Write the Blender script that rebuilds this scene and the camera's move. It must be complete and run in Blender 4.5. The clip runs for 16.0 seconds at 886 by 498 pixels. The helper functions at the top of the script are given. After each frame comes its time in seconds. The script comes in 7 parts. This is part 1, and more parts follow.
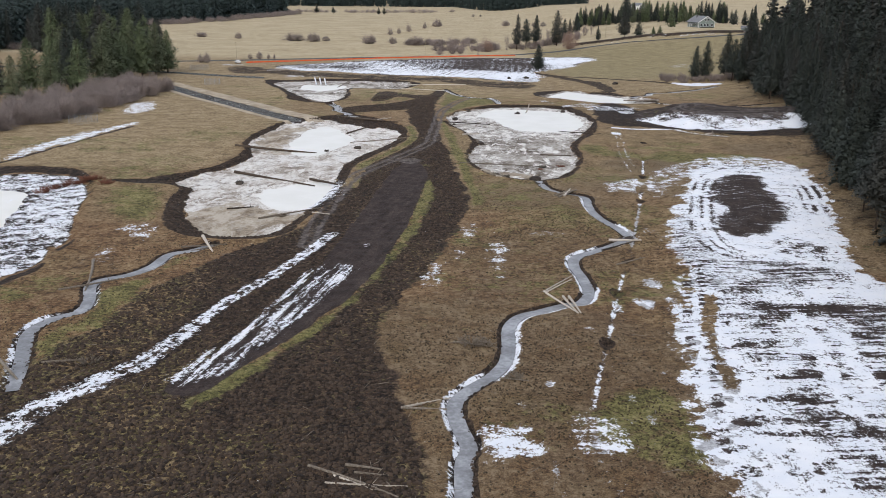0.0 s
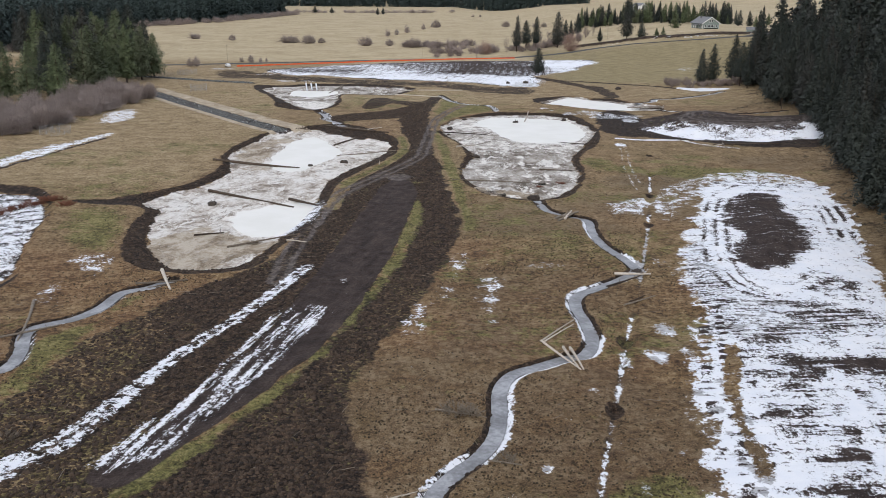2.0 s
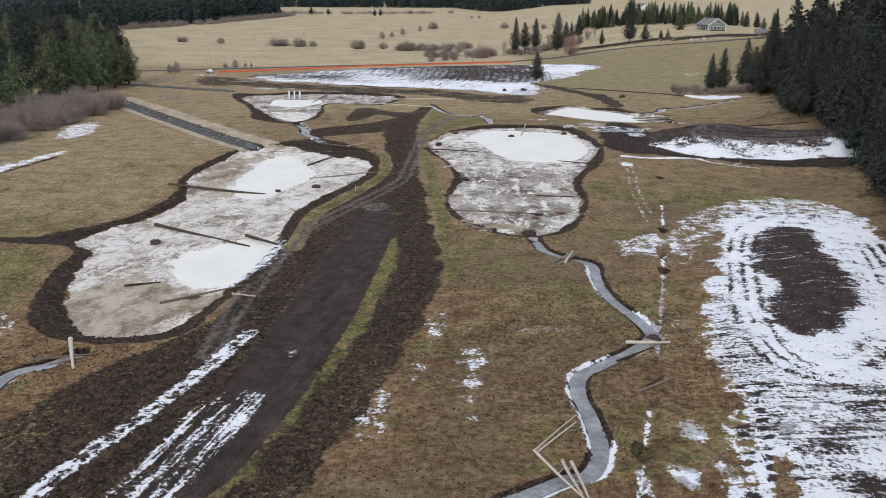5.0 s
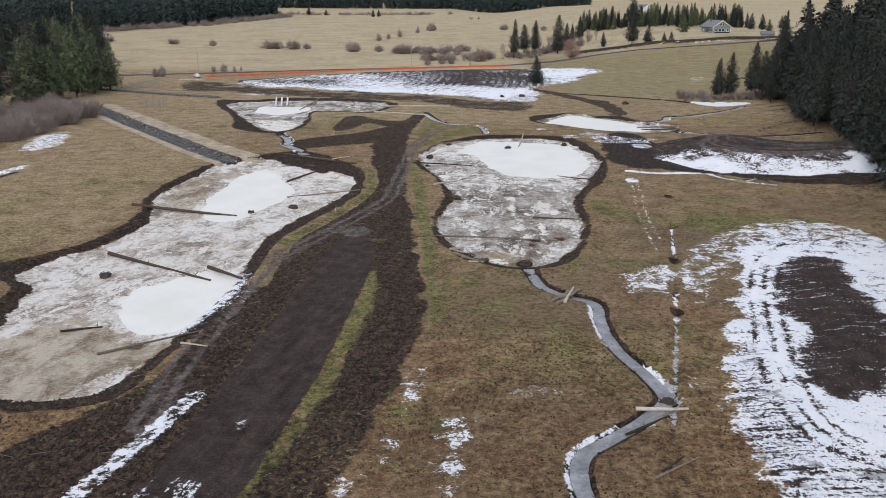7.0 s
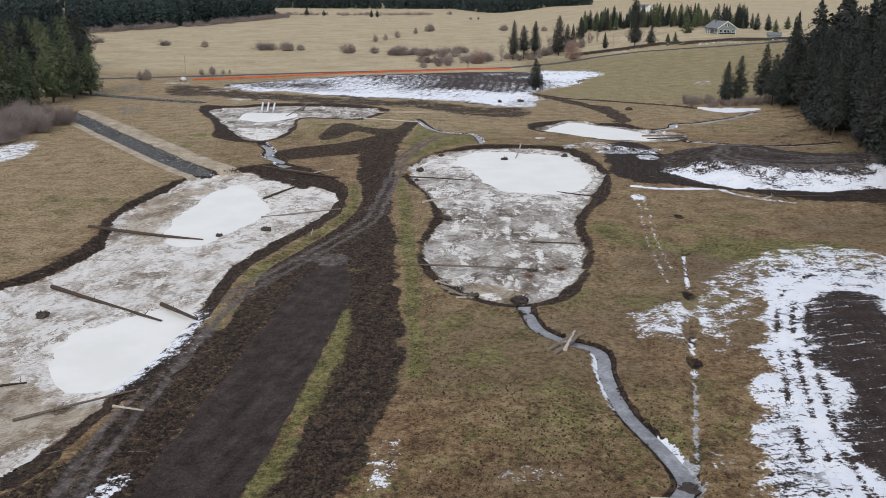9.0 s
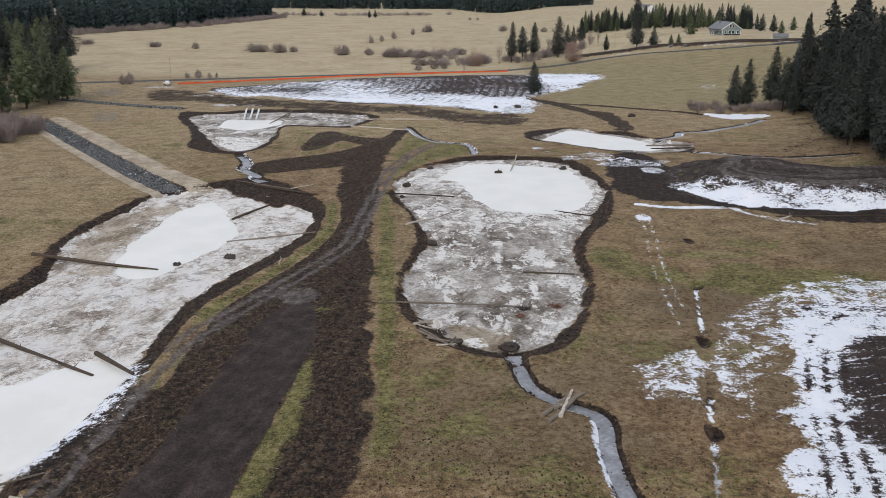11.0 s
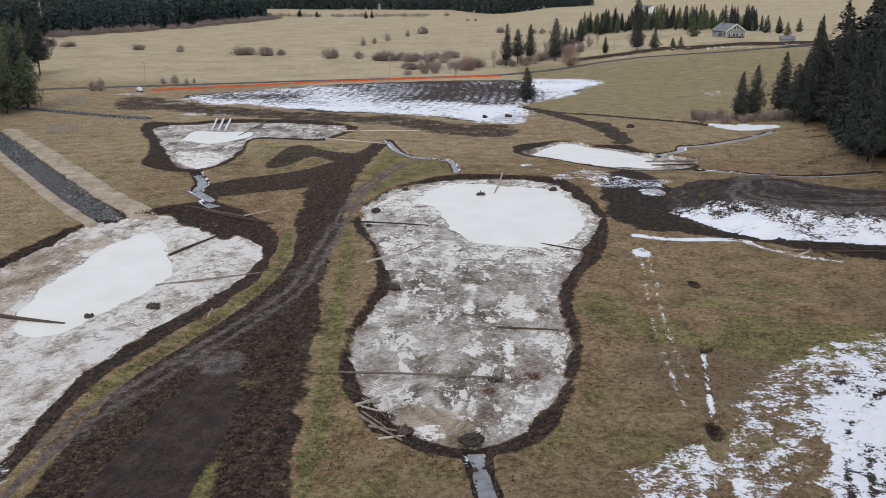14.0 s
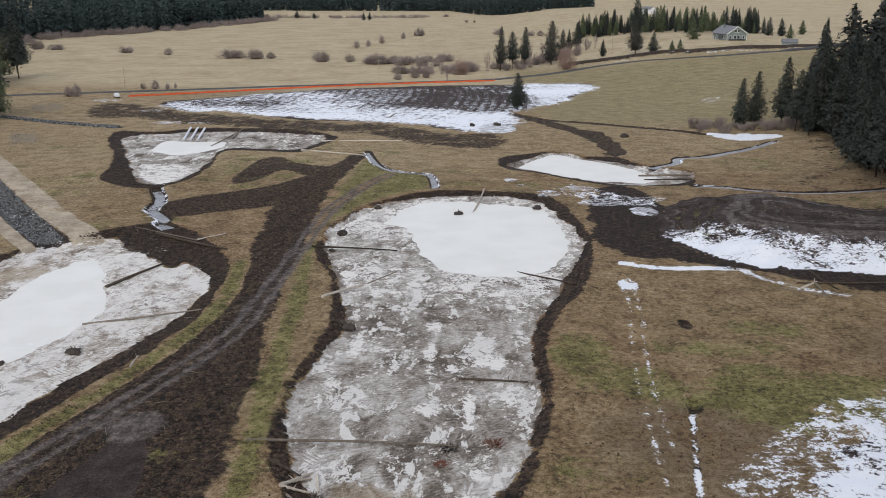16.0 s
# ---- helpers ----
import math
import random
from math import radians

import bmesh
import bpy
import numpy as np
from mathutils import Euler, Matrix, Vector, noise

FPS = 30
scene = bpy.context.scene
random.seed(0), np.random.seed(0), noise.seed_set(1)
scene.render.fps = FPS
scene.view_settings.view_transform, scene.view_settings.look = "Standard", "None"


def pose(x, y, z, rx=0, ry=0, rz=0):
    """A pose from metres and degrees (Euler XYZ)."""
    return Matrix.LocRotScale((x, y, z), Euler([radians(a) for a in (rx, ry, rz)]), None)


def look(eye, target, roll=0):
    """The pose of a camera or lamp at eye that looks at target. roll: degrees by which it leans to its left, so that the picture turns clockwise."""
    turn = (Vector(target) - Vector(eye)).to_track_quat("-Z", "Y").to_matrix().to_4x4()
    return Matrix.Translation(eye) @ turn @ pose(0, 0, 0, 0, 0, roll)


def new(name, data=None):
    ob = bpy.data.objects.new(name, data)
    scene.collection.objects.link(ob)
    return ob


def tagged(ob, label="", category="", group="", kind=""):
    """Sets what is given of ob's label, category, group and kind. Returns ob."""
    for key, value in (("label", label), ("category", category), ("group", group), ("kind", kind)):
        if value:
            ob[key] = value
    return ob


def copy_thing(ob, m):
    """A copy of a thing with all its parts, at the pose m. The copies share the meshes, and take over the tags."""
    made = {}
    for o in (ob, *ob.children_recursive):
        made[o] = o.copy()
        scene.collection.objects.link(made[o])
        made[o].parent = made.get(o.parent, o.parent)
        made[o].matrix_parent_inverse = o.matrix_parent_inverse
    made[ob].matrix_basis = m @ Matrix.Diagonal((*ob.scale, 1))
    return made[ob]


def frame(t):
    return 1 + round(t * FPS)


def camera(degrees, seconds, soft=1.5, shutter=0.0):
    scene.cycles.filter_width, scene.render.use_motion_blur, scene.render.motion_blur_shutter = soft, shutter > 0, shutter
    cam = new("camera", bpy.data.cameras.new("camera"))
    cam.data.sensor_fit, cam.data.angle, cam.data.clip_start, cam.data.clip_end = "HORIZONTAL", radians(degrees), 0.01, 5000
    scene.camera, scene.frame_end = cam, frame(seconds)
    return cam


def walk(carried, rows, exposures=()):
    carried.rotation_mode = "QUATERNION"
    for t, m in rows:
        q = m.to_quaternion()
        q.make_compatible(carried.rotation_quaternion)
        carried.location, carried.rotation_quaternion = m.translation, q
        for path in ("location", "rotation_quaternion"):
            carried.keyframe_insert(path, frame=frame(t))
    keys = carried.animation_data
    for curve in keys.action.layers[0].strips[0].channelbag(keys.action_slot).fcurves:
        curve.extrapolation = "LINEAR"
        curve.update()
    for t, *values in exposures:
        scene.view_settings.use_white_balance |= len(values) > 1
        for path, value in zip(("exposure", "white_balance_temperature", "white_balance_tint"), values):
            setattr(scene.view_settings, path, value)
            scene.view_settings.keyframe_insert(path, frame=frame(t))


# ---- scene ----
ROWS = [
    (0.0, 0.00, 0.00, 40.00, 0.15, -15.99, -0.46),
    (0.5, 0.49, 3.94, 40.21, 0.16, -15.99, -0.44),
    (1.0, 1.05, 8.02, 40.42, 0.18, -15.99, -0.41),
    (1.5, 1.59, 12.20, 40.64, 0.20, -16.00, -0.40),
    (2.0, 2.14, 16.42, 40.82, 0.21, -16.02, -0.38),
    (2.5, 2.65, 20.71, 40.96, 0.22, -16.02, -0.35),
    (3.0, 3.20, 25.06, 40.99, 0.22, -16.02, -0.32),
    (3.5, 3.77, 29.47, 41.04, 0.23, -16.03, -0.29),
    (4.0, 4.36, 33.86, 41.14, 0.23, -16.04, -0.28),
    (6.5, 7.31, 55.84, 41.54, 0.28, -15.97, -0.25),
    (7.0, 7.87, 60.21, 41.59, 0.29, -15.97, -0.27),
    (7.5, 8.41, 64.56, 41.60, 0.30, -15.96, -0.27),
    (8.0, 8.94, 68.87, 41.63, 0.32, -15.97, -0.27),
    (8.5, 9.51, 73.20, 41.63, 0.33, -15.97, -0.26),
    (9.0, 10.11, 77.53, 41.67, 0.34, -15.98, -0.26),
    (11.5, 13.50, 98.91, 41.78, 0.40, -15.99, -0.22),
    (12.0, 14.22, 102.68, 41.74, 0.41, -15.99, -0.22),
    (12.5, 15.05, 106.69, 41.75, 0.42, -15.99, -0.21),
    (13.0, 15.98, 110.69, 41.77, 0.44, -15.98, -0.21),
    (13.5, 17.03, 114.58, 41.84, 0.46, -15.98, -0.19),
    (14.0, 18.16, 118.40, 41.92, 0.48, -15.96, -0.20),
    (14.5, 19.39, 122.20, 42.01, 0.51, -15.94, -0.19),
    (15.0, 20.73, 125.96, 42.14, 0.55, -15.92, -0.18),
    (15.5, 22.14, 129.74, 42.25, 0.59, -15.91, -0.19),
    (16.0, 23.57, 133.52, 42.39, 0.63, -15.91, -0.18),
]
cam = camera(52.0, 16.0, soft=0.55)
walk(cam, [(t, pose(x, y, z, 90 + pitch, roll, yaw)) for t, x, y, z, yaw, pitch, roll in ROWS],
     [(0.0, 0.05), (4.0, 0.01), (9.0, -0.06), (16.0, -0.13)])

# ---- light: a bright overcast winter day ----
world = bpy.data.worlds.new("overcast_sky")
scene.world = world
world.use_nodes = True
wn = world.node_tree
wn.nodes.clear()
w_out = wn.nodes.new("ShaderNodeOutputWorld")
w_bg = wn.nodes.new("ShaderNodeBackground")
w_sky = wn.nodes.new("ShaderNodeTexSky")
w_sky.sky_type, w_sky.sun_disc = "NISHITA", False
w_sky.sun_elevation, w_sky.sun_rotation = radians(38), radians(200)
w_sky.air_density, w_sky.dust_density, w_sky.ozone_density = 1.0, 4.0, 1.0
w_mix = wn.nodes.new("ShaderNodeMix")
w_mix.data_type = "RGBA"
w_mix.inputs[0].default_value = 0.72
w_mix.inputs[7].default_value = (7.5, 8.0, 9.3, 1)
wn.links.new(w_sky.outputs[0], w_mix.inputs[6])
wn.links.new(w_mix.outputs[2], w_bg.inputs[0])
w_bg.inputs[1].default_value = 0.115
wn.links.new(w_bg.outputs[0], w_out.inputs[0])
sun = new("sun", bpy.data.lights.new("sun", "SUN"))
sun.data.energy, sun.data.angle, sun.data.color = 0.9, radians(25), (1.0, 0.96, 0.9)
sun.matrix_world = look((0, 0, 100), (0 + 34, 0 + 93, 100 - 78))

# ---- materials ----


class Nodes:
    """A short hand for building a node material."""

    def __init__(self, name, rough=0.9, metal=0.0):
        self.mat = bpy.data.materials.new(name)
        self.mat.use_nodes = True
        self.t = self.mat.node_tree
        self.bsdf = self.t.nodes["Principled BSDF"]
        self.bsdf.inputs["Roughness"].default_value = rough
        self.bsdf.inputs["Metallic"].default_value = metal
        self.bsdf.inputs["Specular IOR Level"].default_value = 0.25
        self.co = self.t.nodes.new("ShaderNodeTexCoord").outputs["Object"]

    def put(self, value, socket):
        if isinstance(value, bpy.types.NodeSocket):
            self.t.links.new(value, socket)
        elif socket.type == "RGBA":
            socket.default_value = (*value, 1) if len(value) == 3 else value
        else:
            socket.default_value = value

    def noise(self, scale, detail=4.0, rough=0.6, warp=0.0, vec=None, stretch=None, turn=0.0):
        v = vec or self.co
        if stretch:
            m = self.t.nodes.new("ShaderNodeMapping")
            m.vector_type = "TEXTURE"
            m.inputs["Scale"].default_value = tuple(1 / k for k in stretch)
            m.inputs["Rotation"].default_value = (0, 0, radians(turn))
            self.t.links.new(v, m.inputs["Vector"])
            v = m.outputs[0]
        n = self.t.nodes.new("ShaderNodeTexNoise")
        n.inputs["Scale"].default_value, n.inputs["Detail"].default_value = scale, detail
        n.inputs["Roughness"].default_value, n.inputs["Distortion"].default_value = rough, warp
        self.t.links.new(v, n.inputs["Vector"])
        return n.outputs["Fac"]

    def wave(self, period, turn, warp=3.0):
        """Parallel stripes, a period apart in metres, bent by noise."""
        m = self.t.nodes.new("ShaderNodeMapping")
        m.inputs["Rotation"].default_value = (0, 0, radians(turn))
        self.t.links.new(self.co, m.inputs["Vector"])
        n = self.t.nodes.new("ShaderNodeTexWave")
        n.inputs["Scale"].default_value, n.inputs["Distortion"].default_value = 0.314 / period, warp
        n.inputs["Detail"].default_value, n.inputs["Detail Scale"].default_value = 2.0, 0.25 * period / 0.314
        self.t.links.new(m.outputs[0], n.inputs["Vector"])
        return n.outputs["Fac"]

    def math(self, op, a, b=0.0, c=0.0):
        n = self.t.nodes.new("ShaderNodeMath")
        n.operation = op
        for v, s in zip((a, b, c), n.inputs):
            self.put(v, s)
        return n.outputs[0]

    def step(self, v, lo, hi):
        n = self.t.nodes.new("ShaderNodeMapRange")
        n.interpolation_type = "SMOOTHSTEP"
        self.put(v, n.inputs["Value"])
        n.inputs["From Min"].default_value, n.inputs["From Max"].default_value = lo, hi
        return n.outputs["Result"]

    def mix(self, f, a, b):
        n = self.t.nodes.new("ShaderNodeMix")
        n.data_type = "RGBA"
        self.put(f, n.inputs[0])
        self.put(a, n.inputs[6])
        self.put(b, n.inputs[7])
        return n.outputs[2]

    def mixf(self, f, a, b):
        n = self.t.nodes.new("ShaderNodeMix")
        self.put(f, n.inputs[0])
        self.put(a, n.inputs[2])
        self.put(b, n.inputs[3])
        return n.outputs[0]

    def ramp(self, v, *stops):
        n = self.t.nodes.new("ShaderNodeValToRGB")
        e = n.color_ramp.elements
        while len(e) < len(stops):
            e.new(0.5)
        for el, (p, c) in zip(e, stops):
            el.position, el.color = p, (*c, 1)
        self.put(v, n.inputs[0])
        return n.outputs[0]

    def attr(self, name):
        n = self.t.nodes.new("ShaderNodeAttribute")
        n.attribute_name = name
        return n.outputs["Fac"]

    def rand(self):
        return self.t.nodes.new("ShaderNodeObjectInfo").outputs["Random"]

    def island(self):
        return self.t.nodes.new("ShaderNodeNewGeometry").outputs["Random Per Island"]

    def bump(self, height, strength=0.5, distance=0.1):
        n = self.t.nodes.new("ShaderNodeBump")
        n.inputs["Strength"].default_value, n.inputs["Distance"].default_value = strength, distance
        self.put(height, n.inputs["Height"])
        self.t.links.new(n.outputs[0], self.bsdf.inputs["Normal"])

    def done(self, color, rough=None):
        self.put(color, self.bsdf.inputs["Base Color"])
        if rough is not None:
            self.put(rough, self.bsdf.inputs["Roughness"])
        return self.mat


def ground_material():
    m = Nodes("ground", 0.95)
    big, mid = m.noise(0.035, 4), m.noise(0.22, 6, 0.65)
    fine, grain = m.noise(1.5, 6, 0.7), m.noise(7.0, 4, 0.7)
    streak = m.noise(0.9, 6, 0.68, stretch=(0.16, 1.6, 1), turn=5)
    along = m.noise(0.6, 6, 0.65, stretch=(0.16, 1.6, 1), turn=77)
    # dead winter grass, with olive, damp and simply darker places
    tuss = m.noise(0.75, 7, 0.74)
    v = m.math("ADD", m.math("MULTIPLY", mid, 0.30), m.math("ADD", m.math("MULTIPLY", tuss, 0.24), m.math("ADD", m.math("MULTIPLY", fine, 0.30), m.math("MULTIPLY", grain, 0.42))))
    # raised contrast paints the small shade between tufts that the bump leaves weak
    v = m.math("MULTIPLY_ADD", m.math("SUBTRACT", v, 0.63), 1.42, 0.578)
    grass = m.ramp(v, (0.43, (0.026, 0.015, 0.008)), (0.50, (0.104, 0.063, 0.032)), (0.56, (0.175, 0.107, 0.049)), (0.63, (0.25, 0.166, 0.083)), (0.71, (0.38, 0.28, 0.16)))
    olive = m.ramp(v, (0.43, (0.045, 0.038, 0.015)), (0.52, (0.125, 0.105, 0.042)), (0.60, (0.20, 0.165, 0.070)), (0.70, (0.31, 0.26, 0.125)))
    grass = m.mix(m.math("MULTIPLY", m.step(big, 0.48, 0.68), 0.4), grass, olive)
    rust = m.ramp(v, (0.43, (0.040, 0.020, 0.010)), (0.52, (0.125, 0.066, 0.031)), (0.60, (0.205, 0.115, 0.055)), (0.70, (0.33, 0.22, 0.12)))
    grass = m.mix(m.math("MULTIPLY", m.step(m.noise(0.024, 5, 0.6, 0.4), 0.44, 0.58), 0.75), grass, rust)
    grass = m.mix(m.math("MULTIPLY", m.attr("dark_grass"), m.step(m.math("ADD", mid, m.math("MULTIPLY", m.math("SUBTRACT", fine, 0.5), 0.7)), 0.34, 0.56)), grass, m.ramp(v, (0.44, (0.022, 0.015, 0.010)), (0.56, (0.070, 0.047, 0.030)), (0.68, (0.15, 0.105, 0.065))))
    dark_grass = m.math("MULTIPLY", m.step(m.math("ADD", m.math("MULTIPLY", m.noise(0.11, 8, 0.72, 0.5), 0.6), m.math("MULTIPLY", m.noise(0.03, 3, 0.5), 0.4)), 0.50, 0.62), 0.22)
    grass = m.mix(dark_grass, grass, m.ramp(v, (0.44, (0.028, 0.019, 0.012)), (0.56, (0.085, 0.058, 0.035)), (0.68, (0.17, 0.125, 0.075))))
    hay = m.ramp(m.math("ADD", m.math("MULTIPLY", m.noise(0.035, 6, 0.6), 0.35), m.math("ADD", m.math("MULTIPLY", m.noise(0.22, 7, 0.72, stretch=(1, 0.5, 1), turn=-20), 0.45), m.math("MULTIPLY", fine, 0.2))),
                 (0.36, (0.30, 0.232, 0.135)), (0.5, (0.45, 0.365, 0.225)), (0.64, (0.56, 0.47, 0.315)))
    straw = m.ramp(v, (0.43, (0.115, 0.081, 0.043)), (0.53, (0.255, 0.185, 0.097)), (0.62, (0.365, 0.275, 0.155)), (0.70, (0.46, 0.37, 0.235)))
    col = m.mix(m.attr("straw"), grass, straw)
    col = m.mix(m.attr("hay"), col, hay)
    meadow = m.ramp(v, (0.42, (0.14, 0.115, 0.058)), (0.56, (0.255, 0.205, 0.103)), (0.70, (0.37, 0.30, 0.165)))
    col = m.mix(m.attr("meadow"), col, meadow)
    moss = m.ramp(v, (0.44, (0.028, 0.027, 0.010)), (0.53, (0.104, 0.100, 0.031)), (0.62, (0.192, 0.178, 0.060)), (0.7, (0.30, 0.265, 0.11)))
    rag = m.math("ADD", m.math("SUBTRACT", m.noise(0.8, 6, 0.72), 0.5), m.math("MULTIPLY", m.math("SUBTRACT", m.noise(0.15, 4, 0.6), 0.5), 0.9))

    def edge(name, spread=0.8, lo=0.42, hi=0.58):
        return m.step(m.math("ADD", m.attr(name), m.math("MULTIPLY", rag, spread)), lo, hi)

    # bare soil: torn turf and mud
    sv = m.math("ADD", m.math("MULTIPLY", m.noise(0.9, 8, 0.8), 0.7), m.math("MULTIPLY", grain, 0.3))
    sv = m.math("MULTIPLY_ADD", m.math("SUBTRACT", sv, 0.5), 1.45, 0.5)
    sv = m.math("ADD", sv, m.math("MULTIPLY", m.math("SUBTRACT", along, 0.5), 0.30))
    soil = m.ramp(sv, (0.42, (0.006, 0.0036, 0.0025)), (0.48, (0.022, 0.0138, 0.009)), (0.54, (0.053, 0.033, 0.021)), (0.61, (0.108, 0.069, 0.043)), (0.69, (0.19, 0.138, 0.09)))
    soil = m.mix(m.step(m.math("ADD", m.attr("turf"), m.math("MULTIPLY", m.math("SUBTRACT", fine, 0.5), 2.2)), 0.35, 0.9), soil, m.mix(m.step(mid, 0.4, 0.65), olive, grass))
    bits = m.math("MULTIPLY", m.step(m.noise(3.2, 4, 0.6), 0.58, 0.66), 0.55)
    soil = m.mix(bits, soil, m.mix(grain, (0.085, 0.058, 0.035), (0.20, 0.145, 0.092)))
    lotc = m.ramp(m.math("ADD", m.math("MULTIPLY", m.noise(0.4, 5, 0.6), 0.22), m.math("ADD", m.math("MULTIPLY", along, 0.16), m.math("ADD", m.math("MULTIPLY", grain, 0.34), m.math("MULTIPLY", m.noise(3.0, 6, 0.75), 0.28)))), (0.42, (0.013, 0.0085, 0.0068)), (0.5, (0.043, 0.030, 0.0252)), (0.59, (0.095, 0.071, 0.060)))
    soil = m.mix(m.math("MULTIPLY", m.attr("wet"), 0.62), soil, (0.012, 0.009, 0.0075))
    col = m.mix(edge("soil", 0.9), col, soil)
    col = m.mix(m.math("MULTIPLY", edge("moss", 1.9, 0.3, 0.75), 0.85), col, moss)
    col = m.mix(edge("lot", 0.35), col, lotc)
    grav = m.ramp(sv, (0.40, (0.058, 0.048, 0.043)), (0.52, (0.135, 0.113, 0.101)), (0.64, (0.24, 0.21, 0.19)))
    col = m.mix(m.math("MULTIPLY", edge("gravel", 0.9, 0.3, 0.75), 0.85), col, grav)
    col = m.mix(m.math("MULTIPLY", m.step(m.noise(3.4, 3, 0.55), 0.60, 0.66), 0.5), col, m.mix(grain, (0.020, 0.013, 0.008), (0.075, 0.050, 0.030)))
    col = m.mix(m.math("MULTIPLY", m.step(m.noise(5.5, 3, 0.6), 0.63, 0.69), m.math("MULTIPLY", m.math("SUBTRACT", 1.0, m.math("MAXIMUM", m.attr("lot"), m.attr("soil"))), 0.40)), col, m.mix(fine, (0.17, 0.12, 0.070), (0.32, 0.25, 0.16)))
    # pale silt floor of the basins
    siltv = m.math("ADD", m.math("MULTIPLY", m.noise(0.26, 9, 0.74, 0.5, stretch=(1, 0.5, 1)), 0.72), m.math("MULTIPLY", m.noise(2.6, 4, 0.6, stretch=(0.5, 1.2, 1), turn=30), 0.28))
    siltv = m.math("ADD", siltv, m.math("MULTIPLY", m.math("SUBTRACT", m.noise(0.07, 4, 0.6, 0.6), 0.5), 0.34))
    lug = m.mixf(m.step(m.noise(0.10, 3, 0.5, 0.6), 0.48, 0.52), m.wave(0.42, 24, 5.0), m.wave(0.46, -52, 6.0))
    lug = m.mixf(m.step(m.noise(0.14, 2, 0.5), 0.52, 0.55), lug, m.wave(0.5, 83, 4.0))
    driven = m.step(m.noise(0.30, 5, 0.68, 0.8, stretch=(1.0, 0.4, 1), turn=15), 0.57, 0.66)
    siltv = m.math("ADD", siltv, m.math("MULTIPLY", m.math("SUBTRACT", lug, 0.5), m.math("MULTIPLY", driven, 0.085)))
    siltv = m.math("ADD", siltv, m.math("MULTIPLY", m.math("SUBTRACT", m.noise(4.5, 5, 0.75), 0.5), 0.22))
    siltv = m.math("MULTIPLY_ADD", m.math("SUBTRACT", siltv, 0.5), 1.3, 0.5)
    silt = m.ramp(siltv, (0.37, (0.066, 0.052, 0.040)), (0.44, (0.160, 0.134, 0.108)), (0.50, (0.255, 0.222, 0.184)), (0.56, (0.36, 0.325, 0.28)), (0.63, (0.54, 0.505, 0.455)))
    pale = m.ramp(siltv, (0.36, (0.22, 0.18, 0.14)), (0.44, (0.45, 0.395, 0.335)), (0.51, (0.62, 0.57, 0.51)), (0.59, (0.77, 0.745, 0.70)))
    silt = m.mix(m.attr("pale"), silt, pale)
    glaze = m.math("ADD", m.math("MULTIPLY", m.noise(0.26, 8, 0.68, 0.8, stretch=(1, 0.42, 1), turn=-8), 0.55), m.math("MULTIPLY", m.noise(1.2, 7, 0.74, stretch=(1, 0.6, 1)), 0.33))
    glaze = m.math("ADD", glaze, m.math("MULTIPLY", m.math("MULTIPLY", m.math("SUBTRACT", lug, 0.5), driven), 0.05))
    glaze = m.math("MULTIPLY", m.step(m.math("ADD", glaze, m.math("MULTIPLY", m.attr("pale"), 0.012)), 0.477, 0.490), 0.95)
    silt = m.mix(glaze, silt, m.mix(fine, (0.70, 0.67, 0.62), (0.86, 0.835, 0.785)))
    stain = m.math("MULTIPLY", m.step(m.noise(0.4, 8, 0.74, 0.5), 0.56, 0.60), 0.55)
    silt = m.mix(stain, silt, m.mix(fine, (0.095, 0.075, 0.056), (0.21, 0.175, 0.135)))
    clods = m.step(m.noise(2.1, 5, 0.7), 0.645, 0.67)
    silt = m.mix(m.math("MULTIPLY", clods, 0.8), silt, m.mix(grain, (0.03, 0.023, 0.017), (0.10, 0.08, 0.06)))
    silt = m.mix(m.math("MULTIPLY", edge("sand", 1.6, 0.35, 0.7), 0.75), silt, m.ramp(siltv, (0.4, (0.19, 0.14, 0.085)), (0.5, (0.34, 0.265, 0.175)), (0.6, (0.47, 0.395, 0.29))))
    col = m.mix(edge("silt", 1.35), col, silt)
    col = m.mix(edge("mat", 0.8), col, m.mix(m.step(m.math("ADD", m.math("MULTIPLY", mid, 0.6), m.math("MULTIPLY", fine, 0.4)), 0.38, 0.62), (0.31, 0.25, 0.175), (0.54, 0.455, 0.34)))
    # snow: cover decides how much of the noise is white
    sn = m.mixf(m.attr("furrow"), m.noise(0.42, 10, 0.74), m.math("ADD", m.math("MULTIPLY", streak, 0.75), m.math("MULTIPLY", m.noise(0.75, 9, 0.78), 0.25)))
    sn = m.mixf(m.attr("lane"), sn, along)
    sn = m.math("ADD", m.math("MULTIPLY", sn, 0.52), m.math("MULTIPLY", m.noise(2.1, 8, 0.80), 0.48))
    cover = m.math("ADD", m.math("MULTIPLY_ADD", m.attr("snow"), 1.25, -0.3), m.math("MULTIPLY", m.math("SUBTRACT", sn, 0.5), 5.4))
    snow = m.step(cover, 0.40, 0.52)
    ice = m.step(m.math("ADD", m.attr("slush"), m.math("MULTIPLY", m.math("SUBTRACT", m.noise(0.35, 5, 0.65), 0.5), 2.4)), 0.62, 0.72)
    snowc = m.mix(m.step(mid, 0.3, 0.7), (0.80, 0.83, 0.88), (0.88, 0.89, 0.91))
    snowc = m.mix(m.attr("silt"), snowc, m.mix(fine, (0.75, 0.715, 0.655), (0.87, 0.84, 0.785)))
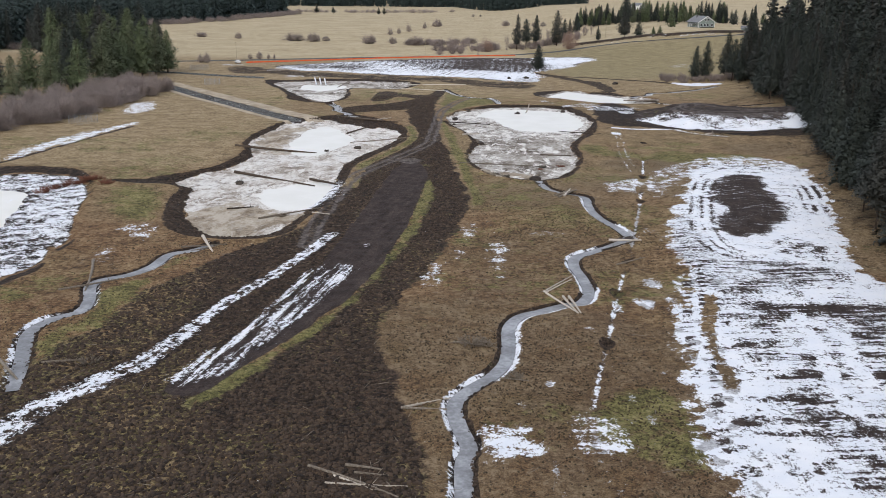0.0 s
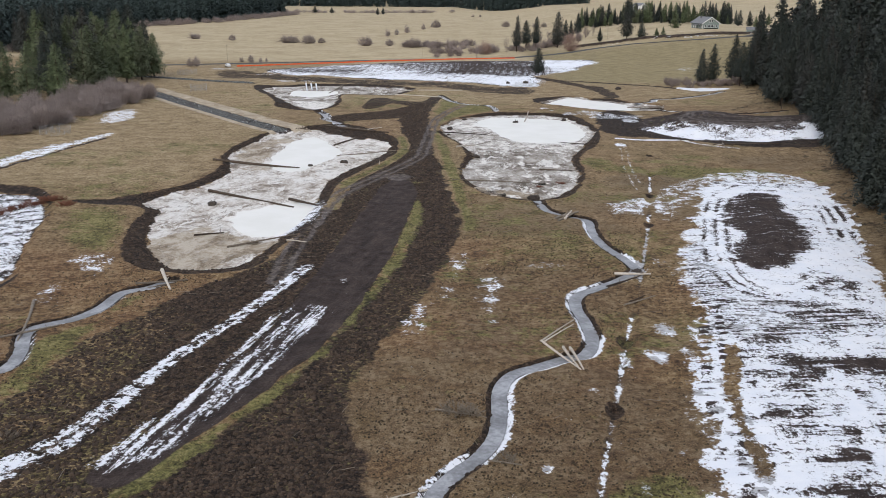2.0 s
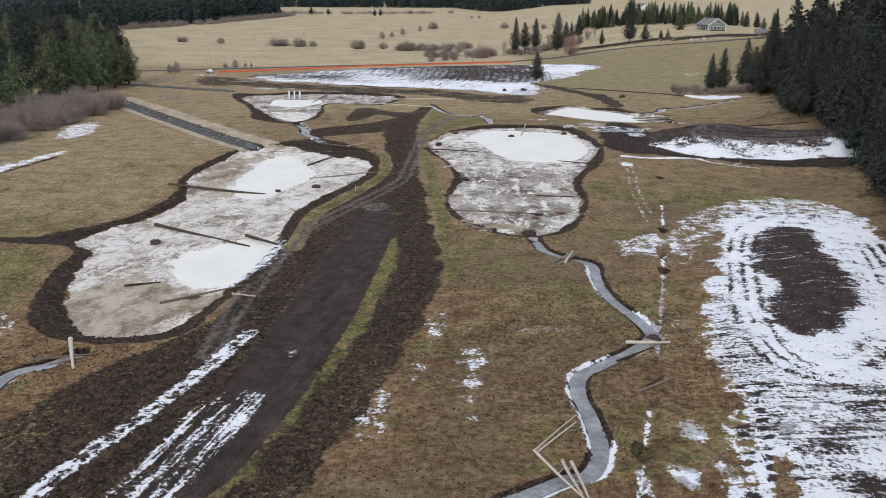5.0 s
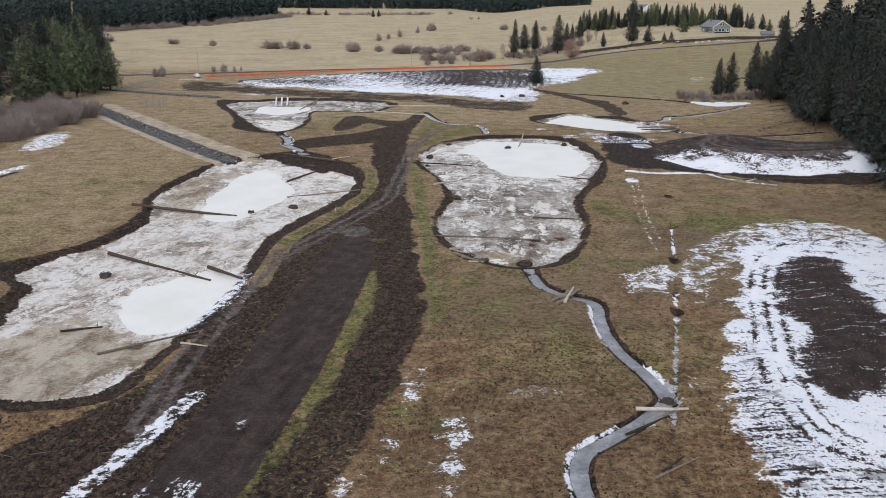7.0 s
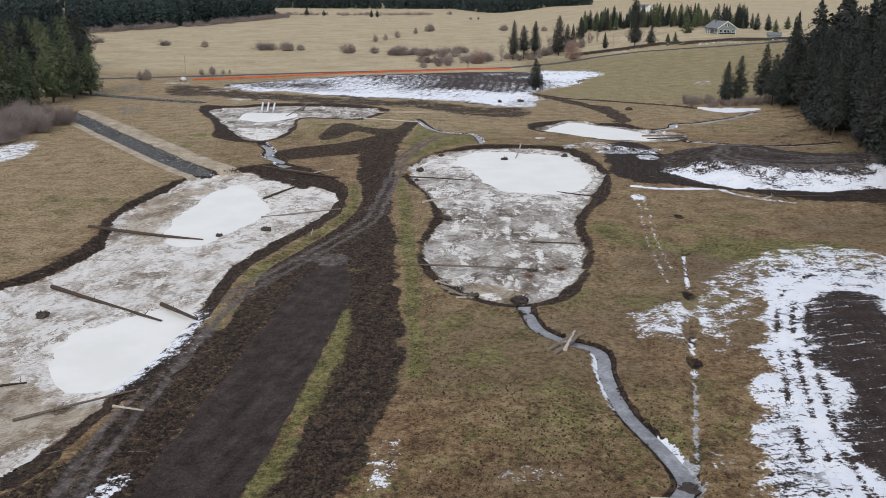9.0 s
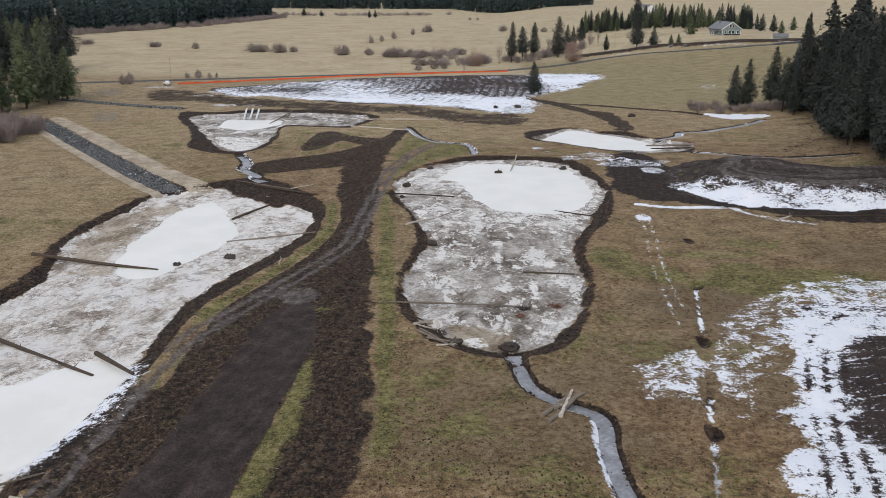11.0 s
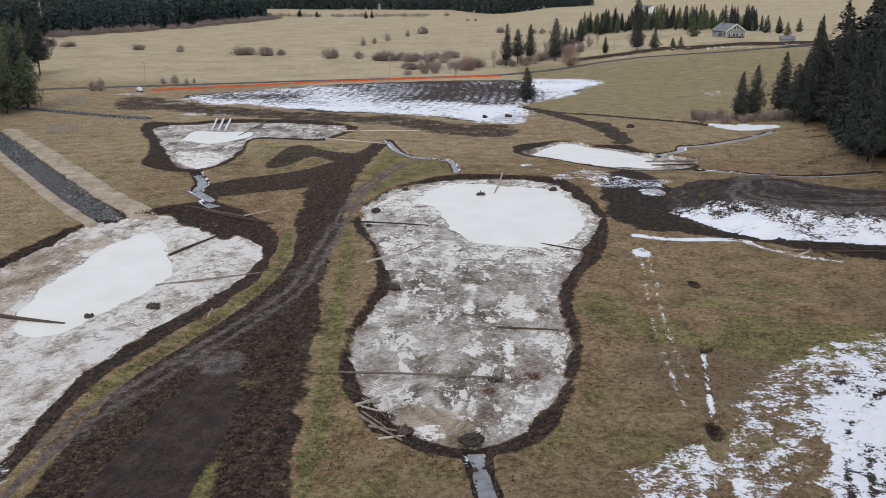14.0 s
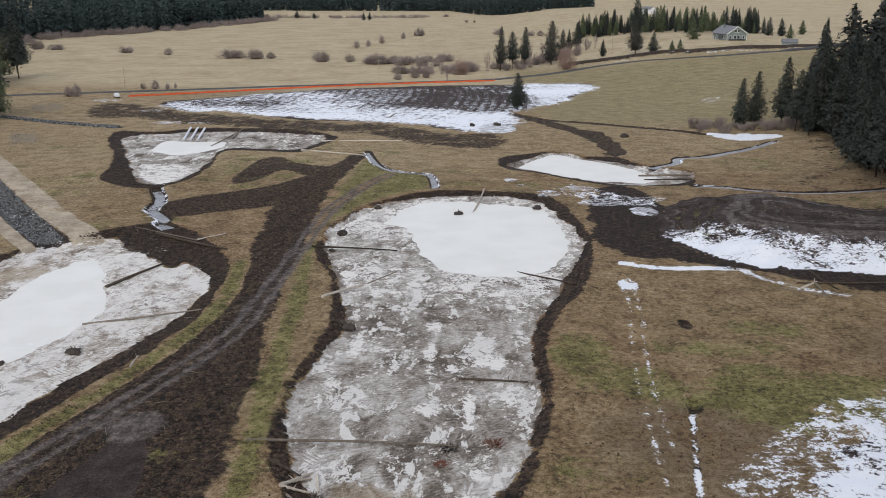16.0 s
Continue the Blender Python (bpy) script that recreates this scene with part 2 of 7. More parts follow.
    snowc = m.mix(m.math("MULTIPLY", m.step(m.math("ADD", m.math("MULTIPLY", streak, 0.5), m.math("MULTIPLY", grain, 0.5)), 0.50, 0.68), m.math("MULTIPLY", m.attr("furrow"), 0.5)), snowc, (0.42, 0.42, 0.44))
    snowc = m.mix(ice, snowc, m.mix(m.step(fine, 0.4, 0.6), (0.30, 0.30, 0.305), (0.54, 0.54, 0.55)))
    col = m.mix(snow, col, snowc)
    hgt = m.math("ADD", m.math("MULTIPLY", m.noise(1.1, 6, 0.75), 0.6), m.math("MULTIPLY", grain, 0.25))
    hgt = m.math("ADD", m.math("MULTIPLY", hgt, m.mixf(snow, 1.0, 0.45)), m.math("MULTIPLY", snow, 0.25))
    m.bump(hgt, 0.85, 0.5)
    return m.done(col, m.mixf(m.math("MULTIPLY", snow, ice), m.mixf(snow, 0.95, 0.7), 0.28))


def plain(name, a, b, scale=3.0, rough=0.85, metal=0.0, bump=0.3, dist=0.03, vary=0.25, stretch=None):
    m = Nodes(name, rough, metal)
    f = m.noise(scale, 6, 0.65, stretch=stretch)
    f = m.math("ADD", f, m.math("MULTIPLY", m.math("SUBTRACT", m.rand(), 0.5), vary))
    m.bump(m.noise(scale * 3, 4, stretch=stretch), bump, dist)
    return m.done(m.mix(m.step(f, 0.3, 0.7), a, b))


def leafy(name, a, b, tree=0.45):
    m = Nodes(name, 0.75)
    f = m.math("ADD", m.math("MULTIPLY", m.island(), 1 - tree), m.math("MULTIPLY", m.rand(), tree))
    return m.done(m.mix(f, a, b))


def needles(name, a, b, c):
    """Conifer foliage: every tree has its own tone, every bough varies round it, some trees are browner."""
    m = Nodes(name, 0.7)
    f = m.math("ADD", m.math("MULTIPLY", m.attr("tone"), 0.50), m.math("ADD", m.math("MULTIPLY", m.rand(), 0.34), m.math("MULTIPLY", m.island(), 0.16)))
    brown = m.step(m.math("FRACT", m.math("MULTIPLY", m.rand(), 7.3)), 0.62, 0.95)
    return m.done(m.mix(m.math("MULTIPLY", brown, 0.6), m.mix(f, a, b), m.mix(f, (0.5 * a[0] + 0.5 * c[0], 0.5 * a[1] + 0.5 * c[1], 0.5 * a[2] + 0.5 * c[2]), c)))


def pond_ice_material():
    m = Nodes("milky_ice", 0.22)
    m.bsdf.inputs["Specular IOR Level"].default_value = 0.5
    f = m.noise(0.12, 5, 0.6)
    c = m.mix(m.step(f, 0.35, 0.65), (0.785, 0.77, 0.70), (0.84, 0.825, 0.765))
    cracks = m.step(m.noise(0.09, 2, 0.4, 1.5), 0.496, 0.5)
    cracks = m.math("MULTIPLY", cracks, m.step(m.noise(0.09, 2, 0.4, 1.5), 0.505, 0.501))
    c = m.mix(m.math("MULTIPLY", cracks, m.step(m.noise(0.05, 2), 0.55, 0.62)), c, (0.86, 0.87, 0.88))
    return m.done(c, m.mixf(f, 0.3, 0.55))


def stream_ice_material():
    m = Nodes("stream_ice", 0.3)
    m.bsdf.inputs["Specular IOR Level"].default_value = 0.5
    f = m.math("ADD", m.math("MULTIPLY", m.noise(0.25, 5, 0.6), 0.7), m.math("MULTIPLY", m.noise(2.0, 4), 0.3))
    c = m.ramp(f, (0.36, (0.12, 0.12, 0.12)), (0.5, (0.22, 0.223, 0.23)), (0.64, (0.38, 0.385, 0.40)))
    return m.done(c, m.mixf(f, 0.2, 0.5))


GROUND = ground_material()
ICE, STREAM_ICE = pond_ice_material(), stream_ice_material()
BARK = plain("conifer_bark", (0.05, 0.035, 0.025), (0.13, 0.095, 0.07), 4, stretch=(2, 2, 0.4))
NEEDLES = needles("dark_needles", (0.013, 0.018, 0.016), (0.070, 0.082, 0.067), (0.074, 0.067, 0.059))
PINE = needles("pine_needles", (0.036, 0.052, 0.025), (0.185, 0.22, 0.108), (0.165, 0.17, 0.105))
# distant forest: the blue of the air's haze is mixed into its needle colour
HAZY_NEEDLES = needles("hazy_needles", (0.009, 0.018, 0.019), (0.095, 0.130, 0.118), (0.095, 0.130, 0.118))
TWIGS = leafy("bare_twigs", (0.14, 0.112, 0.102), (0.40, 0.335, 0.305))
RED_TWIGS = leafy("rust_twigs", (0.19, 0.125, 0.095), (0.36, 0.25, 0.20))
LOG_DARK = plain("wet_log", (0.035, 0.026, 0.02), (0.10, 0.075, 0.055), 5, stretch=(1, 1, 1))
LOG_PALE = plain("bleached_log", (0.36, 0.31, 0.25), (0.62, 0.56, 0.48), 5)
LOG_MID = plain("weathered_log", (0.13, 0.105, 0.08), (0.28, 0.24, 0.19), 5)
CLOD = leafy("soil_clods", (0.008, 0.005, 0.0035), (0.13, 0.088, 0.058))
TUFT = leafy("dark_tufts", (0.022, 0.015, 0.008), (0.085, 0.062, 0.032))


def stone_material():
    m = Nodes("riprap_stone", 0.85)
    c = m.mix(m.step(m.island(), 0.0, 0.85), (0.020, 0.024, 0.026), (0.20, 0.205, 0.20))
    snow = m.step(m.math("ADD", m.island(), m.math("MULTIPLY", m.noise(0.25, 3), 0.35)), 1.18, 1.21)
    return m.done(m.mix(snow, c, (0.78, 0.80, 0.83)))


STONE = stone_material()
BRUSH_RED = leafy("red_brown_brush", (0.095, 0.038, 0.024), (0.25, 0.105, 0.065))
SNOW = plain("snow_lump", (0.80, 0.83, 0.88), (0.9, 0.9, 0.92), 2)
ASPHALT = plain("asphalt", (0.062, 0.061, 0.062), (0.115, 0.113, 0.112), 2)
ORANGE = plain("orange_mesh", (0.75, 0.12, 0.04), (0.90, 0.22, 0.09), 0.6, 0.7)
STEEL = plain("galvanised_steel", (0.30, 0.31, 0.32), (0.45, 0.46, 0.47), 4, 0.5, 0.6)
POLE = plain("pole_wood", (0.34, 0.29, 0.20), (0.50, 0.43, 0.32), 2)
SIDING = plain("sage_siding", (0.22, 0.27, 0.25), (0.28, 0.33, 0.31), 0.8, 0.7)
TRIM = plain("white_trim", (0.72, 0.72, 0.70), (0.8, 0.8, 0.78), 2, 0.6)
SHINGLE = plain("grey_shingle", (0.14, 0.145, 0.15), (0.22, 0.225, 0.23), 1.5)
GLASS = plain("dark_glass", (0.03, 0.035, 0.04), (0.05, 0.055, 0.06), 1, 0.08)
CARPAINT = plain("white_paint", (0.74, 0.75, 0.76), (0.8, 0.8, 0.8), 1, 0.3)
RUBBER = plain("tyre_rubber", (0.02, 0.02, 0.02), (0.035, 0.035, 0.035), 3)
PIPE = plain("snowy_pipe", (0.68, 0.70, 0.73), (0.82, 0.83, 0.85), 1.5, 0.6)
DARKWOOD = plain("dark_wood", (0.05, 0.04, 0.035), (0.09, 0.075, 0.06), 3)

# ---- plan: outlines in metres, x to the right and y ahead ----
PLAN = {}
PLAN["centre_rim"] = [(-0, 287.1), (1.9, 302.9), (8.5, 318.8), (19.7, 329), (32.4, 328.4), (43.2, 324.8), (47.4, 308.7), (48.1, 288.6), (44.8, 266.6), (38.2, 249.6), (35.8, 240.9), (35, 228.7), (34.3, 220.8), (31, 206.8), (27.1, 197.8), (21.7, 194.4), (18.4, 194.1), (12.3, 197.8), (8.3, 204), (5.5, 216.4), (5.5, 228), (7.4, 246.2), (4.8, 265.5), (1, 277.6)]
PLAN["centre_floor"] = [(1.7, 290.9), (5.5, 309.2), (14.7, 322.3), (27.5, 325.6), (39.1, 323.1), (43.6, 310.4), (46, 294.2), (44.7, 281.4), (39.1, 263.8), (34.1, 247.4), (32.6, 237.9), (32.6, 225.3), (30.3, 212.5), (26, 202.9), (21.2, 198.2), (17.5, 199.1), (12.5, 203.9), (9.2, 211.2), (6.8, 221.8), (8.5, 234), (10.2, 245.6), (8.5, 258.7), (3.9, 277.9)]
PLAN["centre_ice"] = [(11.4, 304.2), (16.2, 318.8), (23.3, 321.9), (34.7, 318.5), (41.9, 314.2), (44.5, 301.1), (44.3, 287.7), (40.9, 275.6), (33.6, 269.1), (26.9, 271.1), (22, 273.5), (17.9, 283.4), (17.5, 290.6), (15, 300.2)]
PLAN["west_rim"] = [(-71.6, 191.1), (-65.1, 192.8), (-59.8, 199.1), (-54.2, 205.8), (-51.6, 216.4), (-51.2, 229.9), (-54.3, 242.8), (-53.9, 257.2), (-51.4, 273.5), (-48.7, 282.5), (-40.5, 292.5), (-29.6, 298.4), (-18.9, 286.2), (-12.3, 272.9), (-10.1, 252.1), (-12.3, 239.5), (-16.9, 223.6), (-20.7, 209.6), (-21.2, 190.3), (-22.4, 172.1), (-24.3, 160.9), (-26.4, 148.9), (-30.4, 145.2), (-34.7, 144.2), (-39.4, 144.9), (-43.9, 146.5), (-48.4, 153.1), (-51.9, 164.2), (-54.2, 175.7), (-54.6, 182.9), (-58.2, 187.3), (-64.7, 187.9)]
PLAN["west_floor"] = [(-56.6, 191.7), (-53.4, 202.4), (-49.3, 209.1), (-47.5, 225.5), (-50.8, 239.9), (-51.8, 248.9), (-49.7, 264), (-47.6, 280.8), (-41.5, 287.3), (-30.5, 289.8), (-20.8, 276.6), (-14.8, 265.9), (-13.6, 253.3), (-17.9, 237.2), (-22.3, 222.9), (-24.5, 211.9), (-24.6, 187.4), (-26.3, 174.5), (-27.4, 161.2), (-29.4, 152.3), (-33.5, 149.4), (-38.2, 149.3), (-42.6, 154.7), (-46.4, 162.6), (-49.9, 173.6), (-51.3, 185)]
PLAN["west_ice"] = [(-41.4, 241.1), (-41.6, 245.9), (-41.4, 256.4), (-40.7, 266.6), (-37.8, 276.2), (-34.3, 275.3), (-30.2, 266.8), (-25, 254.1), (-25.2, 245.1), (-27.7, 238), (-30.1, 229.2), (-33.5, 226.5), (-37.4, 227.6)]
PLAN["west_ice_near"] = [(-36.8, 182.8), (-33.5, 189.3), (-29.6, 193.6), (-24.7, 192.3), (-23.7, 181.8), (-25.3, 174.4), (-27.4, 168.5), (-32.7, 171.5)]
PLAN["north_rim"] = [(-79.3, 413.1), (-68.6, 411.7), (-54.1, 420.9), (-32.7, 418.6), (-22.4, 414.9), (-11.8, 405.3), (-10.8, 397.5), (-15.1, 383.1), (-19.3, 376.3), (-37.7, 378), (-36.5, 356), (-37, 340.6), (-39.8, 332.8), (-43.9, 328.4), (-51.8, 331.9), (-58.5, 340), (-60.9, 353.5), (-66.1, 370.7), (-73.8, 388.3), (-78.7, 403.2)]
PLAN["north_floor"] = [(-73.9, 404.5), (-64.8, 410.2), (-52.9, 416.2), (-31.9, 414), (-21.6, 409.9), (-15.1, 404.8), (-17.3, 392.7), (-20.8, 385.1), (-40.4, 385.9), (-39.4, 359.1), (-39.9, 348.5), (-41.6, 338.7), (-46.8, 337), (-52.4, 348.1), (-59.9, 366.2), (-68.7, 387.3)]
PLAN["north_ice"] = [(-60.4, 383.3), (-61.7, 400), (-53.2, 398.7), (-42.8, 399), (-41.5, 387), (-47.2, 377.1), (-53.5, 375.6)]
PLAN["east_rim"] = [(35.7, 366.4), (39, 372.9), (51.4, 380.1), (59.6, 373.2), (67, 371), (72.9, 359.1), (81.9, 355.2), (81, 345.8), (78.2, 336.6), (70.8, 334.7), (63, 334.5), (56.3, 337.5), (44.8, 349.1), (36.6, 355.8)]
PLAN["east_floor"] = [(39.2, 364.5), (51.2, 378.7), (59.3, 370.8), (66, 365.3), (72.6, 357.5), (80.4, 354.3), (79.5, 345.1), (71.9, 339.4), (63.9, 339.2), (57.2, 343), (45.3, 354.4), (39.6, 360)]
PLAN["east_ice"] = [(41, 360.7), (51.1, 377.2), (55.8, 373.2), (59.1, 370), (65.2, 364.5), (70.1, 355), (72.7, 348.5), (68.6, 341.2), (61.5, 342.5), (55.6, 344.8), (45.4, 355.8)]
PLAN["far_west_rim"] = [(-105.5, 183.4), (-103.7, 198.5), (-101.1, 203.7), (-96.3, 205.6), (-88.8, 204.3), (-81.5, 201.3), (-73.8, 188.1), (-70.1, 177.6), (-68.2, 168.1), (-63.3, 151.7), (-60.3, 142.9), (-60.4, 136.5), (-61.6, 137.2), (-59.1, 127.8), (-60.3, 123.1), (-61.6, 119.8), (-68.7, 115.7)]
PLAN["far_west_ice"] = [(-100.5, 176.1), (-96.7, 184.2), (-91.8, 183.8), (-87.9, 184), (-84.1, 180.2), (-81.8, 172.9), (-78.5, 159.8), (-78.1, 154.8), (-82.9, 143.2)]
PLAN["lot"] = [(-6.8, 214.5), (-11.2, 207.2), (-14.1, 176.3), (-17.2, 144.5), (-19.5, 121.9), (-22.4, 108.1), (-24.8, 96.8), (-27.8, 91.1), (-28.9, 85.8), (-24.9, 84.8), (-22.3, 91.2), (-18.8, 99.5), (-14.8, 109.9), (-11.4, 120.9), (-8.4, 138.1), (-6.1, 158.2), (-4.7, 181.9), (-3.6, 200.8)]
PLAN["snow_lot"] = [(-29.6, 91.1), (-25, 97.6), (-22.4, 108.1), (-19.8, 127.3), (-14.9, 131.7), (-16.9, 114.7), (-20.9, 100.4), (-23.7, 92), (-27.7, 86.7)]
PLAN["snow_strip"] = [(-42.4, 72.7), (-40.9, 75.9), (-38.9, 83.8), (-33.4, 93.3), (-30.4, 105.8), (-27.4, 118), (-23.8, 128.6), (-18.8, 148.8)]
PLAN["mud"] = [(5.1, 177.6), (3.9, 192.1), (2.7, 206.9), (1.0, 229.6), (-1.6, 260.0), (-1.9, 277.8), (-2.4, 296.6), (-3.3, 316.0), (-3.0, 331.7), (-1.7, 350.1), (0.4, 364.2), (1.1, 373.7), (-2.4, 374.5), (-6.0, 360.8), (-8.9, 348.4), (-11.8, 328.4), (-12.7, 310.5), (-11.3, 293.0), (-9.8, 275.9), (-8.2, 259.1), (-7.1, 225.1), (-15.5, 187), (-18, 151.8), (-23.9, 151.7), (-31.9, 139), (-37.5, 126.8), (-43, 111.8), (-44.9, 101.7), (-45.7, 90), (-46.9, 81.7), (-38.5, 65.1), (-33.2, 56.3), (-19.5, 56.5), (-1.6, 56.8), (-1, 65.7), (-1.8, 73.4), (-3.8, 83.2), (-5.8, 91.6), (-7.6, 98.9), (-7.1, 108.4), (-3.5, 122.4), (-0.4, 136.7), (2.7, 154.5), (5.2, 174.5)]
PLAN["hook"] = [(-27.7, 339.5), (-27.7, 347.9), (-26.7, 365.1), (-22.6, 371.2), (-15.7, 361.3), (-6.3, 356.0), (-5.1, 346.3), (-10.4, 344.8), (-16.9, 351.1), (-19.1, 347.4), (-21.9, 337.6), (-25.7, 334.9)]
PLAN["moss_verge"] = [(1.2, 368.5), (8.3, 351.1), (16.8, 346.9), (17.8, 332.2), (10.0, 323.0), (3.8, 310.9), (1.0, 299.8), (0.2, 289.1), (0.2, 271.1), (1.1, 260.1), (-0.6, 262.0), (-1.3, 281.4), (-1.2, 304.4), (-1.7, 328.6), (-0.2, 345.0)]
PLAN["moss_strip"] = [(-3.5, 193.3), (-2.3, 179.3), (-4.8, 150.4), (-8.8, 130.4), (-13.8, 108.3), (-19.2, 94.4), (-22.3, 86.2), (-25.3, 82.1), (-25, 85.4), (-22.4, 92), (-18.9, 100.4), (-14.9, 110.8), (-11.5, 122.2), (-8.5, 139.7), (-5.5, 171.7)]
PLAN["moss_bank"] = [(-38.5, 135), (-40.8, 129.5), (-41.6, 116.4), (-42.2, 103.6), (-44.8, 99.8), (-45.2, 93.1), (-48.1, 99.8), (-47.4, 104.4), (-45.1, 107.5), (-46.6, 117.5), (-41.6, 126.7), (-41.2, 133.9)]
PLAN["moss_field"] = [(-62.9, 185.8), (-58, 184.6), (-53.7, 168.6), (-52, 157.9), (-59.7, 161.8), (-67.1, 175.2), (-68.1, 184.2)]
PLAN["moss_east"] = [(39.7, 239.6), (51.5, 228.6), (72.7, 229.1), (80.7, 223.1), (67.6, 215.3), (49.5, 220.5), (38.5, 226.2)]
PLAN["snow_field"] = [(41.6, 162), (48, 180), (54.8, 201.7), (60.6, 219.5), (66, 223), (73, 226), (80, 222), (84, 211), (81.5, 196.9), (78.5, 182), (73.5, 166), (69, 150), (64.5, 137), (63, 122.9), (63.7, 98.7), (57.5, 74.4), (46.1, 57.4), (27.5, 57.2), (24.5, 63), (23.2, 68), (22.6, 74), (25.1, 86.9), (27.2, 96), (29.8, 108.5), (33, 121), (35, 130.5), (37.8, 146.9)]
PLAN["field_edge"] = [(22.6, 74), (25.1, 86.9), (27.2, 96), (29.8, 108.5), (33, 121), (35, 130.5)]
PLAN["slush_field"] = [(41.1, 161.1), (45.2, 164.3), (45.4, 155.3), (43.5, 141), (46, 136), (53.9, 133.8), (59, 131), (57.5, 124.3), (52, 121.6), (45, 119.6), (39, 119.6), (34.5, 122), (35.5, 130), (38, 147)]
PLAN["mud_field"] = [(40.6, 115.3), (44.4, 113.8), (48.3, 113.4), (52.5, 113.4), (51.9, 109.7), (46.7, 109.3), (41, 110)]
PLAN["rough_field"] = [(54.8, 147.4), (58.9, 148.8), (61, 141), (56.4, 136.7), (53.1, 138.8)]
PLAN["streaks"] = [(35.9, 109.5, 44.4, 108.2, 0.55), (33.9, 103.6, 44.1, 104.1, 0.3), (33.5, 98.9, 40.6, 100.3, 0.5), (35.1, 95.2, 43, 95.9, 0.4), (39.2, 91, 42.9, 90.9, 0.4), (31.1, 89.4, 36.5, 89.5, 0.25), (38.1, 118.5, 42.6, 117.8, 0.4), (34.5, 106.5, 41, 106.2, 0.2), (28.5, 79.5, 40, 80.3, 0.6), (31, 76.5, 42, 77.4, 0.5), (27, 70.5, 38.4, 71.1, 0.5), (30, 84.6, 38, 85, 0.35), (46, 104, 52, 102, 0.5), (47, 97, 53, 96, 0.4), (47.5, 91, 55, 90.5, 0.4), (45, 84, 53, 83.5, 0.4)]
PLAN["lane_field"] = [(45.6, 110), (44, 100.6), (42.8, 93.7), (41.5, 87.7), (40.5, 81)]
PLAN["lane_field_east"] = [(48.9, 108), (47.8, 100.7), (46.1, 93.8), (44.8, 86)]
PLAN["arm"] = [(-36.4, 315.2), (-33.3, 319.1), (-27.5, 325.0), (-19.9, 330.6), (-13.7, 339.8), (-8.2, 348.4), (-4.3, 328.6), (-9.2, 319.7), (-13.9, 312.6), (-18.2, 310.4), (-23.2, 307.3), (-28.1, 304.2), (-32.9, 303.6)]
PLAN["west_mud"] = [(-36.5, 292.7), (-29.4, 291.1), (-20.6, 286.1), (-14.7, 278.3), (-12.6, 270.9), (-15.2, 272.3), (-19.4, 275.9), (-21.5, 272.2), (-26.4, 278.0), (-33.1, 284.2)]
PLAN["moss_edge"] = [(6.8, 172), (6.4, 182), (5.6, 192), (4.6, 207), (3.2, 229), (1.6, 256), (-0.6, 285)]
PLAN["silt_snow"] = [(21.3, 247, 1.5, 3.2, 0.62), (20.9, 237, 0.7, 5, 0.6), (11.7, 240, 1.1, 5.5, 0.62), (28.4, 235.2, 2.1, 2.4, 0.66), (24, 232.8, 1.1, 1.2, 0.66), (9.9, 228, 1.1, 4, 0.52), (25.6, 222, 0.9, 6, 0.62), (20.6, 222.2, 1.5, 2, 0.56), (26.4, 209.8, 1.7, 3.6, 0.50), (26, 265, 5, 2, 0.52), (16.4, 200.6, 1.6, 2.2, 0.60), (25, 204.6, 1.8, 1.4, 0.56), (10, 262, 2, 5, 0.5), (38, 268, 3, 5, 0.52), (30, 222, 1.5, 4, 0.42), (33, 256, 2.5, 4, 0.45)]
PLAN["tilled"] = [(62.9, 198.5), (67, 201.4), (70, 198.7), (67.1, 186.7), (66.3, 177), (63.7, 164.9), (59.9, 156.4), (53.9, 150), (49.4, 148.5), (48.6, 153.2), (50.6, 161.3), (54.1, 169.5), (53.8, 174.7), (59.2, 194.9)]
PLAN["snow_ditch"] = [(34.4, 191.7), (43.6, 197.8), (46.9, 196.5), (46, 182.9), (42.7, 182.8), (36.9, 183.8), (33.8, 185)]
PLAN["snow_stream"] = [(3.6, 76.7), (8.5, 78.9), (10.7, 74.7), (10.2, 72.4), (6.9, 71.3), (3.9, 72)]
PLAN["snow_south"] = [(13, 79.8), (15.4, 81), (17.3, 79.3), (16.7, 73.7), (13.9, 72.2), (12.7, 73.7)]
PLAN["snow_meadow"] = [(7.2, 142.9), (10.5, 143.7), (9.3, 126.7), (7.6, 127.5)]
PLAN["snow_mud"] = [(-3.5, 122.4), (1.4, 140), (5.7, 160.7), (6.5, 154.6), (1.4, 132.2), (-3, 117.4)]
PLAN["snow_patch"] = [(-55.9, 152.5), (-51.9, 154.6), (-49, 145.3), (-53.5, 146.9)]
PLAN["snow_bank"] = [(-55.3, 136.7), (-52.7, 143.4), (-49.7, 130.7), (-52.1, 129.2)]
PLAN["snow_swale"] = [(-106.2, 217.4), (-104.9, 244.1), (-96, 274.6), (-92.9, 267.8), (-99.3, 234.3), (-103.1, 213.8)]
PLAN["snow_thicket"] = [(-109.4, 305.8), (-110.4, 326.2), (-104.5, 330), (-97.8, 306.5), (-101.9, 294.8)]
PLAN["snow_wood"] = [(101.4, 415.1), (110.4, 413.1), (122.7, 411.2), (121.2, 404.5), (111.8, 401.1), (103.5, 404)]
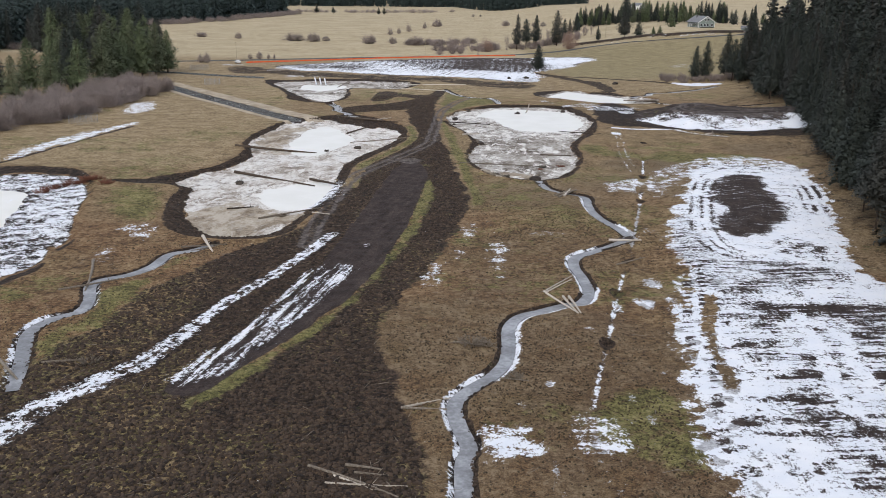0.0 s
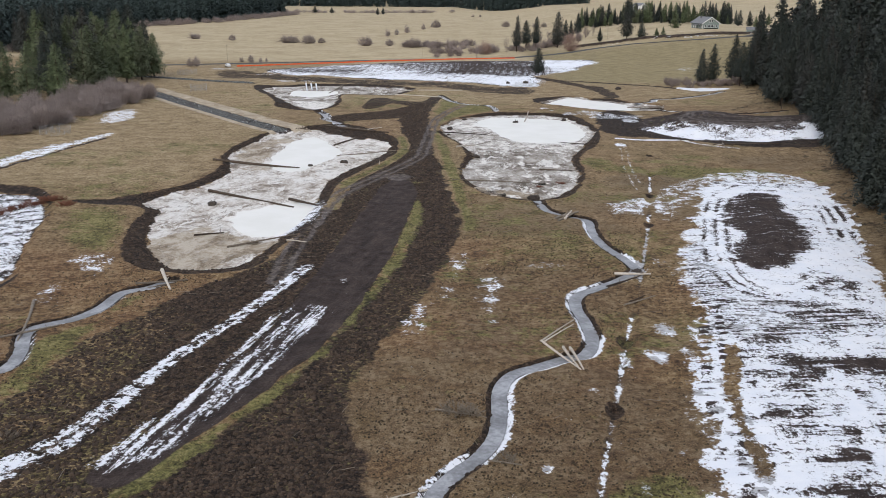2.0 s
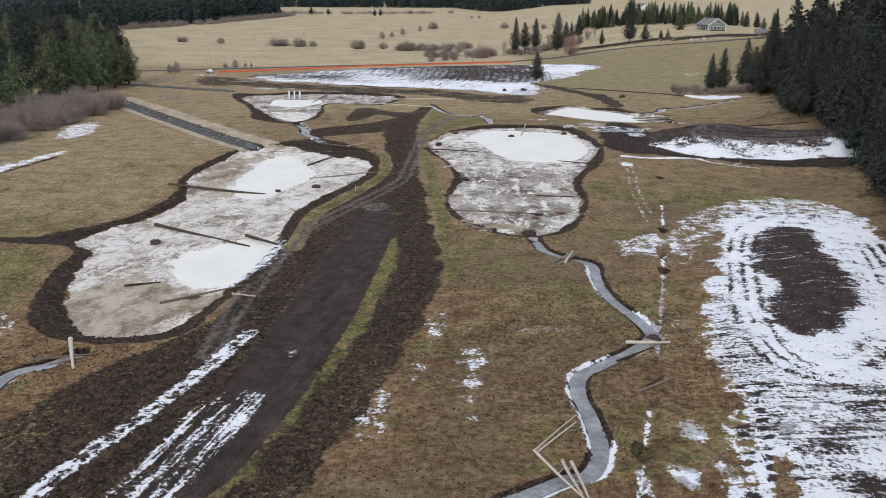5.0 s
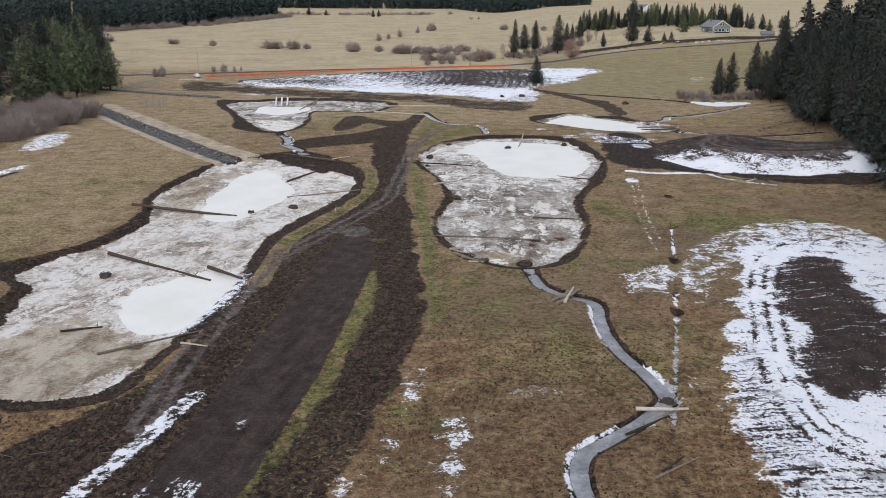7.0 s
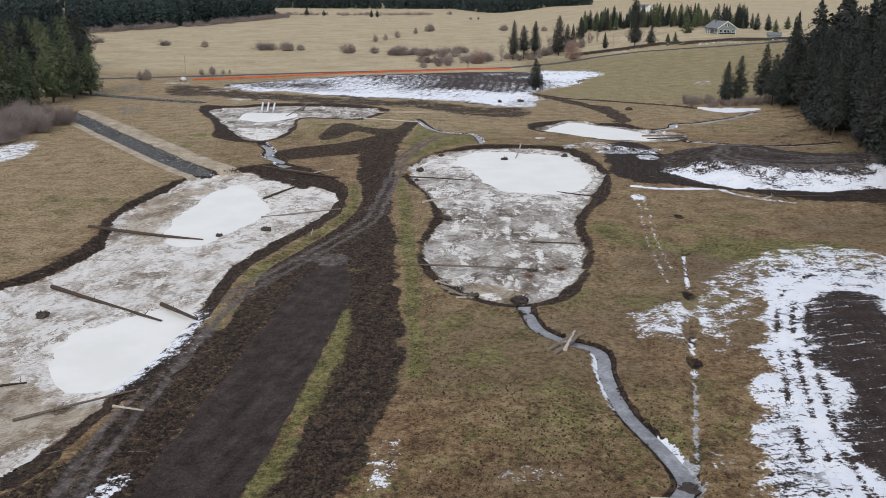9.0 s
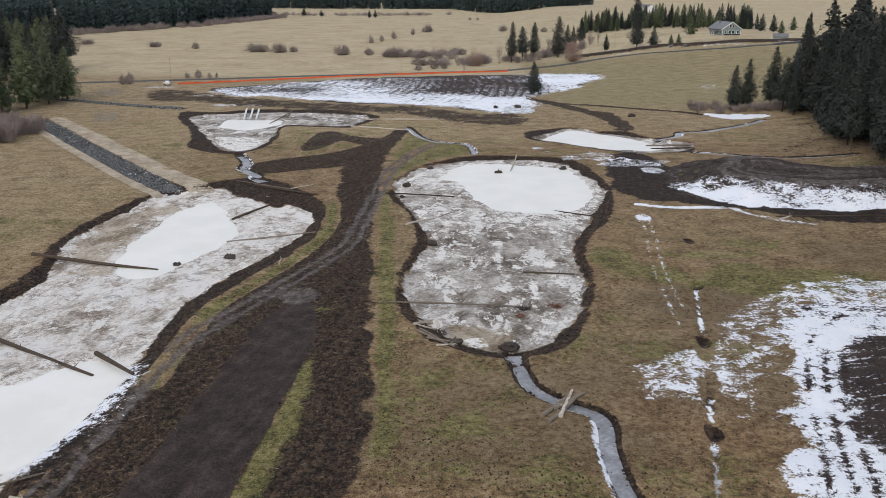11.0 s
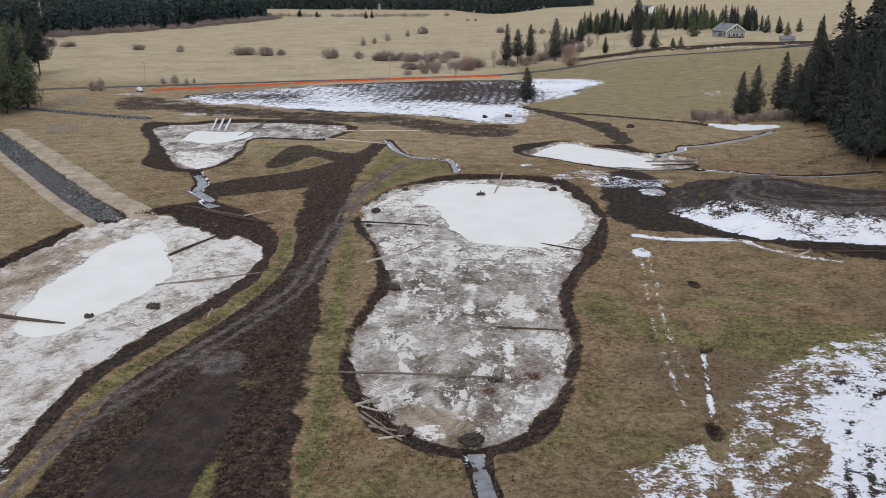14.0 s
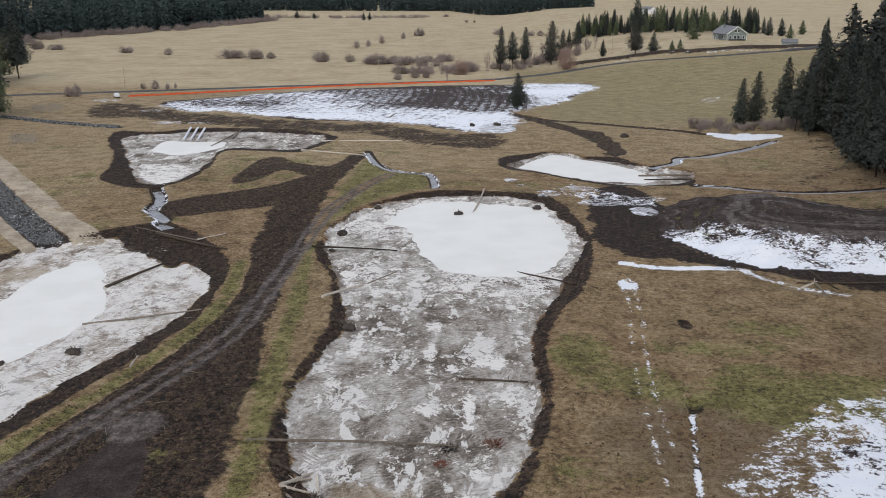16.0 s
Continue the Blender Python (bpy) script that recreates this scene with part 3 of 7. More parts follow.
PLAN["mound"] = [(61.9, 298.6), (70.4, 318.7), (82.6, 325.2), (91.8, 325), (100, 317.9), (109.1, 307), (119.9, 302.4), (127.2, 298.7), (112.6, 263.1), (103.8, 265.9), (94.4, 266.7), (83.5, 270), (72.1, 272.7), (66.7, 280.7), (62.5, 287.4)]
PLAN["mound_mud"] = [(52.4, 321.6), (61.6, 336.6), (67.3, 316.2), (66.1, 282.9), (75.3, 276.8), (103.3, 267.8), (112.6, 263.1), (108.2, 254.3), (84.3, 261.1), (72.1, 270.7), (53.1, 279.7), (49.4, 293.8)]
PLAN["stream"] = [(1.8, 60), (1.9, 66.2), (2, 72), (2.5, 75.1), (1.6, 79.6), (1.3, 83.9), (2.8, 87.3), (5.4, 91), (7.1, 94.9), (7.8, 100), (8.2, 105.6), (9.9, 109.7), (13, 111.9), (16.3, 114.2), (18.7, 115.3), (20.3, 120.1), (20.3, 126.6), (19.9, 132.2), (20.9, 136.8), (24.1, 140.1), (28.5, 144.6), (31.4, 149), (30.8, 154.6), (28.7, 162.8), (28.2, 171.8), (28.5, 179.3), (25, 182.8), (21.9, 187.1), (20.8, 195.8)]
PLAN["stream_west"] = [(-37.6, 141.8), (-39.9, 138.5), (-42.8, 136.1), (-43.5, 130.1), (-45.5, 125.8), (-49.3, 121.7), (-47.2, 114.5), (-46.8, 110.1), (-49.1, 106.9), (-49.8, 102.1), (-46.8, 93.5), (-44.5, 86.1)]
PLAN["ditch"] = [(49.4, 223.2), (44.8, 201.6), (39.5, 178.3), (34, 155.5), (31.1, 144.3), (26.9, 128.6), (23.3, 115.8), (20.7, 105.1), (17.9, 94.4), (15.1, 82.9)]
PLAN["pits"] = [(44.6, 200.3), (39.1, 176.3), (32.1, 149.7), (24, 119.3), (19.6, 100.9), (49.5, 222.4), (54.5, 246.9)]
PLAN["stream_north"] = [(0.6, 378.1), (4.1, 361.9), (8.2, 352.9), (13.1, 349.6), (17.8, 347.3), (19.2, 339.9), (19.7, 332.4)]
PLAN["stream_inlet"] = [(-41.8, 329.3), (-37.2, 317.3), (-36.5, 310), (-31.7, 302.2), (-31.3, 299), (-28.7, 295.6)]
PLAN["stream_wood"] = [(73.2, 357.4), (80.7, 364.1), (83.1, 371), (90.9, 374), (100.1, 381.3), (110.3, 390.4), (117.4, 398)]
PLAN["stream_mound"] = [(78.3, 335.6), (84.1, 334.9), (90.2, 331.7), (99.7, 328.6), (110.2, 326.2), (116.5, 324.8)]
PLAN["riprap"] = [(-121.5, 390.7), (-107.4, 371.6), (-84.1, 338), (-61.4, 305.5), (-45, 284)]
PLAN["riprap_beyond"] = [(-149.1, 454.8), (-119.4, 438.3), (-100, 428.2), (-83.1, 421.1)]
PLAN["orange"] = [(-108.8, 506), (-73.4, 524.5), (-37.6, 544.7), (-3.1, 561.4), (23.2, 570.6), (44, 579.9)]
PLAN["tilled_beyond"] = [(-89.8, 487.4), (-69.3, 507.6), (-36.2, 535.2), (10.3, 554.2), (49.6, 563.6), (76.5, 567.5), (87.6, 552.4), (71.7, 507), (55.3, 478.5), (44.7, 461.6), (41.7, 417.9), (23.4, 419.7), (4.6, 435.6), (-24.3, 440.1), (-39.6, 449.6), (-58.9, 464.3), (-72.7, 462.2)]
PLAN["dirt_beyond"] = [(-115, 475.7), (-101.7, 486.9), (-72.7, 462.2), (-39, 446.7), (-14.3, 436.3), (4.8, 431.6), (23.4, 414.9), (40.7, 410.9), (37.7, 385.9), (17.1, 385.3), (-4, 407.2), (-29, 413.2), (-48.7, 422.2), (-83.5, 439.5), (-104.4, 448.8)]
PLAN["band_beyond"] = [(66.2, 419.6), (70.3, 414.2), (71.8, 398.8), (71.1, 378.4), (66.1, 370.2), (65.3, 382.5), (63.5, 401), (58, 420), (46, 446), (37, 466), (42, 468), (56, 440)]
PLAN["wood_edge"] = [(116.7, 416.7), (120, 405.6), (123.7, 388.4), (113, 336), (111.1, 312.9), (98.3, 251.8), (82.8, 196.9), (69.6, 149.1), (64.6, 129.7)]
PLAN["thicket_edge"] = [(-118.9, 201.1), (-125.3, 255), (-116.2, 284.6), (-113.4, 329.4), (-108.1, 367.8)]
PLAN["far_west_floor"] = [(-101.3, 180.7), (-99.8, 193.6), (-97.5, 198.1), (-93.4, 199.8), (-86.9, 198.6), (-80.7, 196.1), (-74, 184.7), (-70.9, 175.7), (-69.2, 167.5), (-65, 153.4), (-62.4, 145.8), (-62.5, 140.3), (-63.6, 140.9), (-61.4, 132.8), (-62.4, 128.8), (-63.6, 126), (-69.7, 122.4)]
PLAN["track"] = [(-22.2, 141.6), (-22.2, 146.1), (-22.6, 156.2), (-21.8, 168.2), (-20.8, 188.0), (-18.7, 201.6), (-13.2, 215.8), (-4.8, 240.4), (-3.5, 254.9), (-2.9, 267.9), (-2.3, 283.2), (-1.8, 296.6), (-0.9, 310.8), (1.4, 322.8), (4.6, 336.3), (8.5, 346.7)]
PLAN["rut_west"] = [(65.8, 207), (59.6, 199.5), (54.2, 186.2), (49.8, 171.1), (46.4, 158.2), (44.6, 147.1), (44.9, 140.9), (47.5, 136.4), (52.6, 134.8), (57.5, 134.5)]
PLAN["rut_north"] = [(77.8, 195.1), (74.5, 180.7), (70.6, 166.6), (69.5, 157.2), (68.7, 150.2)]
PLAN["rut_mid"] = [(79.6, 195.9), (76.2, 180.4), (71.5, 164), (70.7, 155.6)]
PLAN["snow_dash"] = [(48.9, 262), (48.7, 255.9), (47.5, 247.6), (46.8, 243.7), (45.1, 231.8), (44.3, 225.1), (43.3, 212.1), (42.9, 205.8)]
PLAN["snow_dash_east"] = [(50.6, 262), (50, 256), (49.1, 247.6), (47.9, 241.9), (46.9, 234.2), (45.9, 225.1), (45, 212.6)]
PLAN["mound_foot"] = [(51.5, 274.6), (56.9, 272.2), (68.5, 271.8), (70.7, 267.7), (75.7, 262.3), (80.9, 258.8)]
PLAN["wood_floor"] = [(118, 425), (128, 412), (122, 385), (104, 350), (100, 310), (96, 262), (82, 205), (68, 152), (64, 128), (110, 128), (150, 250), (170, 425)]
PLAN["bank_beyond"] = [(92, 652), (117, 650), (139, 651), (157, 639), (178, 638), (206.5, 642.7), (240, 652)]
PLAN["road"] = [(-230, 470), (-177, 495), (-155, 512), (-116, 526), (-55, 549), (-4, 568), (37, 585), (61, 606), (83, 622), (103, 634), (125, 635), (143, 627), (171, 620), (202, 633), (240, 650), (300, 670)]
PLAN["snow_beyond"] = [(47.1, 334.3), (51.9, 337.6), (60.2, 325.9), (69.3, 323.3), (65.8, 315.3), (59.4, 315.2), (54, 317.6), (47.9, 325.5)]
PLAN["mud_west"] = [(-24, 150), (-22.5, 172), (-21, 190), (-20, 209), (-16, 225), (-12, 240), (-9.5, 252), (-6, 262), (-4, 262), (-2, 240), (-8, 215), (-14, 176), (-17, 145), (-19, 122)]
PLAN["moss_rim"] = [(-19.4, 186), (-18.8, 209), (-15, 222.5), (-10.6, 238.5), (-8.6, 253), (-10.3, 274)]
PLAN["lot_rut"] = [(-28.9, 88.6), (-25.2, 98.5), (-22.4, 108.1), (-19.6, 125.9)]
PLAN["lot_rut_east"] = [(-24.5, 90.4), (-21, 100.7), (-17, 115.9), (-14.6, 130.8)]
PLAN["puddles"] = [(29.7, 123, 1.5, 2.2, 0.6), (26.9, 114.6, 1.6, 2.4, 0.6), (30.8, 115.8, 0.9, 1.8, 0.6), (23.2, 114, 0.5, 4, 0.6), (17.9, 104.9, 0.9, 0.9, 0.5), (19.5, 150.4, 1.6, 1, 0.5), (36.1, 152.6, 1.6, 2.4, 0.48), (-1.2, 130.6, 1.2, 3, 0.45), (8.1, 82.8, 0.6, 1, 0.5), (11.5, 88.5, 0.6, 0.8, 0.6), (14.6, 98.5, 0.7, 0.8, 0.45), (9.9, 69.7, 0.4, 2.6, 0.55), (14.4, 74.7, 0.6, 5, 0.5), (18.5, 94.4, 0.5, 4, 0.45), (24.5, 91.4, 0.8, 1.2, 0.5), (20.4, 81.1, 0.7, 2, 0.5), (19.3, 85.6, 0.6, 2, 0.4), (17, 150.3, 2.5, 1.6, 0.45), (14.7, 67.9, 1.2, 2, 0.42), (23.7, 74.9, 1, 3, 0.6)]
PLAN["mound_near"] = [(64, 285), (66.7, 280.7), (72, 272.7), (83.5, 270), (94, 266.7), (104, 266), (113, 263), (126, 268)]
PLAN["fence_row"] = [(-330, 800), (-202, 771), (-167, 755), (-100, 722), (-58, 699), (14, 666)]
PLAN["fence_row_far"] = [(-58, 820), (-42, 860), (-21, 974), (-10, 1024), (30, 1120)]
PLAN["field_drain"] = [(-193.9, 1194.1), (-133.9, 1183.6), (-72.4, 1143.2), (-2.6, 1067.6), (37.1, 1046.3)]
PLAN["snow_north"] = [(-54.8, 358.6), (-44.1, 361.2), (-40.6, 353.7), (-40.2, 342.6), (-41.2, 334.9), (-47.3, 337.9)]
PLAN["snow_spots"] = [(-85.9, 465, 5, 5, 0.5), (-113.2, 494, 7, 5, 0.55), (-71, 433.1, 6, 4, 0.6), (-59.9, 433.5, 5, 3, 0.5), (37.3, 341.7, 2.2, 3, 0.55), (38.9, 336, 1.5, 2, 0.5), (37.8, 422.6, 6, 10, 0.85), (62, 310.8, 3, 4, 0.75), (54.2, 318.6, 5, 4, 0.6), (44.4, 327.2, 3, 4, 0.6), (51.1, 331.4, 4, 4, 0.5), (93.6, 322.3, 3, 3, 0.6), (126.6, 489.9, 9, 8, 0.4), (-12.4, 142.9, 0.7, 2, 0.5)]
PLAN["ditch_beyond"] = [(44.6, 460.1), (54.2, 444.2), (68.5, 436.4), (81.9, 427.7), (94.6, 419.6), (100.8, 412.8)]
PLAN["sand_west"] = [(-48.8, 233.4), (-51.4, 256), (-48.8, 269.4), (-41.7, 278.4), (-39.8, 282), (-41.4, 265.2), (-43.6, 250.7), (-38.4, 228), (-42.8, 227)]
PLAN["sand_near"] = [(-51.9, 165.7), (-46.5, 167.7), (-40.3, 174), (-30.2, 166), (-24.5, 166.1), (-24.6, 159), (-28.7, 155.6), (-33.9, 149.6), (-38.7, 146.7), (-41.9, 146)]
PLAN["sand_centre"] = [(14.2, 206.5), (19.6, 206.5), (22.3, 202.5), (20.4, 197.2), (16.8, 197.9), (14.3, 200.8)]
PLAN["bare_strip"] = [(36.6, 117.6), (34.8, 112), (32.9, 104.9), (31.7, 99.2), (31.3, 95.1), (30.9, 91.4), (30.2, 87)]
PLAN["brush"] = [(-82, 181.2), (-81.5, 184.3), (-80.4, 186.9), (-79, 189.1), (-77.8, 190.7), (-76.4, 191.9), (-74.2, 190.9), (-71.4, 187.2)]
PLAN["snow_corner"] = [(48.4, 206.6), (59.2, 218.4), (63.8, 216.5), (54.4, 199.8), (44, 178.5), (43.5, 184.8)]
PLAN["hedge"] = [(-29.6, 682.4), (-17.7, 683.4), (-5.9, 689.1), (6.8, 694.7), (20.1, 708.8)]
PLAN["hedge_near"] = [(-5.6, 612.6), (3.3, 617.4), (16.9, 625.2), (36.1, 648.2)]
PLAN["logs_a"] = [(3.7, 213.1, 24.2, 214, 0.15, "m"), (6.6, 209.4, 10, 207.6, 0.15, "d"), (8.5, 204.9, 10.8, 208.4, 0.18, "p"), (8.5, 204.9, 11.8, 204.7, 0.15, "p"), (11.3, 208.1, 12.2, 203.3, 0.15, "p"), (5.2, 255.8, 10.2, 264, 0.24, "p"), (10.8, 265.1, 15.1, 271.7, 0.1, "m"), (34.1, 272.4, 45.2, 261.2, 0.16, "d"), (24.5, 230, 32.4, 229.2, 0.15, "d"), (-0.4, 282.7, 14.3, 283.4, 0.16, "d"), (27.8, 312.5, 30.7, 330.7, 0.22, "p"), (-25.7, 246.9, -10.7, 250.6, 0.17, "m"), (-28.2, 262.4, -23.3, 274.1, 0.25, "d"), (-30.2, 292.6, -14.3, 280.3, 0.24, "d"), (-21.1, 286.7, -17.1, 291, 0.14, "p"), (-13.6, 230.5, -13.8, 234, 0.12, "p")]
PLAN["logs_b"] = [(75.4, 261.8, 78.8, 264.9, 0.2, "p"), (78.3, 264.6, 77.8, 258.4, 0.18, "m"), (72.3, 262.1, 78.2, 258.2, 0.15, "m"), (-54.6, 235.9, -32.7, 230.9, 0.32, "d"), (-47.5, 203.1, -27.6, 190.2, 0.28, "d"), (-29.4, 196.1, -22.6, 189.3, 0.28, "d"), (9.1, 202.5, 13.7, 197.4, 0.16, "m"), (10.2, 200.2, 14.9, 200, 0.14, "m"), (11.5, 197.3, 15.5, 200.3, 0.14, "p"), (8.6, 205.3, 10.8, 207.5, 0.15, "p"), (9.3, 203.6, 12.1, 200.3, 0.12, "m"), (-11.6, 70.8, -3.5, 65.8, 0.13, "m"), (-8.4, 71, -5.2, 70.2, 0.14, "m"), (-9.8, 68, -2.8, 67.5, 0.1, "p"), (-7.5, 69.9, -4.5, 69.1, 0.12, "m"), (-9.2, 69.2, -5.7, 67, 0.1, "p")]
PLAN["logs_c"] = [(13.9, 118.8, 17.5, 110.4, 0.14, "p"), (14, 118.8, 18.9, 126.4, 0.12, "p"), (14.3, 118.7, 18.6, 124.7, 0.1, "p"), (16.3, 116.9, 17.3, 111.2, 0.16, "p"), (17.1, 116.8, 17.8, 110.4, 0.16, "p"), (-4, 81.9, 0.8, 85.1, 0.12, "p"), (-4, 81.9, 0.5, 82.6, 0.14, "m"), (1.3, 99.9, 6.5, 98.6, 0.1, "m"), (6.2, 90, 9.2, 89, 0.1, "m"), (-44.2, 92.7, -39.8, 93.5, 0.15, "m"), (-52.6, 117.8, -46, 122.8, 0.16, "m"), (-53, 131.6, -49.2, 118.4, 0.2, "m"), (-49, 93.1, -45.2, 89, 0.2, "m"), (-39.9, 145.4, -36.3, 137.1, 0.25, "p"), (-41.9, 139.4, -34.9, 141.3, 0.15, "m"), (-40.7, 138.3, -36.3, 140.5, 0.12, "m")]
PLAN["logs_d"] = [(22.5, 179, 26.2, 184.6, 0.23, "m"), (22.9, 177.6, 26.6, 183.6, 0.23, "m"), (23.8, 180.7, 27.6, 184.7, 0.23, "m"), (24.3, 178.9, 26.3, 185.2, 0.23, "p"), (27.6, 146.1, 33, 146.1, 0.22, "p"), (25.6, 141, 30.7, 144.7, 0.2, "d"), (27.9, 143.7, 32.2, 147, 0.16, "m"), (26.4, 132.1, 31.4, 136, 0.12, "m"), (75.6, 264.4, 94.4, 263.7, 0.14, "d"), (79.7, 270.1, 80.6, 261.3, 0.16, "d"), (68.5, 349.7, 81, 349.6, 0.3, "m"), (69, 345.4, 79.8, 343.5, 0.25, "d"), (27.4, 133.6, 30.1, 136.3, 0.1, "d"), (-42.1, 403, -43, 420.8, 0.2, "m"), (-45.7, 390.9, -42.5, 420, 0.2, "m"), (1.9, 448.2, 3.2, 458, 0.2, "m"), (-21, 286.7, -35, 295.6, 0.1, "m"), (-17.8, 379.6, 0.2, 371.9, 0.22, "p"), (-14.6, 396.7, 9.0, 394.3, 0.22, "p"), (-33.9, 161.1, -23.2, 167.4, 0.16, "m"), (-24.3, 163.0, -20.9, 162.3, 0.14, "p"), (-41.4, 168.7, -36.6, 170.4, 0.16, "d"), (-20.6, 170.6, -19.1, 174.9, 0.12, "d")]
PLAN["root_wads"] = [(20.4, 198.8, 1.7), (13.9, 199.8, 1.4), (24.9, 311, 1.8), (3.5, 294, 1.8), (8.4, 315, 1.5), (10.1, 245.4, 1.6), (-22.6, 236.5, 1.6), (-30.5, 233.5, 1.2), (38.2, 430, 2.2), (30, 428, 1.8), (75.4, 406.9, 2.2), (-43.9, 191.4, 1.6), (31.5, 148.5, 1.8), (3, 283, 1), (41, 316, 1.6)]
PLAN["field_shrubs"] = [(-118.8, 723.9, 15.9, 6.6), (-102.5, 718.1, 11.1, 7.2), (-92.5, 721.9, 7.2, 4.6), (-58.1, 698.3, 11.2, 7.5), (-39.3, 697, 7.4, 5.6), (-22.6, 679.6, 13.2, 7.2), (-7, 672.2, 10.6, 5.9), (4.7, 666.1, 9.3, 7), (13.9, 666.2, 8.2, 5.8), (-3.3, 583.9, 6, 4), (4.7, 592.7, 6.1, 5.1), (10.1, 595.7, 5.1, 4.1), (-48.8, 832.2, 6.1, 6.9), (-42.5, 859.1, 4.8, 6), (-34.6, 896.2, 6.6, 7.5), (-21.3, 972.9, 5.5, 6.9), (-10, 1023.3, 11.6, 8.7), (-202.1, 769.2, 9.5, 5.1), (-167, 752.9, 7, 5.4), (-264, 800.4, 11, 5)]
PLAN["bare_trees"] = [(27.8, 614.6, 9.5, 10), (42.1, 633.9, 6.6, 10.4), (84.6, 635, 13.3, 14.4), (83.6, 755.3, 8.2, 8.2), (67, 660.9, 7, 12.8), (111, 744.4, 5.4, 9.4), (117.6, 749.3, 5.4, 8.2), (20.9, 580.3, 5.9, 8.9)]
PLAN["conifers"] = [(49.4, 639.8, 6.1, 22.8), (56.9, 653.6, 6.9, 19.4), (64.2, 661.1, 5.8, 21.5), (80.7, 672.8, 9.5, 23.8), (98.7, 771.3, 7, 15.4), (102, 763, 5.5, 15.2), (105.9, 754.7, 6.8, 17.8), (47.6, 469.9, 9, 12.8), (129.6, 674.2, 12.1, 18.1), (138, 665.6, 8.3, 12.5), (112.3, 684.1, 4.9, 11), (154.5, 799.5, 8.9, 25.1), (146.6, 656.9, 4.7, 6.5), (134.3, 844.2, 7.8, 9.4), (-103.3, 1460.3, 11.5, 10.9), (-95.3, 1465.1, 7.2, 11), (-208.6, 1522, 12.1, 12.1), (-176.5, 1480.4, 11.7, 10.3), (174.4, 720.6, 7.9, 14.6), (146.7, 656.9, 4.7, 5.9), (150.2, 652.7, 5.9, 7), (236.3, 765, 6.5, 13.1), (240.8, 752.8, 7.2, 12.9), (236.8, 725.1, 6.2, 9.6), (265.7, 783.3, 9.1, 10.6)]
PLAN["field_shrubs_far"] = [(-280.1, 805.6, 9.6, 8), (-133.9, 507.4, 5.3, 4.9), (-130.6, 507.4, 4.4, 6.2), (66.5, 1047.3, 9.9, 6.9), (94.8, 986.1, 8.4, 5.6), (101.7, 970, 7.3, 5.5), (41.8, 1402.8, 5.5, 4.1), (52.5, 1406.4, 4.1, 4.1), (-113, 536.7, 2.8, 3.3), (-107.6, 537, 4.2, 4.7), (-102.4, 537.2, 2.3, 3), (-99.4, 539.4, 1.7, 2.8)]


def smooth(pts, closed, n=6):
    """A smooth line through the plan's corners."""
    p = np.array(pts, float)
    k = len(p)
    out = []
    for i in range(k if closed else k - 1):
        if closed:
            a, b, c, d = (p[(i + j) % k] for j in (-1, 0, 1, 2))
        else:
            a, b, c, d = p[max(i - 1, 0)], p[i], p[i + 1], p[min(i + 2, k - 1)]
        for s in np.arange(n) / n:
            out.append(0.5 * (2 * b + (c - a) * s + (2 * a - 5 * b + 4 * c - d) * s * s + (3 * b - a - 3 * c + d) * s ** 3))
    if not closed:
        out.append(p[-1])
    return np.array(out)


def ss(a, b, x):
    t = np.clip((np.asarray(x, float) - a) / (b - a), 0, 1)
    return t * t * (3 - 2 * t)


def lattice(ix, iy, seed):
    h = (ix.astype(np.int64) * 374761393 + iy.astype(np.int64) * 668265263 + seed * 1442695041) & 0x7FFFFFFF
    h = ((h ^ (h >> 13)) * 1274126177) & 0x7FFFFFFF
    return ((h ^ (h >> 16)) & 0xFFFF) / 65535.0


def vnoise(x, y, scale, seed=1, octaves=3):
    """Smooth noise between 0 and 1 on the plan."""
    total, amp, norm = 0.0, 1.0, 0.0
    for o in range(octaves):
        u, v = np.asarray(x, float) * scale, np.asarray(y, float) * scale
        iu, iv = np.floor(u), np.floor(v)
        fu, fv = u - iu, v - iv
        fu, fv = fu * fu * (3 - 2 * fu), fv * fv * (3 - 2 * fv)
        s = seed + o * 17
        a, b = lattice(iu, iv, s), lattice(iu + 1, iv, s)
        c, d = lattice(iu, iv + 1, s), lattice(iu + 1, iv + 1, s)
        total = total + amp * ((a * (1 - fu) + b * fu) * (1 - fv) + (c * (1 - fu) + d * fu) * fv)
        norm += amp
        amp, scale = amp * 0.5, scale * 2.03
    return total / norm


def forest_edge(y):
    """The x of the foot of the wooded hill beyond the hay field."""
    return np.interp(y, [500, 620, 750, 922, 1125, 1456, 1700], [-275, -285, -312, -348, -286, -244, -300])


def hill(x, y):
    x, y = np.asarray(x, float), np.asarray(y, float)
    z = 13.5 * ss(60, 190, x) * ss(400, 700, y) + 70 * ss(1500, 3600, y)
    z = z + 70 * ss(20, 420, forest_edge(y) - x) * ss(480, 700, y)
    return z + 9.0 * ss(0, 75, x - 60 - 0.17 * (y - 120)) * ss(100, 160, y) * ss(460, 400, y)


# ---- the ground: one sheet to the horizon ----
def ticks(lo, hi, step, far_lo, far_hi, grow):
    a = list(np.arange(lo, hi, step))
    s, v = step, a[-1]
    while v < far_hi:
        s *= grow
        v += s
        a.append(v)
    s, v, b = step, lo, []
    while v > far_lo:
        s *= grow
        v -= s
        b.append(v)
    return np.array(b[::-1] + a)


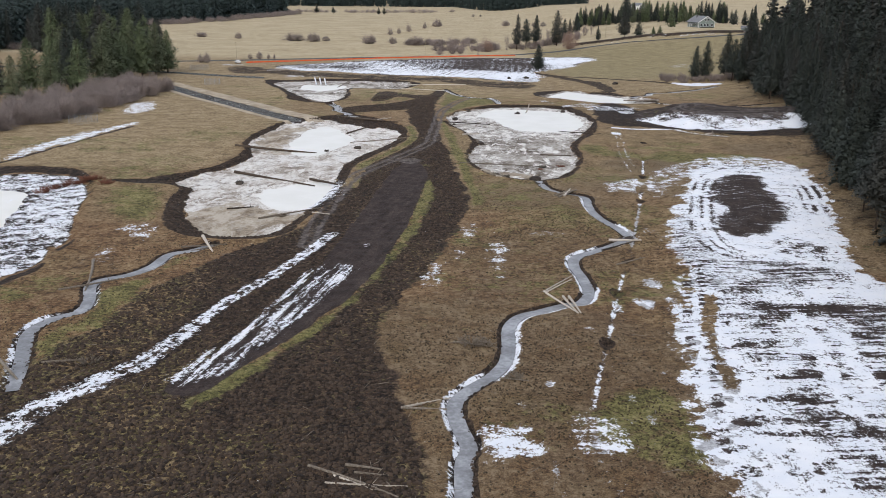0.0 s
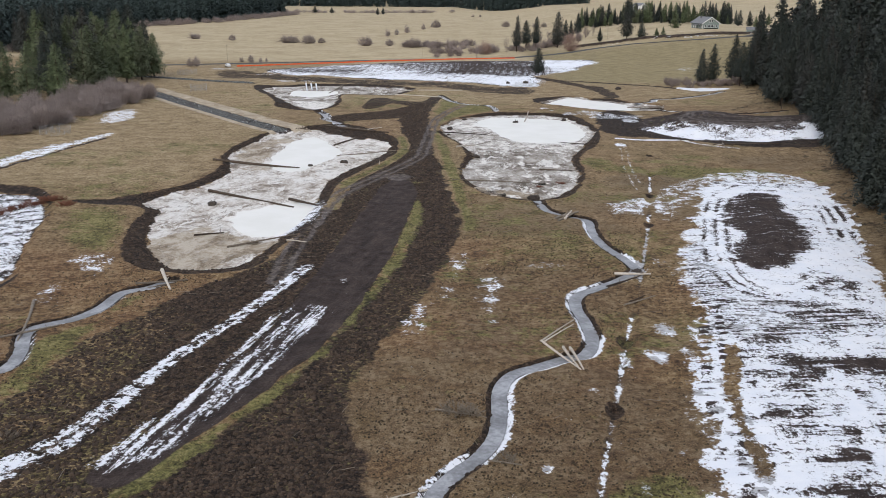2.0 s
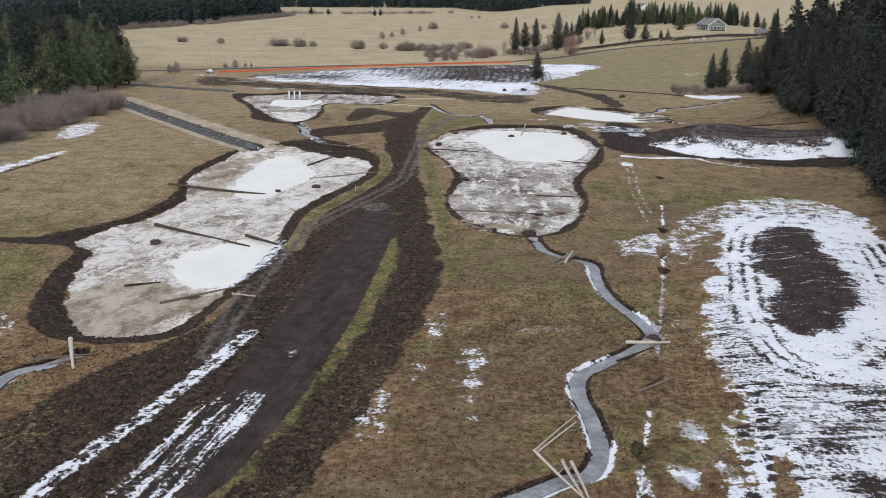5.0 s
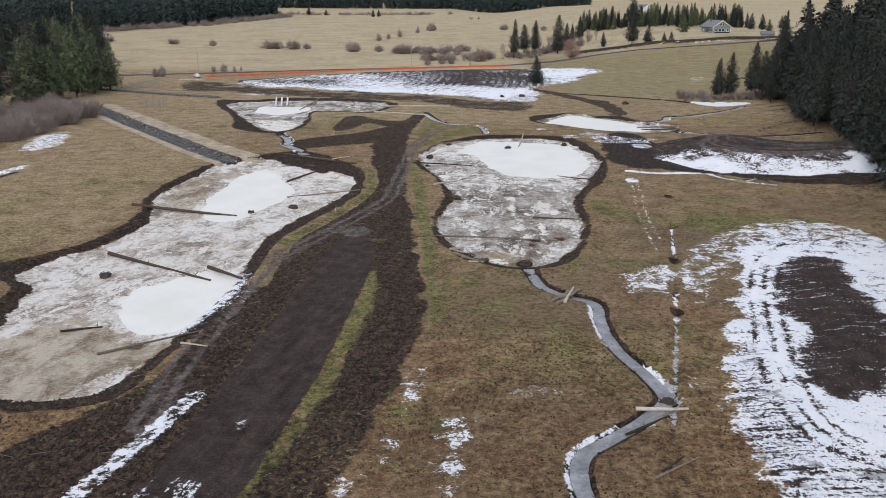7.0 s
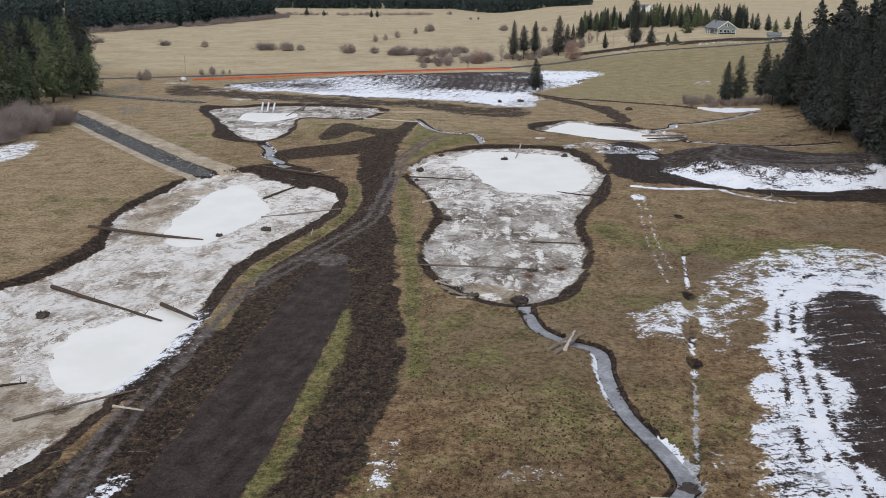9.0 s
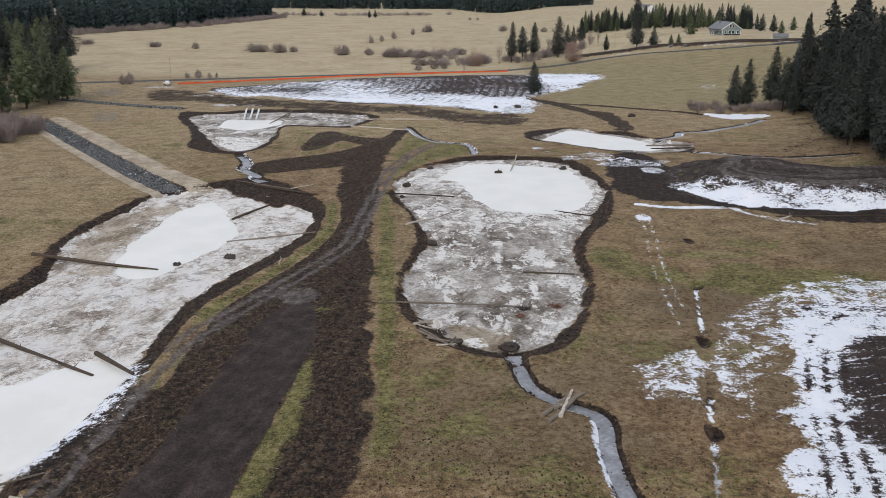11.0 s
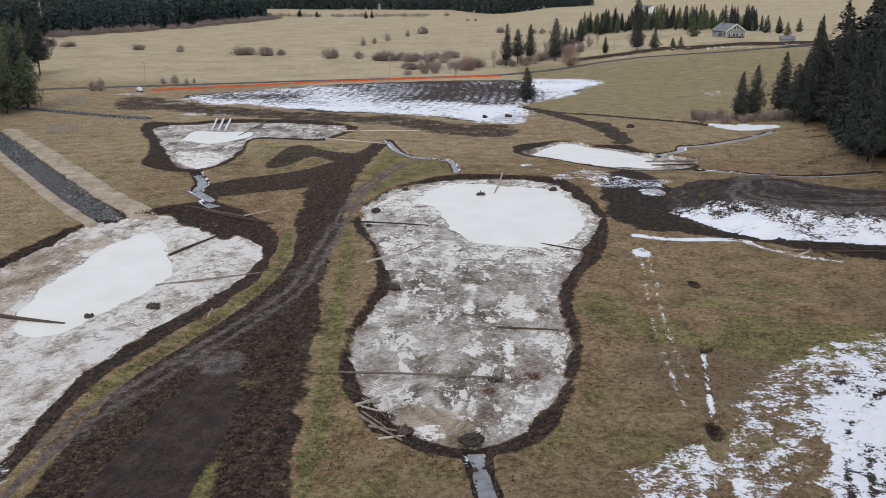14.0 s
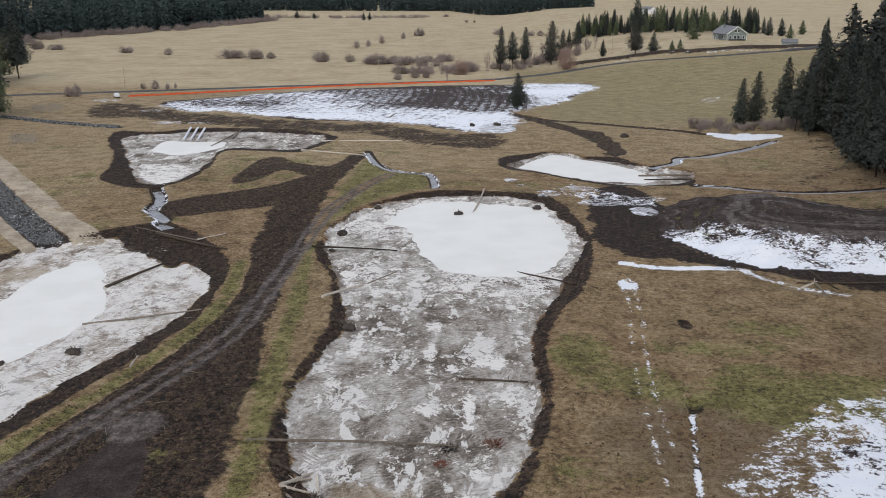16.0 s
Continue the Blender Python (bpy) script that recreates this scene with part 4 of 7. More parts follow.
TX = ticks(-78, 100, 0.55, -2600, 2600, 1.035)
TY = ticks(58, 350, 0.6, -400, 4600, 1.018)
GX, GY = (g.ravel() for g in np.meshgrid(TX, TY))
GZ = hill(GX, GY) + 0.5 * (vnoise(GX, GY, 0.02, 3) - 0.5) + 0.16 * (vnoise(GX, GY, 0.3, 5) - 0.5)
MASK = {k: np.zeros(len(GX)) for k in ("straw", "hay", "meadow", "moss", "soil", "turf", "lot", "gravel", "silt", "pale", "mat", "snow", "furrow", "slush", "lane", "sand", "wet", "dark_grass")}
FAR = 1e3


def sdist(line, closed=True, reach=14.0):
    """Distance of every ground point from a line; inside a closed one it is negative."""
    out = np.full(len(GX), FAR)
    lo, hi = line.min(0) - reach, line.max(0) + reach
    ids = np.nonzero((GX > lo[0]) & (GX < hi[0]) & (GY > lo[1]) & (GY < hi[1]))[0]
    x, y = GX[ids], GY[ids]
    best, inside = np.full(len(ids), FAR ** 2), np.zeros(len(ids), bool)
    nxt = np.roll(line, -1, 0) if closed else line[1:]
    for (ax, ay), (bx, by) in zip(line, nxt):
        dx, dy = bx - ax, by - ay
        t = np.clip(((x - ax) * dx + (y - ay) * dy) / (dx * dx + dy * dy + 1e-9), 0, 1)
        best = np.minimum(best, (x - ax - t * dx) ** 2 + (y - ay - t * dy) ** 2)
        if closed and ay != by:
            inside ^= ((ay > y) != (by > y)) & (x < (bx - ax) * (y - ay) / (by - ay) + ax)
    d = np.sqrt(best)
    out[ids] = np.where(inside, -d, d) if closed else d
    return out


def lay(name, d, amount=1.0, soft=0.8):
    """Raise a cover where the signed distance d is negative."""
    MASK[name] = np.maximum(MASK[name], amount * ss(soft, -soft, d))


def clear(name, d, soft=0.8, keep=0.0):
    MASK[name] = MASK[name] * (1 - (1 - keep) * ss(soft, -soft, d))


RAGGED = (vnoise(GX, GY, 0.22, 87, 4) - 0.5) * 2


def area(name):
    """Signed distance from an outline of the plan, with an edge as uneven as dug earth."""
    d = sdist(smooth(PLAN[name], True, 5))
    a = 1.2 if name == "mud" else 0.5 if "_rim" in name or "_floor" in name or name in ("lot", "mud", "mud_west", "tilled", "hook", "arm") or "moss" in name else 0.0 if "_ice" in name else 2.4
    return d + a * RAGGED if a else d


# broad covers
MASK["hay"] = ss(505, 545, GY + 0.18 * GX) * ss(-330, -300, GX)
MASK["hay"] = np.maximum(MASK["hay"], ss(600, 700, GY))
d_meadow = np.minimum(GX - 48, (GY - 415) * 0.5)
MASK["meadow"] = ss(0, 14, d_meadow + 6 * (vnoise(GX, GY, 0.05, 9) - 0.5)) * ss(680, 600, GY)
MASK["hay"] *= 1 - MASK["meadow"] * ss(660, 600, GY)
MASK["straw"] = ss(330, 365, GY) * 0.75 + 0.25 * ss(0.5, 0.7, vnoise(GX, GY, 0.02, 21))
# grass turns paler from y 135 to y 200
MASK["straw"] = np.maximum(MASK["straw"], 0.34 * ss(135, 200, GY))
left_field = ss(-40, -60, GX) * ss(195, 215, GY)
MASK["straw"] = np.maximum(MASK["straw"], 0.85 * left_field)
MASK["straw"] = np.maximum(MASK["straw"], 0.5 * ss(4, 7, GX + 0.055 * (GY - 200)) * ss(10, 7, GX) * ss(175, 195, GY) * ss(300, 280, GY))
MASK["moss"] = 0.42 * ss(0.5, 0.68, vnoise(GX * 0.6, GY, 0.05, 31)) * ss(420, 380, GY)

d = area("mud")
lay("soil", d, 1.0, 2.6)
MASK["turf"] = np.where(d < 2, 0.22 + 0.42 * ss(0.45, 0.75, vnoise(GX, GY, 0.06, 41)) * ss(190, 130, GY), MASK["turf"])
MASK["turf"] = np.maximum(MASK["turf"], 0.60 * ss(-20, -32, GX + 0.25 * (GY - 100)) * ss(2, 0, d) * ss(165, 150, GY))
GZ += np.where(d < 0, 0.30 * (vnoise(GX, GY, 0.9, 43, 2) - 0.5) * ss(0, -2, d), 0)
d = area("mud_west")
lay("soil", d, 0.95, 1.2)
MASK["turf"] = np.where(d < 0, 0.3, MASK["turf"])
lay("moss", sdist(smooth(PLAN["moss_rim"], False, 6), False) - 1.3, 0.9, 1.2)
clear("soil", sdist(smooth(PLAN["moss_rim"], False, 6), False) - 1.2, 0.8, 0.1)
for name in ("hook", "arm", "dirt_beyond", "band_beyond"):
    dd = area(name)
    lay("soil", dd + (10 * (vnoise(GX, GY, 0.06, 36) - 0.5) if name == "dirt_beyond" else 0), 0.6 if name == "dirt_beyond" else 0.85, 6.0 if name == "dirt_beyond" else 2.0)
    MASK["turf"] = np.where(dd < 6, np.maximum(MASK["turf"], 0.32), MASK["turf"])
d = area("mound_mud")
lay("soil", d, 1.0, 3.0)
lay("wet", d, 0.7, 3.0)
MASK["moss"] *= 1 - 0.75 * MASK["soil"]
for name in ("moss_verge", "moss_strip", "moss_bank", "moss_field", "moss_east"):
    lay("moss", area(name) - (0.35 if name == "moss_strip" else 0.0), 0.8 if name in ("moss_field", "moss_east") else (0.92 if name == "moss_verge" else 0.85), 1.4 if name == "moss_strip" else 5.0 if name in ("moss_field", "moss_east") else 2.2)
    clear("soil", area(name), 1.0, 0.5 if name in ("moss_field", "moss_east") else 0.4 if name == "moss_strip" else 0.3)

d = sdist(smooth(PLAN["moss_edge"], False, 6), False) + 1.4 * (vnoise(GX, GY, 0.12, 33, 3) - 0.5)
lay("moss", d - 1.2, 0.9, 1.0)
for x, y, rx, ry, k in ((38, 236, 5.5, 7, 0.75), (62, 228, 14, 5, 0.8), (57, 238.5, 11, 2.2, 0.6), (42, 196, 8, 5, 0.5), (66, 246, 9, 3, 0.5), (14, 176, 8, 5, 0.45), (10, 120, 6, 8, 0.4), (20, 80, 6, 9, 0.7)):
    lay("moss", (np.hypot((GX - x) / rx, (GY - y) / ry) - 1.0 + 0.7 * (vnoise(GX, GY, 0.12, 34) - 0.5)) * min(rx, ry), k, 2.0)
# damp places in the east; near and right-hand patches only darken the grass
for x, y, rx, ry, k in ((50, 213, 14, 10, 1.0), (44, 190, 18, 14, 0.55), (84, 236, 10, 12, 0.7), (74, 206, 12, 10, 0.5), (26, 190, 12, 6, 0.4), (12, 190, 6, 6, 0.5), (9, 140, 6, 9, 0.45), (14, 104, 5, 9, 0.4), (10, 85, 22, 40, 0.62), (18, 180, 18, 14, 0.6), (14, 135, 14, 24, 0.35), (58, 200, 14, 12, 0.6)):
    lay("dark_grass", (np.hypot((GX - x) / rx, (GY - y) / ry) - 1.0 + 0.9 * (vnoise(GX, GY, 0.10, 35) - 0.5)) * min(rx, ry), k, 4.0)

d = area("lot")
lay("lot", d, 1.0, 0.8)
clear("soil", d + 1.5)
clear("moss", d)
GZ = np.where(d < 0, GZ - 0.15 * ss(0, -2, d), GZ)
TRACK = smooth(PLAN["track"], False, 6)
d = sdist(TRACK, False)
lay("soil", d - 1.4, 0.42, 0.6)
clear("moss", d - 1.4)
lay("gravel", np.abs(d - 1.05) - 0.4, 1.0, 0.35)
lay("gravel", d - 2.4, 0.42, 0.8)
GZ -= 0.14 * ss(0.6, 0.1, np.abs(d - 1.0))
lay("gravel", np.hypot((GX + 8.0) / 3.0, (GY - 216) / 3.5) - 1.0, 0.8, 0.5)

# basins dug into the meadow
def basin(key, depth, pale=0.0, ices=(), dip=0.4):
    rim, floor = area(key + "_rim"), area(key + "_floor")
    t = np.where(floor < 0, 1.0, np.clip(-rim / (np.maximum(-rim, 0) + np.maximum(floor, 0) + 1e-6), 0, 1))
    cut = depth * ss(0, 1, t)
    wob = 0.5 * (vnoise(GX, GY, 0.25, 51) - 0.5)
    for name in MASK:
        if name in ("moss", "lot", "gravel", "straw", "turf"):
            clear(name, rim + wob, 0.7)
    lay("soil", rim + wob, 1.0, 1.5)
    lay("wet", rim + 0.8, 0.6, 1.0)
    lay("silt", floor - 0.8 + 3.2 * wob, 1.0, 1.2)
    clear("soil", floor - 0.8 + 3.2 * wob, 1.2)
    MASK["pale"] = np.maximum(MASK["pale"], np.where(floor < 2, pale, 0))
    global GZ
    GZ = GZ - cut + 0.22 * np.exp(-((rim - 0.8) / 1.0) ** 2) * (rim > -2)
    GZ += np.where(floor < 0, 0.22 * (vnoise(GX, GY, 0.35, 53, 3) - 0.5) * ss(0, -2, floor), 0)
    for ice in ices:
        d = area(ice)
        GZ -= dip * ss(1.2, -2.0, d + 2.2 * (vnoise(GX, GY, 0.22, 57) - 0.5))
        clear("snow", d - 1)
    return floor


fa = basin("west", 0.65, 1.0, ("west_ice", "west_ice_near"))
fb = basin("centre", 0.70, 0.34, ("centre_ice",))
fc = basin("north", 0.60, 0.3, ("north_ice",))
fd = basin("east", 0.50, 0.2, ("east_ice",))
fe = basin("far_west", 0.60, 0.1, ("far_west_ice",))
MASK["snow"] = np.maximum(MASK["snow"], np.where(fa < 0, 0.27 + 0.17 * ss(215, 250, GY) + 0.5 * (vnoise(GX, GY, 0.06, 61) - 0.5), 0))
MASK["snow"] = np.maximum(MASK["snow"], np.where(fb < 0, 0.24 + 0.28 * ss(225, 270, GY) + 0.5 * (vnoise(GX, GY, 0.06, 62) - 0.5), 0))
MASK["snow"] = np.maximum(MASK["snow"], np.where(fc < 0, 0.30, 0))
MASK["silt"] *= 1 - 0.6 * (fc < 2.5) * ss(-62, -68, GX - 0.1 * (GY - 390)) * ss(392, 380, GY)
MASK["soil"] = np.maximum(MASK["soil"], 0.8 * (fc < 2.5) * ss(-62, -68, GX - 0.1 * (GY - 390)) * ss(392, 380, GY))
lay("snow", area("snow_north"), 0.72, 2.0)
MASK["snow"] = np.maximum(MASK["snow"], np.where(fe < 0, 0.55 + 0.4 * (vnoise(GX, GY, 0.08, 63) - 0.5), 0))
MASK["silt"] *= 1 - 0.9 * ((fe < 2.5) * 1.0)
lay("soil", fe, 1.0, 1.0)
MASK["snow"] = np.maximum(MASK["snow"], 0.75 * np.exp(-((GX + 38) / 9) ** 2 - ((GY - 268) / 10) ** 2) * (fa < 0) * (GX > -36))

lay("snow", area("west_ice_near") - 2.5, 0.85, 4.5)
d = sdist(smooth(PLAN["west_mud"], True, 4)) + 1.5 * RAGGED
MASK["silt"] *= 1 - 0.85 * ss(1.5, -1.0, d)
lay("soil", d, 0.9, 1.2)
lay("wet", d, 0.6, 1.2)
clear("snow", d, 1.0, 0.35)
for name in ("sand_west", "sand_near", "sand_centre"):
    d = area(name)
    lay("sand", d, 0.85, 3.0)
    clear("snow", d, 3.0, 0.55)
# the mound of spoil and the snow fields
d = area("mound")
near_foot = sdist(smooth(PLAN["mound_near"], False, 6), False, 30)
GZ += 3.3 * ss(0, -16, d) + 0.25 * (vnoise(GX, GY, 0.12, 71) - 0.5) * (d < 0)
lay("lot", d, 1.0, 1.0)
ring = vnoise(d * 0.55, GX * 0.03, 1.0, 75, 2)
MASK["gravel"] = np.maximum(MASK["gravel"], np.where(d < -1, 0.62 * ss(0.50, 0.66, ring), 0))
tracks = 0.5 + 0.5 * np.sin(2.1 * d + 5 * vnoise(GX, GY, 0.03, 64))
MASK["lot"] = np.where(d < -1, MASK["lot"] * (1 - ss(0.62, 0.9, tracks)), MASK["lot"])
MASK["soil"] = np.where(d < 0, ss(0.6, 0.9, tracks), MASK["soil"])
MASK["wet"] = np.where(d < 0, 0.95, MASK["wet"])
MASK["snow"] = np.maximum(MASK["snow"], np.where(d < -0.5, (0.80 + 0.7 * (vnoise(GX, GY, 0.22, 76) - 0.5)) * ss(18, 4, near_foot + 10 * (vnoise(GX, GY, 0.16, 72) - 0.5)) + 0.30 * ss(98, 112, GX), 0))
MASK["furrow"] = np.maximum(MASK["furrow"], np.where(d < 0, 0.3, 0))
d = sdist(smooth(PLAN["snow_field"], True, 5)) + 2.6 * (vnoise(GX, GY, 0.30, 87, 4) - 0.5) * 2
south = ss(119, 112, GY) * ss(32, 36, GX)
body = 0.84 + 0.24 * (vnoise(GX, GY, 0.07, 73) - 0.5) + 0.34 * (vnoise(GX, GY, 0.42, 71, 3) - 0.5)
rows = 0.5 + 0.5 * np.sin(1.5 * (GY + 0.05 * GX) + 6 * vnoise(GX, GY, 0.06, 70))
body -= south * (0.13 + 0.12 * ss(0.62, 0.98, rows) * ss(0.46, 0.62, vnoise(GX * 0.35, GY, 0.17, 69)))
STREAKY = vnoise(GX, GY, 0.45, 96, 2)
for x0, y0, x1, y1, half in PLAN["streaks"]:
    ds = sdist(np.array([(x0, y0), (x1, y1)]), False) + 1.6 * (vnoise(GX, GY, 0.8, 95, 2) - 0.5)
    body -= 0.27 * ss(half + 1.0, half * 0.2, ds) * ss(0.25, 0.6, STREAKY)
slushy = ss(1.5, -1.5, area("slush_field"))
body -= slushy * (0.20 + 0.25 * (vnoise(GX, GY, 0.22, 97, 3) - 0.5))
body -= 0.26 * ss(1.5, -1.5, area("mud_field")) + 0.20 * ss(1.0, -1.5, area("rough_field"))
body -= 0.12 * ss(48, 52, GX - 0.12 * (GY - 100)) * ss(118, 112, GY)
lanes = 0.0
for line in ("lane_field", "lane_field_east"):
    dl = sdist(smooth(PLAN[line], False, 6), False)
    lanes = np.maximum(lanes, ss(1.3, 0.7, dl))
body = body + lanes * (0.80 - body)
edge_d = sdist(smooth(PLAN["field_edge"], False, 6), False)
inward = edge_d * (d < 0)
notch = ss(-0.1, 0.5, np.sin(GY * 3.3 + 1.5 * np.sign(inward - 2.4) + 2 * vnoise(GX, GY, 0.2, 98)))
body -= 0.40 * notch * ss(0.3, 0.9, inward) * ss(4.2, 3.4, inward) * ss(0.9, 0.4, np.abs(np.abs(inward - 2.3) - 1.1))
body -= 0.22 * ss(200, 218, GY)
MASK["snow"] = np.maximum(MASK["snow"], ss(1.6, -1.6, d) * body)
MASK["furrow"] = np.maximum(MASK["furrow"], ss(2, -3, d) * np.clip(np.maximum(0.15 + 0.7 * slushy, 0.8 * south) - 0.7 * lanes, 0, 1))
west = GX - 26 - (GY - 70) * 0.165
MASK["slush"] = ss(3, 0, d) * np.maximum(ss(5, 1, west) * ss(112, 104, GY) * 0.5, slushy * 0.52)
lay("lot", np.maximum(d + 1.2, GY - 212 + 10 * (vnoise(GX, GY, 0.12, 66) - 0.5)), 0.9, 1.5)
MASK["snow"] = np.clip(MASK["snow"], 0, 1)
db = sdist(smooth(PLAN["bare_strip"], False, 6), False) + 1.6 * (vnoise(GX, GY, 0.35, 67) - 0.5)
MASK["snow"] *= 1 - 0.62 * ss(1.1, 0.2, db)
clear("lot", db - 0.8)
d2 = sdist(smooth(PLAN["tilled"], True, 5)) + 3.2 * (vnoise(GX, GY, 0.3, 75, 4) - 0.5)
till = 0.5 + 0.5 * np.sin(2.6 * (GY - 0.12 * GX) + 5 * vnoise(GX, GY, 0.08, 68))
thin = 0.26 + 0.16 * ss(0.5, 1, till) * ss(158, 170, GY) + 0.45 * (vnoise(GX, GY, 0.12, 65) - 0.5) * ss(156, 168, GY)
MASK["snow"] += (np.clip(thin, 0, 1) - MASK["snow"]) * ss(1.5, -1.5, d2)
MASK["furrow"] = np.maximum(MASK["furrow"], ss(1, -1, d2))
lay("lot", d2, 1.0, 1.0)
GZ += 0.8 * ss(0, -8, d2) + 0.3 * ss(2, -6, d)
for line in ("rut_west", "rut_north", "rut_mid"):
    dr = sdist(smooth(PLAN[line], False, 6), False)
    for side in (0.0, 1.9):
        MASK["snow"] *= 1 - 0.42 * ss(0.55, 0.15, np.abs(dr - side)) * ss(0.30, 0.55, vnoise(GX, GY, 0.16, 99, 2))
        GZ -= 0.10 * ss(0.7, 0.2, np.abs(dr - side))
for name, cover in (("snow_ditch", 0.64), ("snow_corner", 0.50), ("snow_stream", 0.72), ("snow_south", 0.60), ("snow_meadow", 0.56), ("snow_mud", 0.56), ("snow_patch", 0.54),
                    ("snow_bank", 0.42), ("snow_swale", 0.70), ("snow_thicket", 0.66), ("snow_wood", 1.0), ("snow_lot", 0.50), ("snow_beyond", 0.55)):
    lay("snow", area(name), cover, 2.0 if cover < 0.9 else 0.8)
dd = sdist(smooth([(-104.5, 208), (-103, 214), (-99, 234), (-92.5, 268)], False, 4), False)
lay("soil", dd - 0.9, 0.8, 0.7)
dl = area("snow_lot")
MASK["lane"] = ss(4, 1, dl)
d = sdist(smooth(PLAN["ditch_beyond"], False, 5), False)
lay("soil", d - 2.0, 0.95, 1.6)
clear("meadow", d - 2.5, 1.5, 0.2)
GZ -= 0.3 * ss(2.5, 0.5, d)
d = area("tilled_beyond")
lay("lot", d, 0.95, 3.0)
clear("hay", d, 3.0)
clear("meadow", d, 3.0)
stripe = 0.5 + 0.5 * np.sin(1.75 * (GX + 0.0018 * (GY - 520) ** 2) + 3.0 * vnoise(GX, GY, 0.02, 77, 2))
brown = ss(-18, 22, GX) * ss(60, 38, GX) * ss(450, 488, GY)
fcov = 0.64 + 0.66 * (vnoise(GX, GY, 0.06, 78) - 0.5) - (0.07 + 0.09 * brown) * ss(0.4, 0.9, stripe) - 0.27 * brown + 0.20 * ss(485, 450, GY + 0.1 * GX) + 0.26 * ss(50, 62, GX) - 0.10 * ss(-20, -40, GX) * ss(495, 510, GY)
MASK["snow"] = np.maximum(MASK["snow"], ss(6, -4, d + 14 * (vnoise(GX, GY, 0.05, 79) - 0.5)) * np.clip(fcov, 0, 1))
STRIP = smooth(PLAN["snow_strip"], False, 6)
d = sdist(STRIP, False)
lay("snow", np.abs(d - 0.6) - 0.45, 0.78, 0.5)
lay("snow", d - 1.4 - 0.8 * ss(110, 80, GY), 0.55, 0.6)
clear("turf", d - 2.0)
d = sdist(smooth(PLAN["ditch"], False, 6), False)
GZ -= 0.3 * ss(0.9, 0.2, d)
lay("snow", d - 0.32, 0.85, 0.35)
MASK["slush"] = np.maximum(MASK["slush"], 1.2 * ss(1.6, 1.0, d) * ss(174, 171, GY) * ss(140, 143, GY))
MASK["snow"] *= 1 - ss(1.2, 0.8, d) * (1 - ss(0.36, 0.46, vnoise(GX, GY, 0.09, 91, 2))) * (1 - ss(174, 171, GY) * ss(140, 143, GY))
lay("soil", d - 0.6, 0.5, 0.5)
for line, k in (("snow_dash", 0.53), ("snow_dash_east", 0.50)):
    lay("snow", sdist(smooth(PLAN[line], False, 6), False) - 0.4, k, 0.4)
lay("snow", np.hypot((GX - 50.2) / 1.6, (GY - 263.5) / 3.2) - 1.0, 0.85, 0.5)
for x, y, rx, ry, k in PLAN["silt_snow"]:
    lay("snow", (np.hypot((GX - x) / rx, (GY - y) / ry) - 1.0) * min(rx, ry) + 0.4 * RAGGED, k + 0.14, 0.8)
for x, y, rx, ry, k in PLAN["puddles"] + PLAN["snow_spots"]:
    dd = np.hypot((GX - x) / rx, (GY - y) / ry) - 1.0
    lay("snow", dd * min(rx, ry) + 0.25 * RAGGED, k + (0.2 if k > 0.54 and rx < 2 else 0.0), 0.7)
    MASK["slush"] = np.maximum(MASK["slush"], 0.75 * ss(0.4, -0.1, dd))
for line in ("lot_rut", "lot_rut_east"):
    lay("snow", sdist(smooth(PLAN[line], False, 6), False) - 1.2, 0.58, 0.9)
for x, y in PLAN["pits"]:
    d = np.hypot((GX - x) / 0.95, (GY - y) / 2.0) - 1.0
    clear("snow", d, 0.4)
    lay("soil", d, 1.0, 0.35)
    clear("turf", d)
    GZ -= 0.5 * ss(0.2, -0.8, d)

# streams: small winding channels
def channel(key, half, depth, snow=0.0, side=1.0):
    line = smooth(PLAN[key], False, 7)
    d = sdist(line, False)
    global GZ
    GZ -= depth * ss(half + 0.85, half - 0.1, d)
    lay("soil", d - half - 0.75, 1.0, 0.35)
    lay("wet", d - half - 0.6, 0.9, 0.5)
    for cover in ("lot", "moss", "gravel"):
        clear(cover, d - half - 0.6)
    clear("snow", d - half, 0.5, 0.3)
    if snow:
        t = np.gradient(line, axis=0)
        nrm = np.stack([t[:, 1], -t[:, 0]], 1) / (np.hypot(*t.T)[:, None] + 1e-9)
        patch = ss(0.44, 0.54, vnoise(GX, GY, 0.06, 93, 2))
        for sgn, w in ((side, 0.5), (-side, 0.35)):
            dd = sdist(line + nrm * sgn * (half + 0.5), False) - w
            MASK["snow"] = np.maximum(MASK["snow"], (snow + 0.3) * ss(0.4, -0.4, dd) * (patch if sgn == side else 1 - patch))
    return line


STREAMS = [(channel("stream", 0.58, 0.62, 0.62, 1.0), 0.58, 0.42), (channel("stream_west", 0.62, 0.5, 0.40), 0.62, 0.34),
           (channel("stream_north", 0.45, 0.4, 0.5), 0.45, 0.27), (channel("stream_inlet", 0.9, 0.5, 0.5), 0.9, 0.3),
           (channel("stream_wood", 0.7, 0.45, 0.6), 0.7, 0.28), (channel("stream_mound", 0.6, 0.4, 0.3), 0.6, 0.25)]
d = sdist(smooth(PLAN["mound_foot"], False, 6), False)
lay("snow", d - 1.0, 0.62, 0.6)
MASK["snow"] = np.maximum(MASK["snow"], 0.95 * ss(1.7, 0.6, d) * ss(72, 66, GX))

